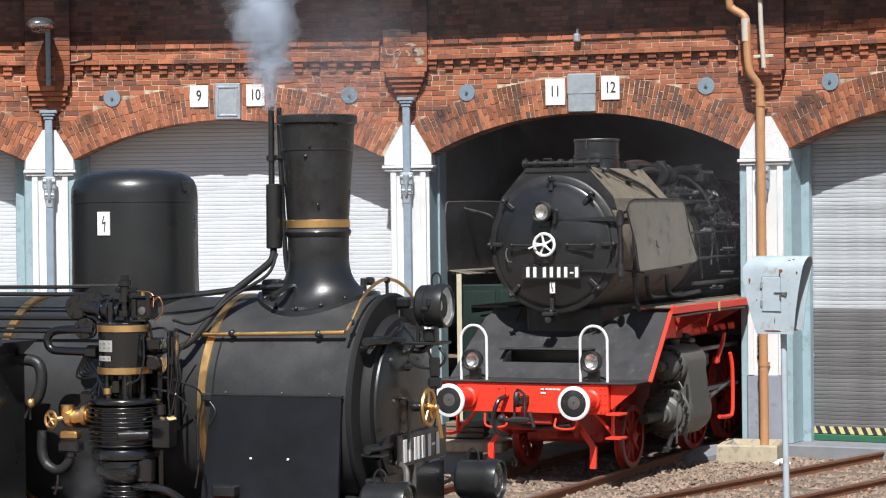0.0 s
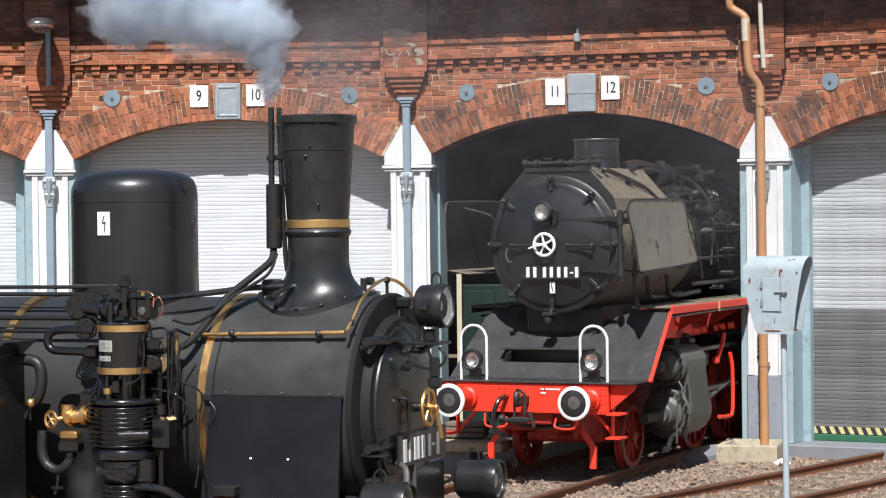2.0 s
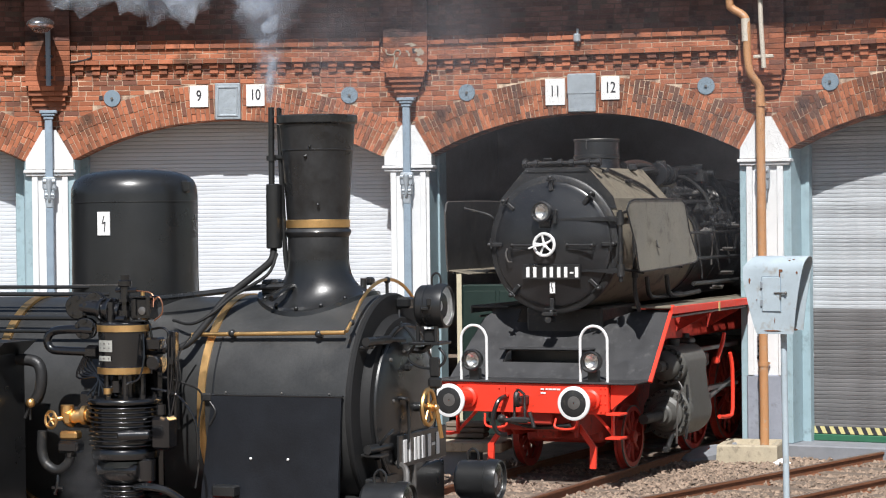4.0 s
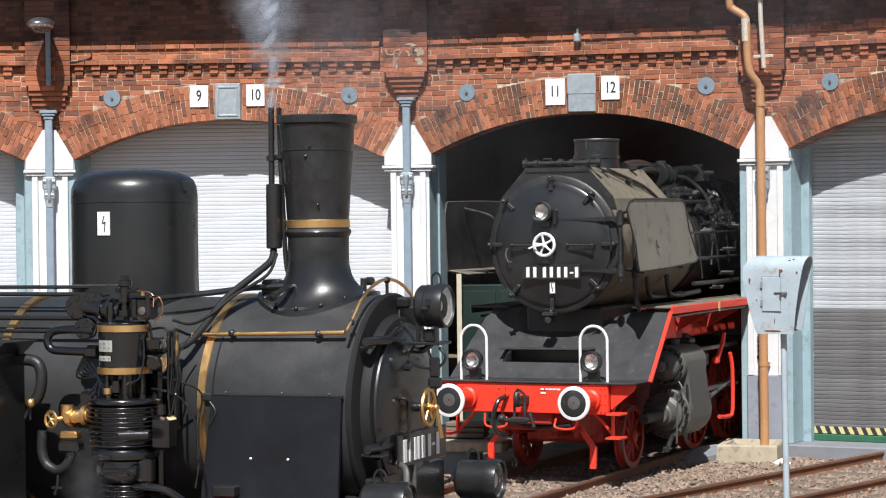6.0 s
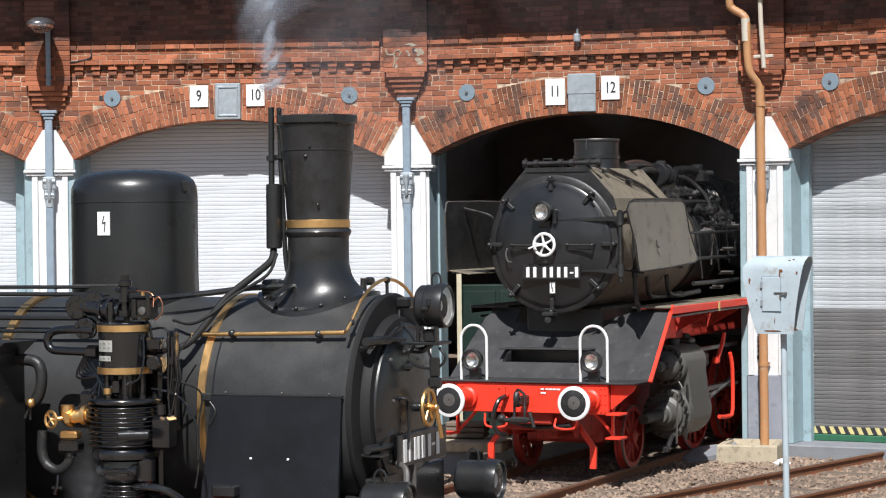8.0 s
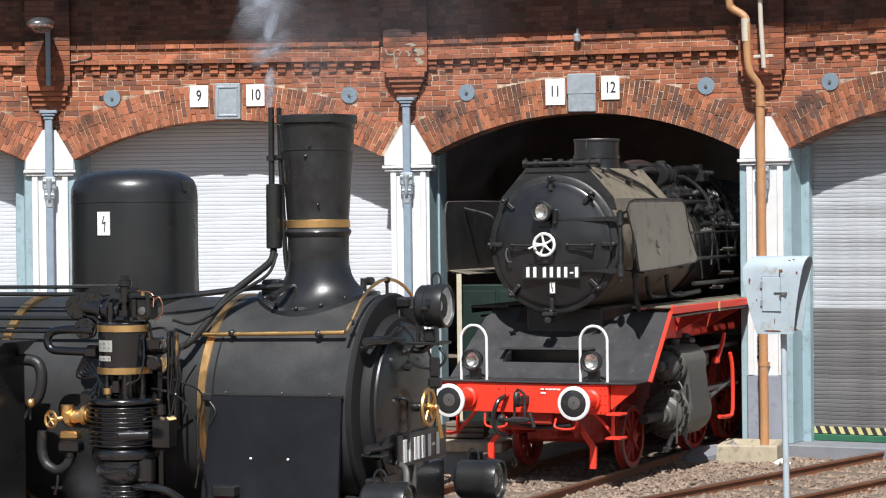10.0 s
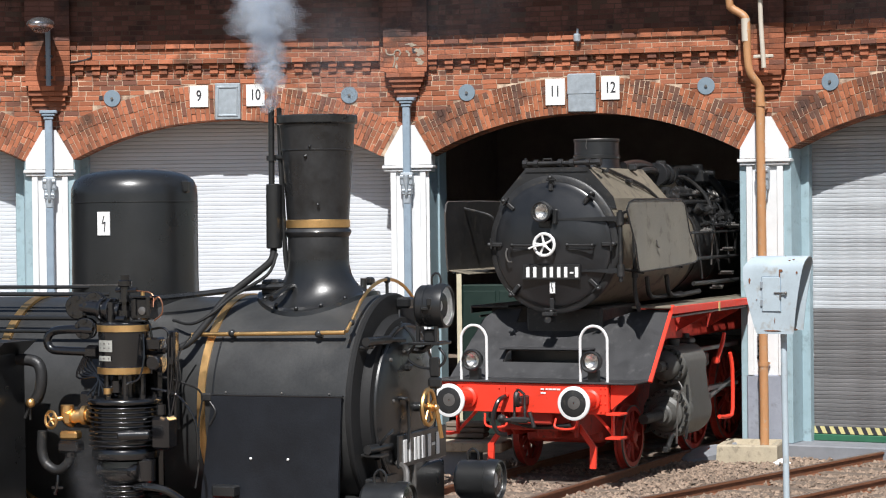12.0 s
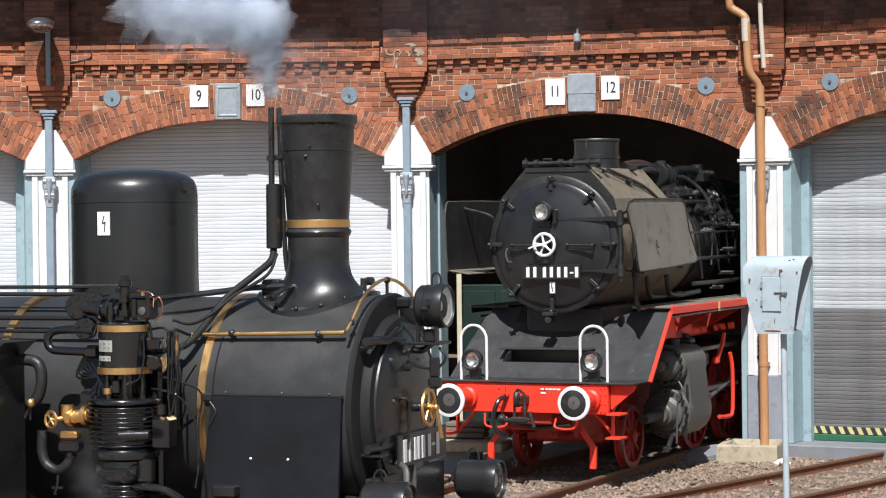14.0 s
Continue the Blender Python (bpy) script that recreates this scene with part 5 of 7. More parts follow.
    part("foot_bracket", Geo().box((0.1, -0.5, AX - 0.26), (0.1, 0.14, 0.015), 0.004).tube([(0.1, -0.5, AX - 0.28), (0.1, -0.4, AX - 0.5)], 0.02, 6), BLACK, door)
    # number board with bars in place of its figures
    pl = part("number_board", Geo().box((0.15, 0.10, 2.0), (0.016, 0.80, 0.20), 0.005), BLACK, tank, "black board with white raised figures")
    for y0, w in ((-0.2, 0.05), (-0.115, 0.03), (-0.025, 0.03), (0.03, 0.03), (0.1, 0.05), (0.2, 0.05), (0.345, 0.05)):
        part("bar", Geo().box((0.1615, y0 + w / 2 - 0.03, 1.998), (0.006, w, 0.14), 0.002), ENAMEL, pl, "white bar")
    part("dash", Geo().box((0.1615, 0.265, 2.0), (0.006, 0.05, 0.018)), ENAMEL, pl)
    # handrails
    rail = part("handrail", Geo().cyl((-1.09, -0.56, 2.715), (-0.075, -0.56, 2.735), 0.0135, seg=12), BRASS, tank, "polished brass handrail")
    for x in (-0.82, -0.245):
        part("rail_knob", Geo().ball((x, -0.56, 2.725), 0.024, 12).cyl((x, -0.56, 2.725), (x, -0.47, 2.70), 0.012, seg=8), BLACK, rail)
    arc = [Vector((-0.03, -0.64, 2.745))] + [Vector((-0.03 + 0.0, -0.775 * math.cos(radians(d)), AX + 0.775 * math.sin(radians(d)))) for d in range(46, 136, 8)]
    fr = part("front_handrail", Geo().tube(arc, 0.0105, 10, 2), BRASS, tank, "brass rail curving over the smokebox")
    part("rail_knob", Geo().ball((-0.03, 0.0, AX + 0.77), 0.022, 10).cyl((-0.03, 0, AX + 0.66), (-0.03, 0, AX + 0.77), 0.011, seg=8).ball((-0.03, -0.56, AX + 0.535), 0.02, 10), BLACK, fr)
    # head lamp on its bracket
    lamp = part("headlamp", Geo().lathe([(0.04, -0.01), (0.115, 0.0), (0.127, 0.015), (0.127, 0.05), (0.131, 0.053), (0.131, 0.062), (0.127, 0.065), (0.127, 0.115), (0.138, 0.12), (0.138, 0.15), (0.132, 0.178), (0.12, 0.182), (0.115, 0.15), (0.1, 0.1), (0.02, 0.07)], (0.19, -0.005, 2.872), (1, 0, 0), 40, close=False), BLACK, tank, "large black oil-type headlamp")
    part("reflector", Geo().lathe([(0.115, 0.155), (0.1, 0.11), (0.06, 0.08), (0.01, 0.07)], (0.19, -0.005, 2.872), (1, 0, 0), 32, close=False), ENAMEL, lamp)
    part("lens", Geo().lathe([(0.117, 0.17), (0.07, 0.183), (0.01, 0.187)], (0.19, -0.005, 2.872), (1, 0, 0), 32, close=False), GLASS, lamp, "dusty glass lens").visible_shadow = False
    part("lamp_handle", Geo().tube([(0.27, -0.005, 2.995), (0.27, -0.005, 3.05), (0.3, -0.005, 3.075), (0.325, -0.005, 3.05), (0.325, -0.005, 2.995)], 0.007, 8, 3), BLACK, lamp)
    part("latch", Geo().box((0.3, -0.137, 2.9), (0.03, 0.02, 0.05), 0.006).box((0.27, -0.135, 2.86), (0.05, 0.02, 0.02), 0.005), BLACK, lamp)
    part("lamp_bracket", Geo().box((0.25, 0, 2.645), (0.2, 0.22, 0.018), 0.004).box((0.20, -0.07, 2.70), (0.02, 0.03, 0.11), 0.004).box((0.32, -0.07, 2.70), (0.02, 0.03, 0.11), 0.004)
         .box((0.26, 0, 2.69), (0.08, 0.08, 0.08), 0.01).tube([(0.1, 0, 2.6), (0.2, 0, 2.6), (0.26, 0, 2.64)], 0.02, 8), BLACK, lamp)
    part("lamp_cable", Geo().tube([(0.03, 0.05, 2.88), (0.06, -0.02, 2.78), (0.13, -0.05, 2.72), (0.17, -0.05, 2.64), (0.12, -0.05, 2.56), (0.2, -0.05, 2.5), (0.32, -0.05, 2.5), (0.37, -0.05, 2.56), (0.33, -0.05, 2.62)], 0.009, 8), BLACK, lamp)
    pieces("junction_box", Geo().box((0.07, 0.05, 2.89), (0.1, 0.1, 0.07), 0.015).box((0.30, -0.05, 2.50), (0.06, 0.05, 0.12), 0.01).box((0.3, -0.05, 2.405), (0.08, 0.06, 0.07), 0.015).box((0.10, -0.1, 2.5), (0.14, 0.05, 0.04), 0.01), BLACK, lamp)
    # buffer beam lamps
    for y, s in ((0.78, 1.72), (-0.78, 1.80)):
        L = part("beam_lamp", Geo().lathe([(0.03, 0.0), (0.11, 0.0), (0.125, 0.02), (0.125, 0.2), (0.135, 0.205), (0.135, 0.25), (0.128, 0.28), (0.118, 0.282), (0.11, 0.22), (0.02, 0.18)], (0.14, y, s - (0.0 if y > 0 else 0.05)), (1, 0, 0), 36, close=False), BLACK, tank, "worn black beam lamp")
        z = s - (0.0 if y > 0 else 0.05)
        part("lens", Geo().lathe([(0.116, 0.26), (0.07, 0.272), (0.01, 0.276)], (0.14, y, z), (1, 0, 0), 28, close=False), GLASS, L).visible_shadow = False
        part("reflector", Geo().lathe([(0.112, 0.24), (0.09, 0.2), (0.01, 0.185)], (0.14, y, z), (1, 0, 0), 28, close=False), ENAMEL, L)
        part("lamp_handle", Geo().tube([(0.2, y, z + 0.12), (0.2, y, z + 0.17), (0.235, y, z + 0.2), (0.27, y, z + 0.17), (0.27, y, z + 0.12)], 0.008, 8, 3), BLACK, L)
        part("lamp_stand", Geo().cyl((0.25, y, 1.27), (0.25, y, z - 0.1), 0.03), BLACK, L)
    beam = part("buffer_beam", Geo().box((0.35, 0, 1.05), (0.08, 2.6, 0.45), 0.01), RED, tank, "red buffer beam")
    part("front_platform", Geo().box((0.2, 0, 1.295), (0.5, 2.7, 0.03), 0.005), BLACK, tank)
    for y in (-0.875, 0.875):
        part("buffer", Geo().lathe([(0.12, 0.0), (0.11, 0.25), (0.07, 0.26), (0.07, 0.5), (0.2, 0.53), (0.2, 0.55), (0.01, 0.56)], (0.38, y, 1.05), (1, 0, 0), 32, close=False), BLACK, beam)
    part("smokebox_saddle", Geo().box((-0.35, 0, 1.5), (0.8, 1.0, 0.5), 0.03), BLACK, tank)
    pieces("front_fitting", Geo().box((0.14, -0.02, 1.83), (0.03, 0.03, 0.16), 0.006).tube([(0.12, -0.25, 1.93), (0.2, -0.3, 1.9), (0.22, -0.34, 1.8)], 0.02, 8), STEEL, tank)
    part("front_plate", Geo().box((0.08, 0.0, 1.62), (0.05, 1.2, 0.5), 0.01), BLACK, tank)


def tank_mountings():
    prof = [(0.191, 3.14), (0.191, 3.23), (0.191, 3.30), (0.2, 3.312), (0.208, 3.332), (0.2, 3.35), (0.194, 3.355),
            (0.194, 3.413), (0.203, 3.547), (0.215, 3.723), (0.228, 3.899), (0.235, 3.998), (0.247, 4.004), (0.252, 4.010), (0.253, 4.05), (0.247, 4.058), (0.225, 4.058), (0.2, 3.6), (0.16, 3.3), (0.16, 3.0)]
    ch = part("chimney", Geo().lathe(prof, (-0.49, 0, 0), (0, 0, 1), 72, close=False), CHIMNEY, tank, "tall flared black chimney")
    part("chimney_band", Geo().lathe([(0.194, 3.358), (0.199, 3.36), (0.2, 3.405), (0.194, 3.41)], (-0.49, 0, 0), (0, 0, 1), 72, close=False), BRASS, ch, "polished brass band")
    pieces("chimney_joint", Geo().lathe([(0.2235, 3.835), (0.227, 3.838), (0.2275, 3.842), (0.2245, 3.845)], (-0.49, 0, 0), (0, 0, 1), 72, close=False).ball((-0.49 + 0.02, -0.226, 3.80), 0.012, 8).ball((-0.44, -0.228, 3.86), 0.009, 8).ball((-0.40, -0.198, 3.5), 0.01, 8), BLACK, ch)
    # saddle flange that follows the boiler's curve
    pts, faces, n = [], [], 64
    rows = 14
    for j in range(rows + 2):
        t = min(1.0, j / rows)
        r = 0.191 + 0.192 * t ** 1.8 + (0.004 if j > rows else 0)
        for k in range(n):
            a = 6.28319 * k / n
            foot = AX + math.sqrt(0.682 ** 2 - (0.383 * math.sin(a)) ** 2) + 0.022
            pts.append((-0.49 + r * math.cos(a), r * math.sin(a), 3.16 - (3.16 - foot) * (1 - (1 - t) ** 2) - (0.035 if j > rows else 0)))
    for j in range(rows + 1):
        faces += [(j * n + k, j * n + (k + 1) % n, (j + 1) * n + (k + 1) % n, (j + 1) * n + k) for k in range(n)]
    part("chimney_flange", Geo().add(pts, faces), BLACK, ch)
    g = Geo()
    for k in range(14):
        a = 6.28319 * (k + 0.5) / 14
        y = 0.345 * math.sin(a)
        g.ball((-0.49 + 0.345 * math.cos(a), y, AX + math.sqrt(0.682 ** 2 - y * y) + 0.02), 0.014, 8)
    part("flange_bolt", g, BLACK, ch)
    dome = part("dome", Geo().lathe([(0.42, 2.6), (0.41, 2.9), (0.405, 3.05), (0.405, 3.58), (0.4, 3.63), (0.38, 3.675), (0.34, 3.705), (0.27, 3.728), (0.15, 3.742), (0.01, 3.746)], (-1.784, 0, 0), (0, 0, 1), 96, close=False), BLACK, tank, "large glossy black dome")
    part("dome_joint", Geo().lathe([(0.404, 3.53), (0.408, 3.533), (0.408, 3.537), (0.404, 3.54)], (-1.784, 0, 0), (0, 0, 1), 96, close=False), BLACK, dome)
    part("dome_lug", Geo().box((-1.385, -0.05, 3.63), (0.05, 0.06, 0.08), 0.012), BLACK, dome)
    a = radians(-89.5)
    c = Vector((-1.784 + 0.409 * math.cos(a), 0.409 * math.sin(a), 3.40))
    m = Matrix.Translation(c) @ Matrix.Rotation(a + radians(90), 4, "Z")
    g = Geo().box((0, 0, 0), (0.088, 0.006, 0.148))
    g.v = [tuple(m @ Vector(p)) for p in g.v]
    part("warning_label", g, ENAMEL, dome, "white warning label with a bolt")
    g = Geo().prism([(0.002, 0.05), (0.008, 0.05), (-0.004, 0.008), (0.016, 0.012), (0.008, -0.05), (0.003, -0.05), (0.008, 0.0), (-0.012, -0.002)], (-0.0055, -0.004), lambda u, v, w: (u, w, v))
    g.v = [tuple(m @ Vector(p)) for p in g.v]
    part("warning_bolt", g, INK, dome)
    # exhaust pipe with its silencer beside the chimney
    ex = part("exhaust_silencer", Geo().cyl((-0.748, -0.1, 3.232), (-0.745, -0.1, 3.635), 0.049, seg=24, bev=0.006), BLACK, tank, "black exhaust silencer")
    part("exhaust_pipe", Geo().cyl((-0.760, -0.1, 3.62), (-0.757, -0.1, 4.112), 0.019, seg=14).cyl((-0.761, -0.1, 3.78), (-0.761, -0.1, 3.81), 0.03, seg=14), BLACK, ex)
    part("drain_pipe", Geo().tube([(-0.722, -0.06, 4.11), (-0.715, -0.06, 3.8), (-0.70, -0.06, 3.4), (-0.685, -0.06, 3.14), (-0.66, -0.06, 3.05)], 0.0165, 10), BLACK, ex)
    part("pipe_clip", Geo().box((-0.70, -0.08, 3.8), (0.16, 0.03, 0.03), 0.008), BLACK, ex)
    part("feed_pipe", Geo().tube([(-0.748, -0.1, 3.25), (-0.75, -0.14, 3.16), (-0.80, -0.25, 3.08), (-0.93, -0.42, 2.93), (-1.02, -0.55, 2.76), (-1.08, -0.66, 2.66), (-1.17, -0.74, 2.635), (-1.25, -0.85, 2.66)], 0.022, 12), MATTE, ex, "dark steam pipe")
    part("thin_pipe", Geo().tube([(-0.72, -0.12, 3.2), (-0.75, -0.2, 3.07), (-0.88, -0.40, 2.95), (-0.98, -0.52, 2.84), (-1.1, -0.55, 2.78), (-1.25, -0.5, 2.8)], 0.01, 8), MATTE, ex)
    # pipes along the top of the boiler
    for z, y, x0, x1, r in ((3.0, -0.38, -3.9, -1.9, 0.012), (2.955, -0.40, -3.9, -1.75, 0.014), (2.81, -0.52, -3.9, -1.9, 0.016), (2.73, -0.57, -3.9, -1.75, 0.013)):
        part("boiler_pipe", Geo().cyl((x0, y, z), (x1, y, z), r, seg=10), BLACK, tank)
    part("boiler_pipe", Geo().tube([(-1.75, -0.42, 2.9), (-1.4, -0.42, 2.93), (-1.1, -0.36, 2.96), (-0.85, -0.2, 2.99), (-0.6, -0.1, 3.0)], 0.019, 10), BLACK, tank)
    part("thin_wire", Geo().tube([(-1.12, -0.95, 2.49), (-1.0, -0.85, 2.44), (-0.93, -0.76, 2.37), (-0.96, -0.74, 2.2), (-0.965, -0.74, 1.95), (-0.99, -0.74, 1.8)], 0.006, 6), SOOT, tank)
    part("thin_wire", Geo().tube([(-1.0, -0.75, 2.72), (-1.06, -0.8, 2.6), (-1.05, -0.8, 2.45), (-1.1, -0.82, 2.35)], 0.006, 6), BLACK, tank)
    part("sand_pipe", Geo().tube([(-0.62, -0.42, 2.93), (-0.58, -0.2, 3.0), (-0.52, 0.2, 2.99)], 0.02, 8), BLACK, tank)
    pieces("flange_block", Geo().box((-0.22, 0.18, 3.02), (0.05, 0.06, 0.05), 0.012).box((-0.76, -0.1, 2.99), (0.12, 0.1, 0.1), 0.015).cyl((-0.23, 0.1, 2.96), (-0.23, 0.1, 3.04), 0.02), BLACK, tank)


def compressor():
    x, y = -1.345, -0.95
    c = part("air_compressor", Geo().lathe([(0.13, 2.50), (0.158, 2.505), (0.158, 2.545), (0.154, 2.55), (0.154, 2.755), (0.158, 2.76), (0.158, 2.80), (0.14, 2.812), (0.01, 2.812)], (x, y, 0), (0, 0, 1), 56, close=False), GLOSS, tank, "black cross-bracketed air compressor")
    for z in (2.523, 2.775):
        part("brass_band", Geo().lathe([(0.157, z - 0.02), (0.162, z - 0.019), (0.162, z + 0.019), (0.157, z + 0.02)], (x, y, 0), (0, 0, 1), 56, close=False), BRASS, c, "polished brass band")
    m0 = Matrix.Translation((x, y, 0)) @ Matrix.Rotation(radians(-3), 4, "Z")
    for z, w, h, u in ((2.672, 0.12, 0.068, -0.045), (2.598, 0.11, 0.03, -0.05)):
        g = Geo()
        a0 = u / 0.16
        pts = []
        for zz in (z - h / 2, z + h / 2):
            for k in range(6):
                a = a0 - w / 0.32 + w / 0.16 * k / 5
                for rr in (0.155, 0.1595):
                    pts.append(m0 @ Vector((rr * math.sin(a), -rr * math.cos(a), zz)))
        fc = [(2 * k + 1, 2 * k + 3, 12 + 2 * k + 3, 12 + 2 * k + 1) for k in range(5)] + [(2 * k, 2 * k + 2, 2 * k + 3, 2 * k + 1) for k in range(5)] + [(12 + 2 * k, 12 + 2 * k + 1, 12 + 2 * k + 3, 12 + 2 * k + 2) for k in range(5)]
        part("maker_plate", g.add(pts, fc), PLATE, c, "pale worn metal plate with faint lines")
        bb = Geo()
        for k in range(2 if h > 0.05 else 1):
            zz = z + (0.014 - 0.026 * k if h > 0.05 else 0)
            p = [m0 @ Vector((rr * math.sin(a0 + q), -rr * math.cos(a0 + q), zz + dz)) for dz in (-0.004, 0.004) for q in (-0.28, 0, 0.26) for rr in (0.1602,)]
            bb.add(p, [(0, 1, 4, 3), (1, 2, 5, 4)])
        part("plate_bars", bb, STEEL, c)
    # middle piece with posts
    g = Geo().cyl((x, y, 2.36), (x, y, 2.50), 0.07)
    for k in range(6):
        a = 6.28319 * k / 6
        g.cyl((x + 0.12 * math.cos(a), y + 0.12 * math.sin(a), 2.36), (x + 0.12 * math.cos(a), y + 0.12 * math.sin(a), 2.5), 0.02, seg=8)
    g.cyl((x, y - 0.1, 2.39), (x, y - 0.1, 2.47), 0.03, bev=0.005).box((x - 0.05, y - 0.1, 2.4), (0.05, 0.05, 0.06), 0.01)
    pieces("distance_piece", g, GLOSS, c)
    part("brass_gland", Geo().cyl((x - 0.05, y - 0.12, 2.385), (x - 0.05, y - 0.12, 2.42), 0.025), BRASS, c)
    prof = [(0.10, 2.36), (0.212, 2.358), (0.221, 2.353), (0.225, 2.344), (0.225, 2.33), (0.215, 2.322), (0.19, 2.32)]
    for k in range(9):
        z = 2.312 - 0.028 * k
        prof += [(0.185, z), (0.208, z), (0.2165, z - 0.003), (0.219, z - 0.007), (0.2165, z - 0.011), (0.208, z - 0.014), (0.185, z - 0.014)]
    prof += [(0.2, 2.05), (0.205, 2.03), (0.2, 2.0), (0.12, 1.995), (0.11, 1.98)]
    part("air_cylinder", Geo().lathe(prof, (x, y, 0), (0, 0, 1), 56, close=False), GLOSS, c, "finned black air cylinder", angle=70)
    g = Geo()
    for k in range(12):
        a = 6.28319 * k / 12
        g.cyl((x + 0.2 * math.cos(a), y + 0.2 * math.sin(a), 2.355), (x + 0.2 * math.cos(a), y + 0.2 * math.sin(a), 2.38), 0.014, seg=6)
    part("cylinder_bolt", g, GLOSS, c)
    prof = [(0.10, 1.99), (0.165, 1.985), (0.168, 1.95), (0.13, 1.94), (0.13, 1.92), (0.16, 1.915), (0.163, 1.89), (0.14, 1.86)]
    for k in range(9):
        z = 1.845 - 0.03 * k
        prof += [(0.12, z), (0.141, z), (0.149, z - 0.003), (0.1515, z - 0.0075), (0.149, z - 0.012), (0.141, z - 0.015), (0.12, z - 0.015)]
    prof += [(0.13, 1.55), (0.01, 1.55)]
    part("lower_cylinder", Geo().lathe(prof, (x, y, 0), (0, 0, 1), 48, close=False), GLOSS, c, angle=70)
    pieces("lower_valve", Geo().cyl((x + 0.16, y - 0.05, 1.86), (x + 0.16, y - 0.05, 2.0), 0.06, bev=0.01).cyl((x - 0.13, y - 0.1, 1.93), (x + 0.14, y - 0.1, 1.93), 0.045, bev=0.01), GLOSS, c)
    pieces("side_valve", Geo().box((x + 0.26, y, 2.15), (0.12, 0.14, 0.2), 0.02).cyl((x + 0.06, y - 0.2, 2.145), (x + 0.24, y - 0.14, 2.15), 0.035, bev=0.008).cyl((x + 0.24, y, 2.26), (x + 0.24, y, 2.32), 0.03)
         .box((x - 0.245, y, 2.32), (0.09, 0.1, 0.14), 0.015).cyl((x - 0.245, y - 0.06, 2.28), (x - 0.245, y + 0.06, 2.28), 0.05), GLOSS, c)
    # valve gear on top
    g = Geo()
    g.cyl((x + 0.01, y, 2.80), (x + 0.01, y, 3.02), 0.03).cyl((x + 0.01, y, 3.02), (x + 0.01, y, 3.06), 0.042, seg=12, bev=0.005).cyl((x + 0.01, y, 3.06), (x + 0.01, y, 3.09), 0.03, seg=6).cyl((x - 0.05, y, 3.0), (x + 0.09, y, 3.0), 0.016, seg=8)
    g.cyl((x + 0.01, y, 2.93), (x + 0.01, y, 2.95), 0.045).cyl((x + 0.01, y, 2.84), (x + 0.01, y, 2.88), 0.05)
    part("governor_stem", g, GLOSS, c)
    g = Geo().box((x + 0.15, y - 0.02, 2.89), (0.13, 0.12, 0.13), 0.012).box((x + 0.15, y - 0.02, 2.962), (0.14, 0.13, 0.014), 0.004).cyl((x + 0.12, y - 0.085, 2.85), (x + 0.12, y - 0.085, 2.95), 0.012).cyl((x + 0.21, y - 0.085, 2.85), (x + 0.21, y - 0.085, 2.96), 0.014)
    lub = part("lubricator", g, GLOSS, c, "black lubricator box")
    part("sight_glass", Geo().lathe([(0.024, 0), (0.024, 0.01), (0.01, 0.014)], (x + 0.17, y - 0.08, 2.88), (0, -1, 0), 16), STEEL, lub)
    part("filler_cap", Geo().cyl((x + 0.14, y - 0.02, 2.965), (x + 0.14, y - 0.02, 2.99), 0.012), BRASS, lub)
    for xx, yy, zz, rr, ax in ((-0.30, -0.02, 2.90, 0.075, (0.2, -1, 0)), (-0.21, 0.02, 2.93, 0.06, (0.3, -1, 0)), (-0.24, -0.04, 2.77, 0.065, (0.2, -1, 0)), (-0.09, 0.0, 2.88, 0.075, (1, -0.2, 0))):
        p = Vector((x + xx, y + yy, zz))
        q = Vector(ax).normalized()
        g = Geo().cyl(p - q * 0.09, p + q * 0.03, rr * 0.7, seg=16).cyl(p, p + q * 0.025, rr, seg=20, bev=0.005).cyl(p - q * 0.06, p - q * 0.035, rr, seg=20, bev=0.005)
        side = q.cross(Vector((0, 0, 1))).normalized()
        for k in range(5):
            a = 6.28319 * k / 5 + 0.4
            o = p + (side * math.cos(a) + Vector((0, 0, 1)) * math.sin(a)) * rr * 0.72
            g.cyl(o + q * 0.02, o + q * 0.04, 0.014, seg=6)
        part("valve_flange", g, GLOSS, c)
    pieces("valve_body", Geo().cyl((x - 0.28, y, 2.9), (x - 0.02, y, 2.87), 0.05, seg=14).box((x - 0.12, y + 0.02, 2.88), (0.12, 0.12, 0.1), 0.02).cyl((x - 0.06, y - 0.05, 2.81), (x - 0.06, y - 0.05, 2.93), 0.022).cyl((x + 0.0, y - 0.09, 2.83), (x + 0.06, y - 0.09, 2.83), 0.018), GLOSS, c)
    part("bypass_loop", Geo().tube([(x - 0.18, y - 0.05, 2.76), (x - 0.34, y - 0.06, 2.765), (x - 0.46, y - 0.05, 2.75), (x - 0.50, y - 0.05, 2.70), (x - 0.47, y - 0.05, 2.645), (x - 0.38, y - 0.05, 2.635), (x - 0.16, y - 0.05, 2.63)], 0.026, 12), GLOSS, c, "grey looped steam pipe")
    pieces("union_nut", Geo().cyl((x - 0.22, y - 0.05, 2.63), (x - 0.15, y - 0.05, 2.63), 0.042, seg=6).cyl((x + 0.15, y, 2.65), (x + 0.24, y + 0.06, 2.655), 0.045, seg=6).cyl((x + 0.2, y, 2.56), (x + 0.26, y, 2.56), 0.05, seg=12), GLOSS, c)
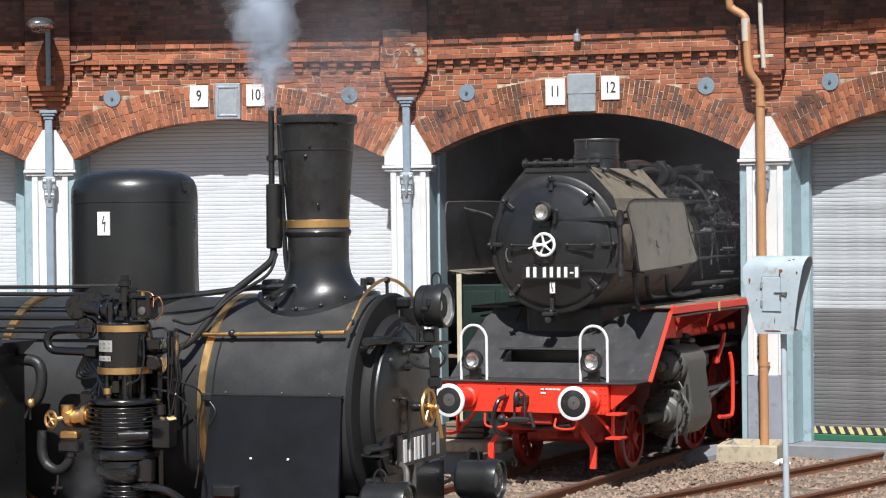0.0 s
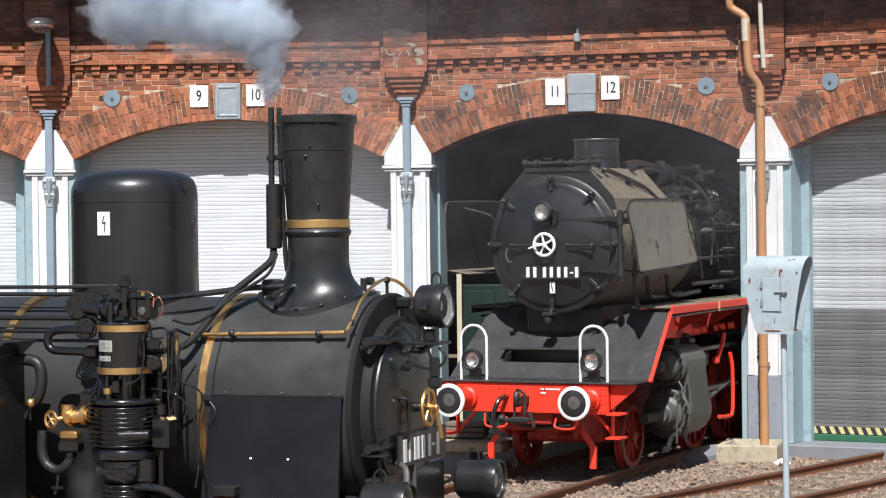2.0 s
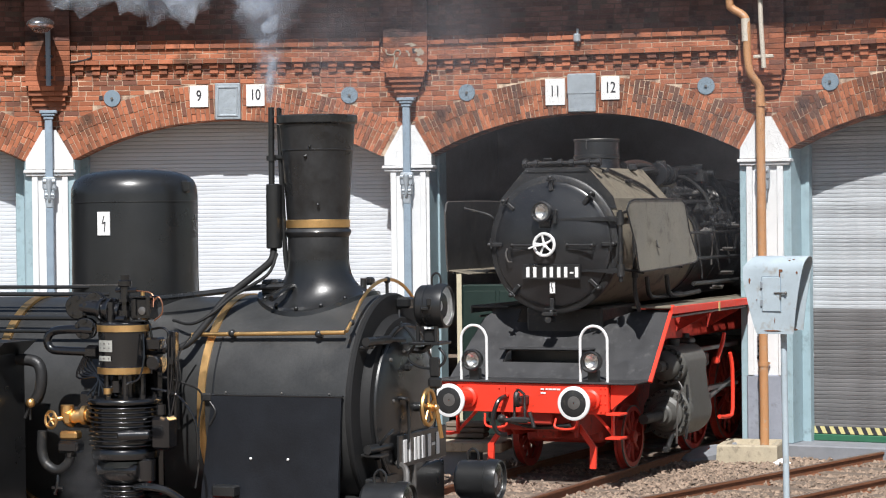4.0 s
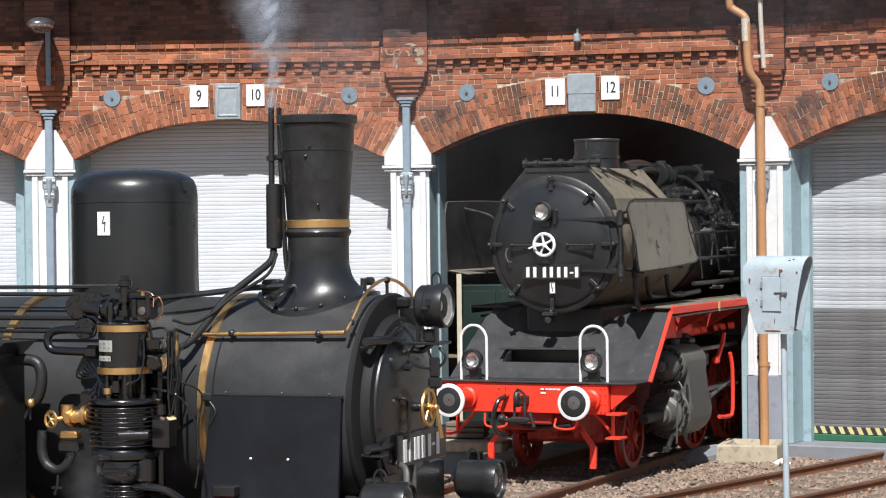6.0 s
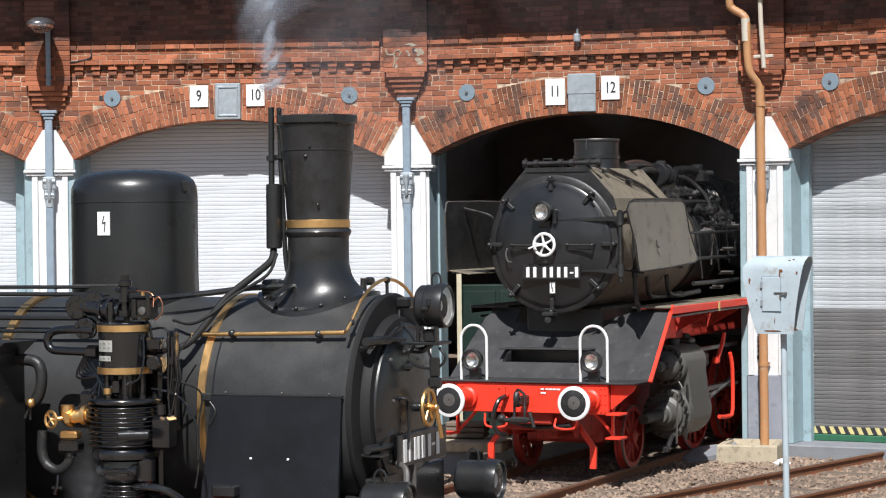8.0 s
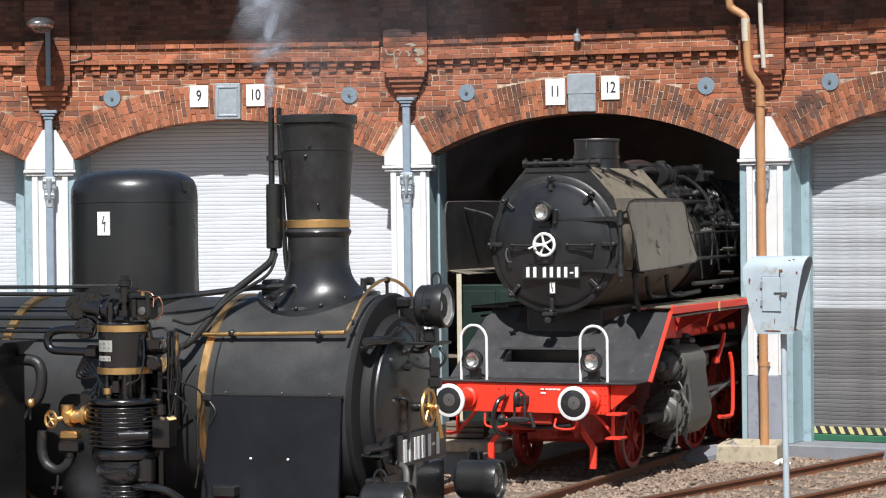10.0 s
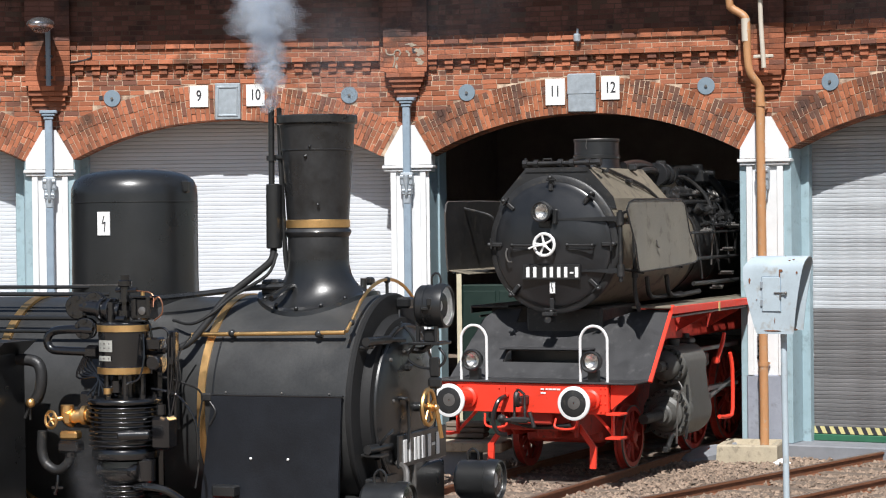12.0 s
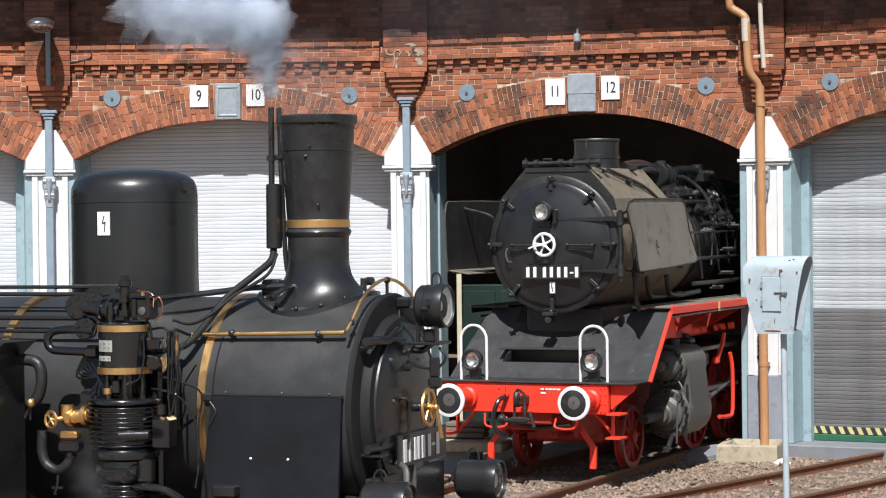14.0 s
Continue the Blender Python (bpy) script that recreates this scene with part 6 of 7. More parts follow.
    for k in range(3):
        part("copper_line", Geo().tube([(x + 0.05, y, 3.0), (x + 0.2, y - 0.02, 2.98), (x + 0.22, y - 0.04, 2.9)], 0.004, 6) if k == 0 else
             (Geo().tube([(x + 0.22, y - 0.03, 2.94), (x + 0.25, y - 0.03, 2.96), (x + 0.275, y - 0.03, 2.92), (x + 0.27, y - 0.03, 2.86), (x + 0.22, y - 0.03, 2.82)], 0.005, 6) if k == 1 else
              Geo().tube([(x - 0.03, y, 3.03), (x - 0.1, y, 3.03), (x - 0.35, y, 3.03)], 0.003, 6)), COPPER if k < 2 else STEEL, c)
    rnd = random.Random(3)
    for k in range(6):
        z0 = 2.58 - 0.02 * k
        part("thin_pipe", Geo().tube([(x - 0.17 - 0.01 * k, y - 0.04, 2.66), (x - 0.2 - 0.02 * k, y - 0.05, z0), (x - 0.12 - 0.03 * rnd.random(), y - 0.08, 2.48), (x - 0.2 + 0.04 * k, y - 0.1, 2.37)], 0.007, 6), GLOSS, c)
    part("drain_line", Geo().tube([(x + 0.16, y - 0.06, 2.74), (x + 0.175, y - 0.08, 2.6), (x + 0.15, y - 0.1, 2.48), (x + 0.08, y - 0.12, 2.45)], 0.006, 6), GLOSS, c)
    for pts in (((0.15, 2.76), (0.24, 2.775), (0.285, 2.75), (0.29, 2.70), (0.28, 2.45), (0.29, 2.2)), ((0.31, 2.72), (0.305, 2.5), (0.29, 2.38)), ((0.35, 2.58), (0.34, 2.45), (0.31, 2.3), (0.28, 2.2)), ((0.17, 2.41), (0.3, 2.39), (0.42, 2.33), (0.49, 2.2), (0.5, 2.0)), ((0.13, 2.84), (0.17, 2.76), (0.175, 2.6), (0.17, 2.5))):
        part("thin_pipe", Geo().tube([(x + u, y + 0.02 - 0.05 * (u > 0.4), z) for u, z in pts], 0.0075, 8), GLOSS, c)
    pieces("pipe_union", Geo().cyl((x + 0.31, y, 2.56), (x + 0.31, y, 2.6), 0.016, seg=6).cyl((x + 0.285, y + 0.02, 2.68), (x + 0.285, y + 0.02, 2.71), 0.016, seg=6).box((x + 0.21, y, 2.68), (0.09, 0.1, 0.08), 0.012).cyl((x + 0.23, y - 0.04, 2.57), (x + 0.23, y - 0.08, 2.57), 0.045, seg=12, bev=0.006), GLOSS, c)
    pieces("bracket", Geo().box((x + 0.22, y + 0.2, 2.45), (0.06, 0.06, 0.6), 0.01).box((x, y + 0.2, 2.2), (0.3, 0.06, 0.9), 0.02), GLOSS, c)
    part("lower_pipe", Geo().tube([(x + 0.12, y - 0.1, 1.83), (x + 0.2, y - 0.12, 1.84), (x + 0.32, y - 0.1, 1.82), (x + 0.42, y - 0.05, 1.74), (x + 0.5, y, 1.64)], 0.024, 10), GLOSS, c)
    # brass stop valve
    v = part("stop_valve", Geo().cyl((-1.72, -1.02, 2.235), (-1.56, -1.0, 2.25), 0.04, seg=16, bev=0.006).cyl((-1.69, -1.02, 2.235), (-1.66, -1.02, 2.235), 0.058, seg=6).cyl((-1.6, -1.0, 2.25), (-1.57, -1.0, 2.25), 0.06, seg=16)
             .cyl((-1.7, -1.02, 2.235), (-1.7, -1.02, 2.31), 0.04, seg=12).box((-1.68, -1.02, 2.13), (0.12, 0.08, 0.05), 0.012), BRASS, tank, "brass stop valve with a handwheel")
    g = Geo().ring((-1.78, -1.08, 2.225), (-0.35, -0.95, 0.05), 0.05, 0.009, 28)
    q = Vector((0.95, -0.35, 0)).normalized()
    for k in range(4):
        a = radians(45 + 90 * k)
        g.cyl((-1.78, -1.08, 2.225), Vector((-1.78, -1.08, 2.225)) + (q * math.cos(a) + Vector((0, 0, 1)) * math.sin(a)) * 0.05, 0.006, seg=6)
    g.cyl((-1.78, -1.08, 2.225), (-1.7, -1.03, 2.235), 0.014)
    part("valve_wheel", g, BRASS, v)
    part("valve_block", Geo().box((-1.68, -1.02, 2.06), (0.14, 0.1, 0.07), 0.015).cyl((-1.68, -1.02, 2.0), (-1.68, -1.02, 2.06), 0.035), GLOSS, v)
    part("drain_bend", Geo().tube([(-1.68, -1.02, 2.02), (-1.70, -1.02, 1.96), (-1.77, -1.02, 1.915), (-1.85, -1.02, 1.95), (-1.88, -1.02, 2.03), (-1.875, -1.02, 2.15)], 0.03, 12), SOOT, v, "grey drain bend")
    part("drain_tap", Geo().tube([(-1.77, -1.02, 1.9), (-1.77, -1.03, 1.83), (-1.79, -1.03, 1.77)], 0.012, 8).box((-1.77, -1.03, 1.81), (0.08, 0.02, 0.02), 0.004), GLOSS, v)
    part("hose_pipe", Geo().tube([(-2.2, -1.05, 2.58), (-2.05, -1.05, 2.585), (-1.91, -1.05, 2.575), (-1.865, -1.05, 2.53), (-1.86, -1.05, 2.45), (-1.88, -1.05, 2.37), (-1.91, -1.05, 2.33)], 0.036, 12), SOOT, tank, "lagged grey steam pipe")
    part("brass_nut", Geo().ball((-1.915, -1.085, 2.325), 0.03, 12), BRASS, tank)
    pieces("hose_tail", Geo().tube([(-1.93, -1.06, 2.31), (-1.97, -1.06, 2.23)], 0.012, 8).tube([(-1.93, -1.06, 2.31), (-1.935, -1.06, 2.22)], 0.008, 8), SOOT, tank)


def tank_body():
    t = part("side_tank", Geo().prism([(-2.02, 1.15), (-2.02, 2.62), (-1.93, 2.70), (-4.6, 2.70), (-4.6, 1.15)], (-1.35, -0.98), lambda u, v, w: (u, w, v)), BLACK, tank, "black side tank")
    part("tank_edge", Geo().box((-2.02, -1.33, 1.9), (0.02, 0.03, 1.5), 0.005).box((-2.1, -1.37, 2.07), (0.12, 0.03, 0.04), 0.01), BLACK, t)
    part("side_tank", Geo().prism([(-2.02, 1.15), (-2.02, 2.66), (-4.6, 2.70), (-4.6, 1.15)], (0.98, 1.35), lambda u, v, w: (u, w, v)), BLACK, tank)
    part("pipe_stub", Geo().box((-2.12, -1.40, 2.09), (0.22, 0.03, 0.05), 0.01), SOOT, tank)
    part("footplate", Geo().box((-2.3, 0, 1.2), (5.2, 2.7, 0.05), 0.005), BLACK, tank)
    for s in (-1, 1):
        part("frame_plate", Geo().box((-2.2, s * 0.55, 0.85), (5.2, 0.05, 0.6)), BLACK, tank)
        for x in (-1.0, -3.0):
            part("wheel", Geo().lathe([(0.1, -0.08), (0.5, -0.04), (0.62, -0.05), (0.675, -0.04), (0.675, 0.05), (0.7, 0.06), (0.7, 0.075), (0.6, 0.08)], (x, s * 0.76, 0.69), (0, -s, 0), 40), RED_DIRTY, tank)
    pieces("cab_panel", Geo().box((-4.65, 0, 2.6), (0.08, 2.7, 2.9), 0.01).box((-5.5, -1.33, 2.0), (1.7, 0.05, 1.7)).box((-5.5, 1.33, 2.0), (1.7, 0.05, 1.7)).box((-5.5, 0, 3.95), (1.9, 2.8, 0.07)), BLACK, tank)


tank_boiler()
tank_mountings()
compressor()
tank_body()
# ---- fittings on the shed front and in the yard ----
M1, M2, M3 = bay_pose(1)[0], bay_pose(2)[0], bay_pose(3)[0]
plate_sign(M1, 2.34, 5.347, 0.285, 0.335, "9")
plate_sign(M1, 3.215, 5.352, 0.285, 0.335, "10")
plate_sign(M2, 2.40, 5.308, 0.30, 0.40, "11")
plate_sign(M2, 3.25, 5.345, 0.28, 0.35, "12")
wall_box(M1, 2.787, 5.265, 0.40, 0.56, True)
wall_box(M2, 2.815, 5.285, 0.43, 0.58, False)


def wall_lamp():
    """A street lamp on a short pole fixed to the pier; its long head points out over the yard."""
    t = thing("wall_lamp", M1 @ pose(0.05, -0.25, 5.36), "grey pole lamp with a long shiny metal head", "lamp")
    part("stem", Geo().tube([(0.0, 0.0, 0.17), (0.0, 0.0, 0.94), (0.0, -0.03, 1.02), (0.0, -0.12, 1.06)], 0.04, 12, 3), SLATE, t, "blue-grey pole")
    part("clamp", Geo().box((0, 0.06, 0.3), (0.12, 0.14, 0.05), 0.01).box((0, 0.06, 0.62), (0.12, 0.14, 0.05), 0.01), POST, t)
    # teardrop head: sections along its length with half width and height
    secs = ((-0.02, 0.05, 0.04), (-0.1, 0.08, 0.06), (-0.22, 0.14, 0.085), (-0.35, 0.195, 0.11), (-0.48, 0.213, 0.12), (-0.6, 0.2, 0.115), (-0.72, 0.155, 0.09), (-0.8, 0.09, 0.05), (-0.83, 0.02, 0.015))
    pts, faces, n = [], [], 24
    for y, w, h in secs:
        for k in range(n):
            a = 6.283185 * k / n
            pts.append((w * math.cos(a), y, 1.06 + h * math.sin(a) * (1.0 if math.sin(a) > 0 else 0.55)))
    for j in range(len(secs) - 1):
        faces += [(j * n + k, j * n + (k + 1) % n, (j + 1) * n + (k + 1) % n, (j + 1) * n + k) for k in range(n)]
    faces += [tuple(range(n)), tuple(range((len(secs) - 1) * n, len(secs) * n))]
    part("shade", Geo().add(pts, faces), CHROME, t, "shiny bare metal head", angle=60)
    part("bowl", Geo().lathe([(0.16, 0.0), (0.13, -0.05), (0.06, -0.08), (0.01, -0.085)], (0, -0.5, 1.02), (0, 0, 1), 28, close=False), GLASS, t, "clear glass bowl").visible_shadow = False
    part("cable", Geo().tube([(0.04, 0.1, 0.62), (0.2, 0.14, 0.56), (0.36, 0.14, 0.54), (0.62, 0.16, 0.6), (0.63, 0.16, 0.72)], 0.012, 6), INK, t)


wall_lamp()


def ochre_pipe():
    t = thing("ochre_downpipe", M3 @ pose(0, 0, 0), "ochre painted rain pipe running down the pier", "pipe")
    part("pipe", Geo().tube([(-0.36, -0.45, 7.2), (-0.36, -0.45, 6.55), (-0.33, -0.43, 6.44), (-0.17, -0.40, 6.33), (-0.12, -0.40, 6.2), (-0.11, -0.40, 5.75), (-0.08, -0.38, 5.5), (0.0, -0.3, 5.35), (0.03, -0.27, 5.25)], 0.058, 14, 4)
         .cyl((0.03, -0.27, 5.3), (0.05, -0.27, 0.02), 0.066, seg=16), OCHRE, t)
    g = Geo()
    for z in (1.2, 2.75, 5.0):
        g.cyl((0.045, -0.27, z), (0.045, -0.27, z + 0.06), 0.075, seg=16).box((0.045, -0.15, z + 0.03), (0.05, 0.2, 0.03))
    part("pipe_clip", g, OCHRE, t)
    part("top_wrap", Geo().cyl((-0.135, -0.40, 6.28), (-0.125, -0.40, 5.95), 0.066, seg=14), PALEPIPE, t, "pale wrapping on the pipe")
    t = thing("vent_pipe", M3 @ pose(0, 0, 0), "short pale pipe on the brick pier head", "pipe")
    part("pipe", Geo().tube([(0.1, -0.42, 6.6), (0.11, -0.42, 6.2), (0.15, -0.42, 5.55)], 0.035, 12, 1), PALEPIPE, t)
    part("clip", Geo().box((0.13, -0.38, 5.72), (0.3, 0.06, 0.05), 0.01), PALEPIPE, t)
    # green-dark little box with marks on the pier
    t = thing("socket_plate", M3 @ pose(-0.1, -0.055, 1.45), "narrow grey plate with dark holes", "plate")
    part("plate", Geo().box((0, 0, 0), (0.07, 0.012, 0.36), 0.004), GALV, t)
    part("hole", Geo().cyl((0, -0.008, 0.1), (0, 0.0, 0.1), 0.02).cyl((0, -0.008, 0.03), (0, 0.0, 0.03), 0.02).cyl((0, -0.008, -0.04), (0, 0, -0.04), 0.02).box((0, -0.008, -0.13), (0.06, 0.01, 0.05)), INK, t)


ochre_pipe()


def yard_phone():
    """A hooded box on a post, in front of the pier."""
    t = thing("telephone_hood", pose(3.57, 24.0, -0.15, 0, 0, -29), "weathered pale blue steel hood on a post, rust at its top", "hood")
    part("post", Geo().cyl((0.06, 0, 0), (0.04, 0, 2.34), 0.034, seg=16), BOXPAINT, t, "pale blue post")
    bend, low, top = 0.15, 2.30, 3.125

    def edges(z):
        """The sheet's two ends at a height: it narrows downwards."""
        u = max(0.0, (z - low) / (top - low))
        return -0.205 - 0.15 * min(1.0, u * 1.45) ** 0.8 + 0.10 * max(0.0, u - 0.86) / 0.14, 0.205 + 0.09 * u + 0.05 * u ** 3
    line = [(-bend, low + (top - bend - low) * k / 10) for k in range(11)]
    line += [(-bend * math.cos(radians(a)), top - bend + bend * math.sin(radians(a))) for a in range(12, 180, 12)]
    line += [(bend, top - bend - (top - bend - low - 0.03) * k / 10) for k in range(11)]
    rows, n = 9, len(line)
    pts, faces = [], []
    for off in (0.0, 0.010):
        for y, z in line:
            q = (y / bend) if z > top - bend else (1 if y > 0 else -1)
            lo, hi = edges(z)
            for k in range(rows):
                x = lo + (hi - lo) * k / (rows - 1)
                dent = 0.006 * noise.noise((x * 5, z * 5, y))
                pts.append((x, y - off * q + dent, z - (off if z > top - bend else 0) * (1 - abs(q))))
    for o in (0, n * rows):
        faces += [(o + j * rows + k, o + j * rows + k + 1, o + (j + 1) * rows + k + 1, o + (j + 1) * rows + k) for j in range(n - 1) for k in range(rows - 1)]
    for k in (0, rows - 1):
        faces += [(j * rows + k, (j + 1) * rows + k, n * rows + (j + 1) * rows + k, n * rows + j * rows + k) for j in range(n - 1)]
    part("bent_sheet", Geo().add(pts, faces), BOXPAINT, t, "pale blue sheet bent over the top", angle=40)
    end = [(y * 0.93, z - 0.005) for y, z in line]
    g = Geo()
    g.add([(edges(z)[0] + 0.012, y, z) for y, z in end] + [(edges(z)[0] + 0.022, y, z) for y, z in end],
          [tuple(range(n)), tuple(range(2 * n - 1, n - 1, -1))] + [(j, j + 1, n + j + 1, n + j) for j in range(n - 1)])
    part("end_sheet", g, BOXPAINT, t)
    part("bottom_plate", Geo().box((-0.02, 0, 2.335), (0.34, 0.27, 0.016), 0.004), RUST, t, "rusted bottom plate")
    part("apparatus", Geo().box((-0.1, -0.01, 2.68), (0.26, 0.2, 0.45), 0.02), SLATE, t)
    door = part("flap", Geo().box((-0.035, -0.158, 2.72), (0.2, 0.012, 0.36), 0.004), BOXPAINT, t)
    part("flap_seam", Geo().box((-0.035, -0.1535, 2.905), (0.212, 0.006, 0.008)).box((-0.035, -0.1535, 2.535), (0.212, 0.006, 0.008)).box((-0.139, -0.1535, 2.72), (0.008, 0.006, 0.37)).box((0.069, -0.1535, 2.72), (0.008, 0.006, 0.37)), SLATE, door)
    for z in (2.82, 2.63):
        part("hinge", Geo().box((-0.14, -0.164, z), (0.03, 0.016, 0.07), 0.004), GALV, door)
    part("latch", Geo().cyl((0.0, -0.168, 2.735), (0.13, -0.172, 2.735), 0.009, seg=8).ball((0.13, -0.17, 2.735), 0.018, 8).box((0.07, -0.167, 2.70), (0.02, 0.012, 0.07), 0.003), STEEL, door)
    rnd = random.Random(8)
    for u, v, w, h in ((0.075, 2.97, 0.045, 0.03), (0.06, 2.93, 0.016, 0.08), (-0.28, 2.86, 0.02, 0.05), (0.25, 2.95, 0.018, 0.03), (-0.03, 2.335, 0.16, 0.012), (0.0, 2.44, 0.008, 0.05), (-0.2, 2.66, 0.012, 0.012), (-0.13, 2.84, 0.008, 0.03), (-0.13, 2.62, 0.008, 0.03)):
        z0 = min(v, 2.97)
        pts = [(u + w * 0.5 * math.cos(a) * (1 + 0.8 * noise.noise((u * 9, a, 1.0))), z0 + h * 0.5 * math.sin(a) * (1 + 0.8 * noise.noise((v * 9, a, 2.0)))) for a in [k * 0.349 for k in range(18)]]
        part("rust_patch", Geo().prism(pts, (-0.1575, -0.149), lambda u, v, w: (u, w, v)), RUST, t, "rust patch")
    for k in range(3):
        x, a = rnd.uniform(0.05, 0.2), radians(rnd.uniform(40, 80))
        part("rust_patch", Geo().ball((x, -bend * math.cos(a), top - bend + bend * math.sin(a)), rnd.uniform(0.01, 0.018), 9, 0.4), RUST, t, "rust patch")


yard_phone()


def yard_clutter():
    t = thing("concrete_trough", pose(4.45, 32.75, -0.2, 0, 0, -16), "weathered ochre concrete drain trough at the pier's foot", "trough")
    rim = [(-0.43, -0.52), (0.43, -0.52), (0.43, 0.45), (-0.43, 0.45)]
    inner = [(-0.32, -0.4), (0.33, -0.4), (0.33, 0.34), (-0.32, 0.34)]
    pts = [(x * 1.03, y * 1.03, 0.0) for x, y in rim] + [(x, y, 0.30) for x, y in rim] + [(x * 0.97, y * 0.97, 0.325) for x, y in rim] + [(x, y, 0.322) for x, y in inner] + [(x * 0.92, y * 0.92, 0.2) for x, y in inner]
    part("trough_wall", Geo().add(pts, [(4 * j + k, 4 * j + (k + 1) % 4, 4 * j + 4 + (k + 1) % 4, 4 * j + 4 + k) for j in range(4) for k in range(4)] + [(16, 17, 18, 19)]), CONCRETE, t, angle=20)
    for x, y, r in ((-0.43, -0.1, 0.06), (-0.46, 0.1, 0.05), (0.1, 0.1, 0.07)):
        part("rubble", Geo().box((x, y, 0.2 if x > 0 else 0.06), (r * 2, r * 1.6, r), 0.012, Matrix.Rotation(r * 30, 3, "Z")), CONCRETE, t)
    t = thing("broken_slab", pose(3.85, 32.8, -0.16, 6, -10, 20), "broken grey paving slab lying on the ground", "slab")
    part("slab", Geo().prism([(-0.5, -0.2), (0.35, -0.3), (0.5, 0.1), (0.1, 0.3), (-0.4, 0.25)], (0.05, 0.16), lambda u, v, w: (u, v, w)), GREY_STONE, t, angle=0)
    t = thing("loading_slab", pose(0.2, 31.6, -0.15, 0, 0, -16), "grey concrete slab on blocks beside the track", "slab")
    part("deck", Geo().box((0, 0, 0.42), (1.5, 1.1, 0.14), 0.02), CONCRETE, t)
    part("support", Geo().box((-0.2, 0, 0.17), (0.9, 0.7, 0.36), 0.02), GREY_STONE, t)
    t = thing("stacked_timber", pose(0.28, 31.55, 0.345, 0, 0, -16), "grey weathered boards stacked on a slab", "timber")
    for k in range(3):
        part("board", Geo().box((0.02 * k, 0, 0.05 + 0.075 * k), (0.62 - 0.03 * k, 0.3, 0.065), 0.012), SLEEPER, t)
    t = thing("cream_post", pose(0.235, 33.9, -0.15), "slim cream painted post inside the doorway", "post")
    part("post", Geo().box((0, 0, 1.55), (0.075, 0.05, 3.1), 0.006), CREAM, t)
    t = thing("green_cabinet", pose(0.95, 36.5, -0.15, 0, 0, -16), "dark green steel cabinet inside the shed", "cabinet")
    part("body", Geo().box((0, 0, 1.25), (1.2, 0.6, 2.5), 0.02), CABINET, t)
    part("door", Geo().box((-0.3, -0.305, 1.25), (0.54, 0.02, 2.3), 0.008).box((0.3, -0.305, 1.25), (0.54, 0.02, 2.3), 0.008), CABINET, t)
    for x, y, r in ((4.75, 32.0, 0.07), (4.85, 31.9, 0.04), (4.68, 31.9, 0.045)):
        s = thing("white_stone", pose(x, y, -0.13), "pale limestone lump on the gravel", "stone")
        g = Geo().ball((0, 0, r * 0.5), r, 9, 0.7)
        g.v = [(a + 0.3 * r * noise.noise((a * 30, b * 30, c * 30)), b, c + 0.3 * r * noise.noise((b * 30, c * 30, a * 30))) for a, b, c in g.v]
        part("lump", g, ENAMEL, s, angle=0)
    t = thing("floodlight", M2 @ pose(2.78, -0.12, 6.0), "small weathered floodlight on the cornice", "lamp")
    part("body", Geo().box((0, -0.03, 0.1), (0.1, 0.12, 0.13), 0.02).cyl((0, 0, 0.17), (0, 0, 0.24), 0.02), GALV, t)
    part("stalk", Geo().cyl((0, 0.02, -0.02), (0, 0.02, 0.1), 0.02), STEEL, t)


yard_clutter()
# ---- steam and smoke, in rigid drifting clots ----
def vapour(name, colour, alpha, through_light):
    m = bpy.data.materials.new(name)
    m.use_nodes = True
    n, ln = m.node_tree.nodes, m.node_tree.links
    n.clear()
    out, mix, tr, di, tl, both = (n.new(k) for k in ("ShaderNodeOutputMaterial", "ShaderNodeMixShader", "ShaderNodeBsdfTransparent", "ShaderNodeBsdfDiffuse", "ShaderNodeBsdfTranslucent", "ShaderNodeMixShader"))
    di.inputs[0].default_value = tl.inputs[0].default_value = (*colour, 1)
    both.inputs[0].default_value = through_light
    ln.new(di.outputs[0], both.inputs[1])
    ln.new(tl.outputs[0], both.inputs[2])
    mix.inputs[0].default_value = alpha
    ln.new(tr.outputs[0], mix.inputs[1])
    ln.new(both.outputs[0], mix.inputs[2])
    ln.new(mix.outputs[0], out.inputs[0])
    return m


STEAM = vapour("steam", (0.82, 0.88, 0.95), 0.055, 0.62)
MIST = vapour("rising_steam", (0.82, 0.88, 0.95), 0.085, 0.62)
DENSE = vapour("jet_steam", (0.82, 0.88, 0.95), 0.14, 0.62)
FAINT = vapour("faint_steam", (0.74, 0.79, 0.87), 0.019, 0.5)
LEAK = vapour("leaking_steam", (0.7, 0.71, 0.75), 0.005, 0.5)
SMOKE = vapour("thin_smoke", (0.36, 0.355, 0.38), 0.008, 0.5)
BANK = vapour("smoke_bank", (0.42, 0.43, 0.47), 0.0035, 0.5)


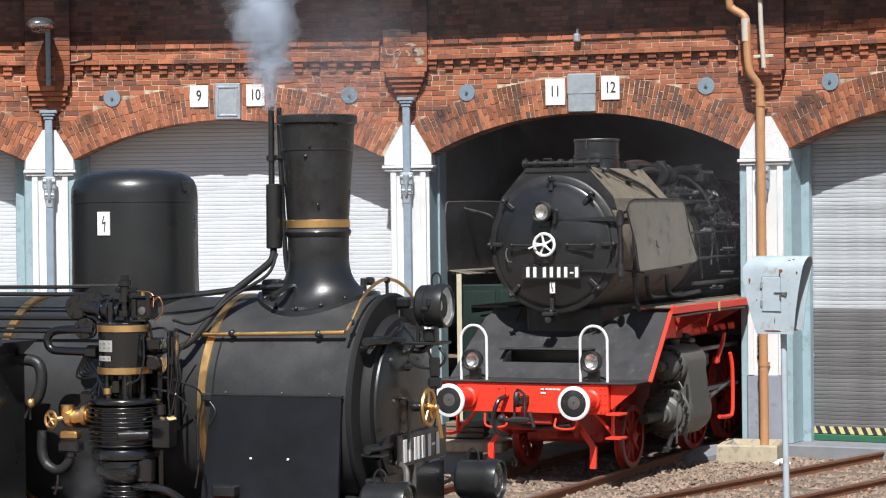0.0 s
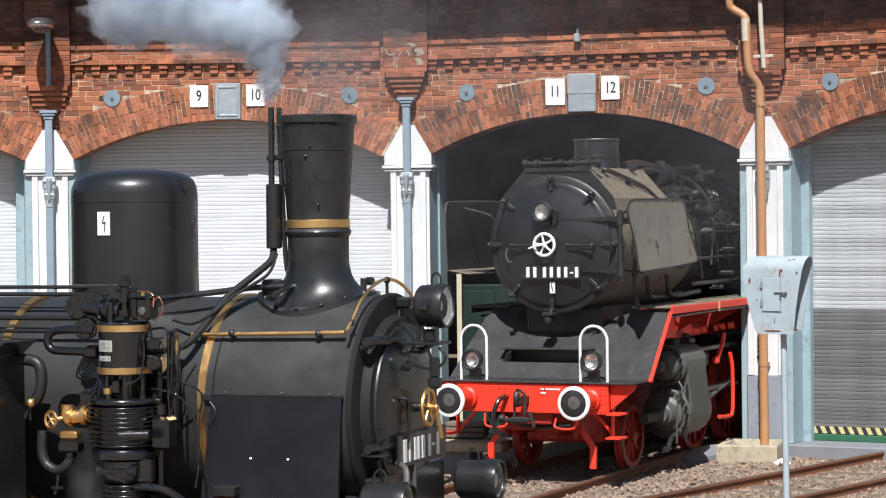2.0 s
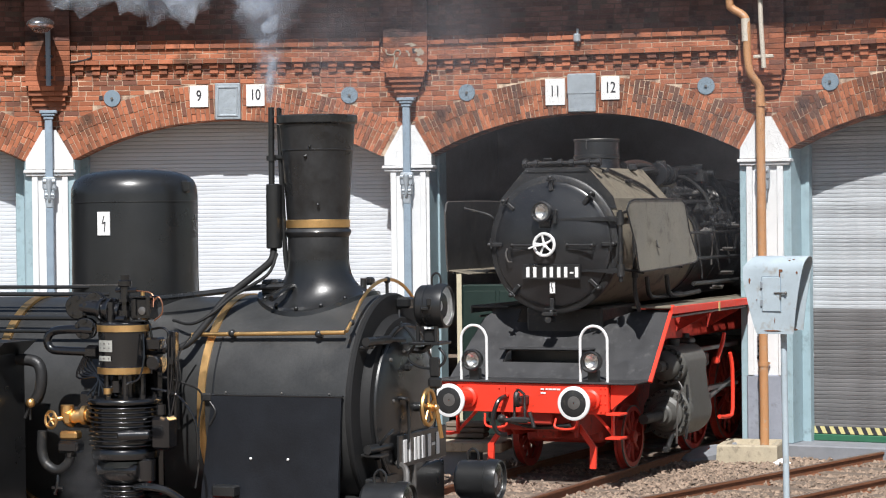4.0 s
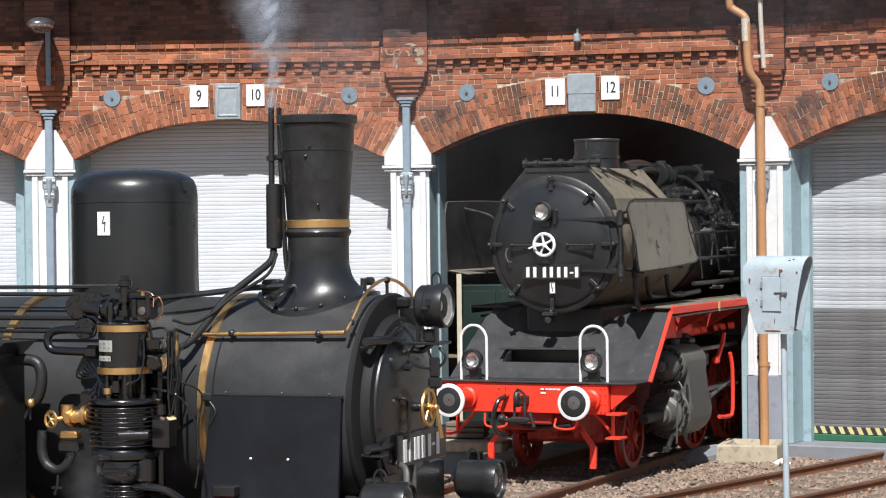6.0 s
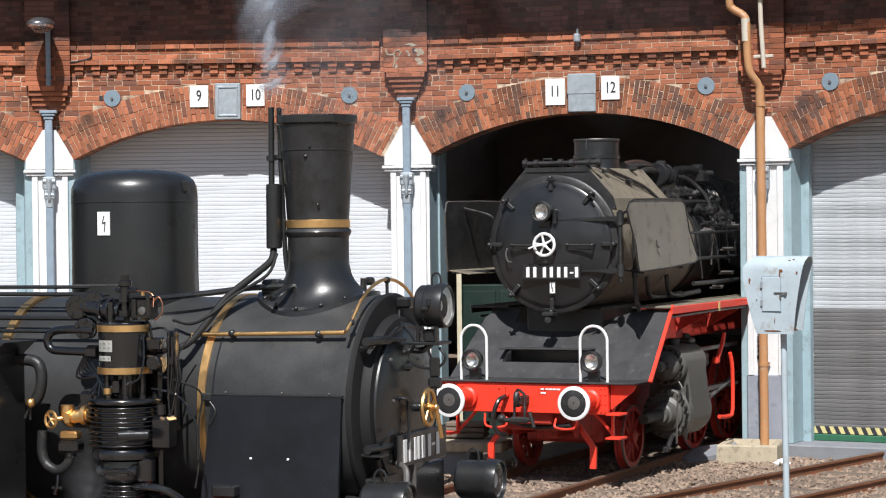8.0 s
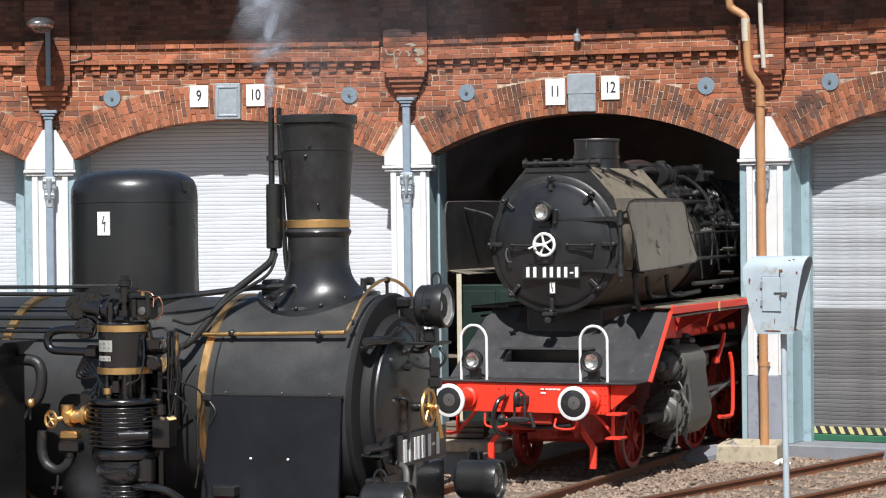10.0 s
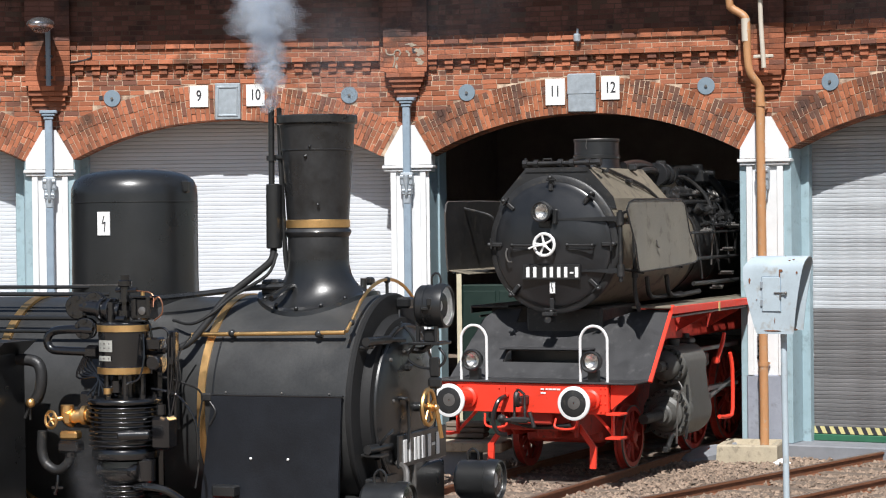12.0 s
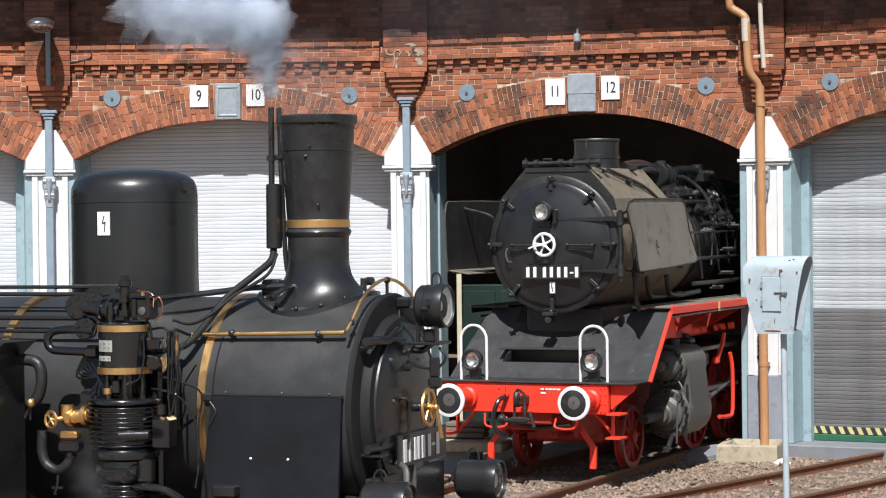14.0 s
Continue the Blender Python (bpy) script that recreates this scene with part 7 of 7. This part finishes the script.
def clot_mesh(name, mat, radius, shells, seed, tall=1.0, lumpy=0.8, fine=3):
    """A billow of thin nested skins, densest in the middle, all grown from one point inside."""
    bm = bmesh.new()
    bmesh.ops.create_icosphere(bm, subdivisions=fine, radius=1.0)
    bm.verts.ensure_lookup_table()
    dirs = [v.co.normalized() for v in bm.verts]
    tris = [tuple(v.index for v in f.verts) for f in bm.faces]
    bm.free()
    off = Vector((seed * 1.7, seed * 0.9, -seed * 1.3))
    g = Geo()
    g.v.append((0.0, 0.0, 0.0))
    for k in range(shells):
        f = ((k + 1) / shells) ** (0.45 if lumpy > 0.7 else 0.75)
        at = [0] * len(dirs)
        root = (k * 137 + seed * 31) % len(dirs)
        for j, d in enumerate(dirs):
            if j == root:
                continue
            o = off + Vector((0.11 * k, 0, 0))
            n = 0.9 * noise.noise(d * 1.3 + o) + 0.5 * (abs(noise.noise(d * 2.4 + o)) - 0.2) * 2 + 0.3 * noise.noise(d * 5.0 + o)
            r = radius * f * max(0.25, 1 + lumpy * n)
            at[j] = len(g.v)
            g.v.append((d.x * r, d.y * r, d.z * r * tall))
        g.f += [tuple(at[j] for j in t) for t in tris]
    me = bpy.data.meshes.new(name)
    me.from_pydata(g.v, [], g.f)
    me.shade_smooth()
    me.materials.append(mat)
    return me


NOZZLE = TRACK_NEAR @ Vector((-0.757, -0.1, 4.10))
INSIDE = TRACK_NEAR @ Vector((-0.49, 0, 2.5))
RIM = TRACK_NEAR @ Vector((-0.56, -0.02, 3.98))
DRIFTS = []


def keep_rows(ob, path, label, category, group):
    """Keys for one clot, cut to the clip: before its first row it waits there, after its last it stays there."""
    tagged(ob, label, category, group)

    def at(t):
        if t <= path[0][0]:
            return path[0][1]
        for (ta, ma), (tb, mb) in zip(path, path[1:]):
            if ta <= t <= tb:
                return ma.lerp(mb, (t - ta) / (tb - ta))
        return path[-1][1]
    rows = [(0.0, at(0.0))] + [r for r in path if 0.03 < r[0] < 13.97] + [(14.0, at(14.0))]
    DRIFTS.append((ob, rows))


def turned(p, a):
    return Matrix.Translation(p) @ Matrix.Rotation(radians(a), 4, "Z") @ Matrix.Rotation(radians(a * 0.4), 4, "X")


def release(me, name, label, category, t0, drift, rise, spread, life, start, seed, group):
    """One clot: it waits in the smokebox, leaves by the chimney's edge and drifts away."""
    rnd = random.Random(seed)
    if t0 + life < 0:
        return
    side = Vector((rnd.gauss(0, spread), rnd.gauss(0, spread), 0))
    spin, a0 = rnd.uniform(-70, 70), rnd.uniform(0, 360)
    t0 = round(t0 * FPS) / FPS
    path = [(t0 - 1 / FPS, turned(INSIDE, a0))]
    for k in range(7):
        u = k / 6
        p = start + Vector((drift * life * u ** 1.5, 0, rise * life * (u - 0.12 * u * u))) + side * (u ** 0.8) * life
        path.append((t0 + life * u, turned(p, a0 + spin * u)))
    path.append((t0 + life + 1.5, turned(p + Vector((drift * 2, 0, 3.0)), a0 + spin * 1.3)))
    path.append((t0 + life + 4.0, turned(p + Vector((drift * 3, 0, 12.0)), a0 + spin * 1.5)))
    keep_rows(new(name, me), path, label, category, group)


small = [clot_mesh("steam_small", DENSE, 0.044, 4, 60 + k, 2.2, fine=2) for k in range(3)]
thin_small = [clot_mesh("steam_thin", MIST, 0.030, 5, 64 + k, 2.6, fine=2) for k in range(2)]
thin_medium = [clot_mesh("steam_thin", FAINT, 0.085, 5, 74 + k, 1.7) for k in range(3)]
thin_large = [clot_mesh("steam_thin", FAINT, 0.17, 5, 84 + k, 1.3) for k in range(3)]
medium = [clot_mesh("steam_medium", MIST, 0.10, 5, 70 + k, 1.35) for k in range(4)]
large = [clot_mesh("steam_large", STEAM, 0.165, 6, 80 + k, 1.0, 1.0) for k in range(4)]
haze = [clot_mesh("smoke_haze", SMOKE, 0.36, 4, 90 + k, 1.0, 0.65, 2) for k in range(4)]
leak = [clot_mesh("steam_leak", LEAK, 0.10, 4, 95 + k, 1.6, 0.65) for k in range(3)]
bank = [clot_mesh("smoke_bank", BANK, 1.25, 4, 98 + k, 0.8, 0.65) for k in range(3)]

# the jet over the clip: time, clots per second, sideways drift
FLOW = [(-1.8, 44, 0.0), (-0.4, 46, -0.04), (0.1, 46, -0.26), (0.8, 44, -0.46), (1.7, 40, -0.42), (2.2, 30, -0.30), (2.8, 24, -0.16), (4.0, 22, -0.08), (5.2, 22, -0.06), (6.5, 22, -0.10), (7.6, 20, -0.03),
        (9.0, 20, -0.1), (10.8, 18, -0.15), (11.2, 22, -0.10), (11.9, 28, -0.18), (12.8, 38, -0.36), (14.2, 38, -0.30)]


def flow_at(t):
    for (ta, ra, da), (tb, rb, db) in zip(FLOW, FLOW[1:]):
        if ta <= t <= tb:
            u = (t - ta) / (tb - ta)
            return ra + (rb - ra) * u, da + (db - da) * u
    return FLOW[-1][1], FLOW[-1][2]


def plume():
    rnd = random.Random(21)
    t, k = -1.8, 0
    while t < 13.95:
        rate, drift = flow_at(t)
        kind = k % 4
        weak = rate < 23
        rise = rnd.uniform(0.85, 1.1)
        if kind in (0, 2):
            release(rnd.choice(thin_small if weak else small), "steam_puff", "small white puff of exhaust steam above the pipe", "steam", t, drift * 0.12, rise, 0.03, 0.75, NOZZLE + Vector((0, 0, 0.04)), k, "steam puffs")
        elif kind == 1:
            release(rnd.choice(thin_medium if weak else medium), "steam_puff", "white puff of exhaust steam drifting off", "steam", t, drift * 0.9, rise * 0.8, 0.03 if abs(drift) > 0.2 else 0.012, 1.2, NOZZLE + Vector((0, 0, 0.17)), k, "steam puffs")
        else:
            release(rnd.choice(thin_large if weak else large), "steam_puff", "ragged white cloud of exhaust steam drifting off", "steam", t, drift * 1.7, rise * (0.13 + 0.7 * max(0.0, 1 - abs(drift) / 0.35)), 0.05 if abs(drift) > 0.2 else 0.015, 1.7, NOZZLE + Vector((0, 0, 0.44)), k, "steam puffs")
            if abs(drift) > 0.25:
                release(rnd.choice(large), "steam_puff", "ragged white cloud of exhaust steam drifting off", "steam", t + 0.05, drift * rnd.uniform(1.2, 2.1), rise * 0.16, 0.07, 1.7, NOZZLE + Vector((0, 0, 0.5)), k + 4000, "steam puffs")
        t += 1.45 / rate
        k += 1
    t = -1.5
    while t < 13.9:
        late = t > 12.2
        release(rnd.choice(haze), "smoke_wisp", "thin grey haze of smoke over the chimney", "smoke", t, rnd.uniform(-0.7, 0.0) if late else rnd.uniform(-0.1, 0.55), rnd.uniform(-0.1, 0.16) if late else rnd.uniform(0.1, 0.36), 0.14, 2.8, RIM + Vector((0.1, 0.05, 0.24)), 900 + k, "smoke wisps")
        t += 0.2 if late else (0.16 if t < 2.5 else 0.4)
        k += 1
    # steam leaking beside the compressor
    t = -3.0
    while t < 13.9:
        a = rnd.uniform(0, 360)
        off = Vector((rnd.gauss(0, 0.03), 0, 0))
        pts = [(-1.42, -1.2, 1.2), (-1.40, -1.22, 1.6), (-1.43, -1.22, 1.82), (-1.49, -1.2, 2.0), (-1.51, -0.3, 2.1)]
        steps = (0.0, 0.9, 1.6, 2.4, 2.7)
        if t + 2.7 > 0:
            keep_rows(new("leaking_steam", rnd.choice(leak)), [(t + s, turned(TRACK_NEAR @ (Vector(p) + off), a + 25 * s)) for s, p in zip(steps, pts)],
                      "faint white steam leaking beside the compressor", "steam", "leaking steam")
        t += 0.35
    # thin smoke blown across the yard early on, which lifts and clears
    for k in range(18):
        late = k % 2
        x, y, z = rnd.uniform(-2.2, 4.6), rnd.uniform(18.5, 24.5), rnd.uniform(3.0, 5.4)
        a, stay = rnd.uniform(0, 360), rnd.uniform(3.4, 6.0) + (4.5 if k % 5 == 0 else 0.0)
        path = [(0.0, turned((x - 4.5, y, z + 2.6), a) if late else turned((x, y, z), a)), (1.8, turned((x + 0.3, y, z + 0.1), a + 14)), (stay, turned((x + 0.9, y, z + 0.5), a + 40)),
                (stay + 3.0, turned((x + 2.6, y, z + 4.2), a + 75)), (stay + 4.5, turned((x + 3.6, y, z + 7.5), a + 90))]
        keep_rows(new("smoke_bank", rnd.choice(bank)), path, "thin bluish smoke drifting before the shed doors", "smoke", "smoke banks")


plume()
def motions():
    for ob, rows in DRIFTS:
        walk(ob, rows)


motions()
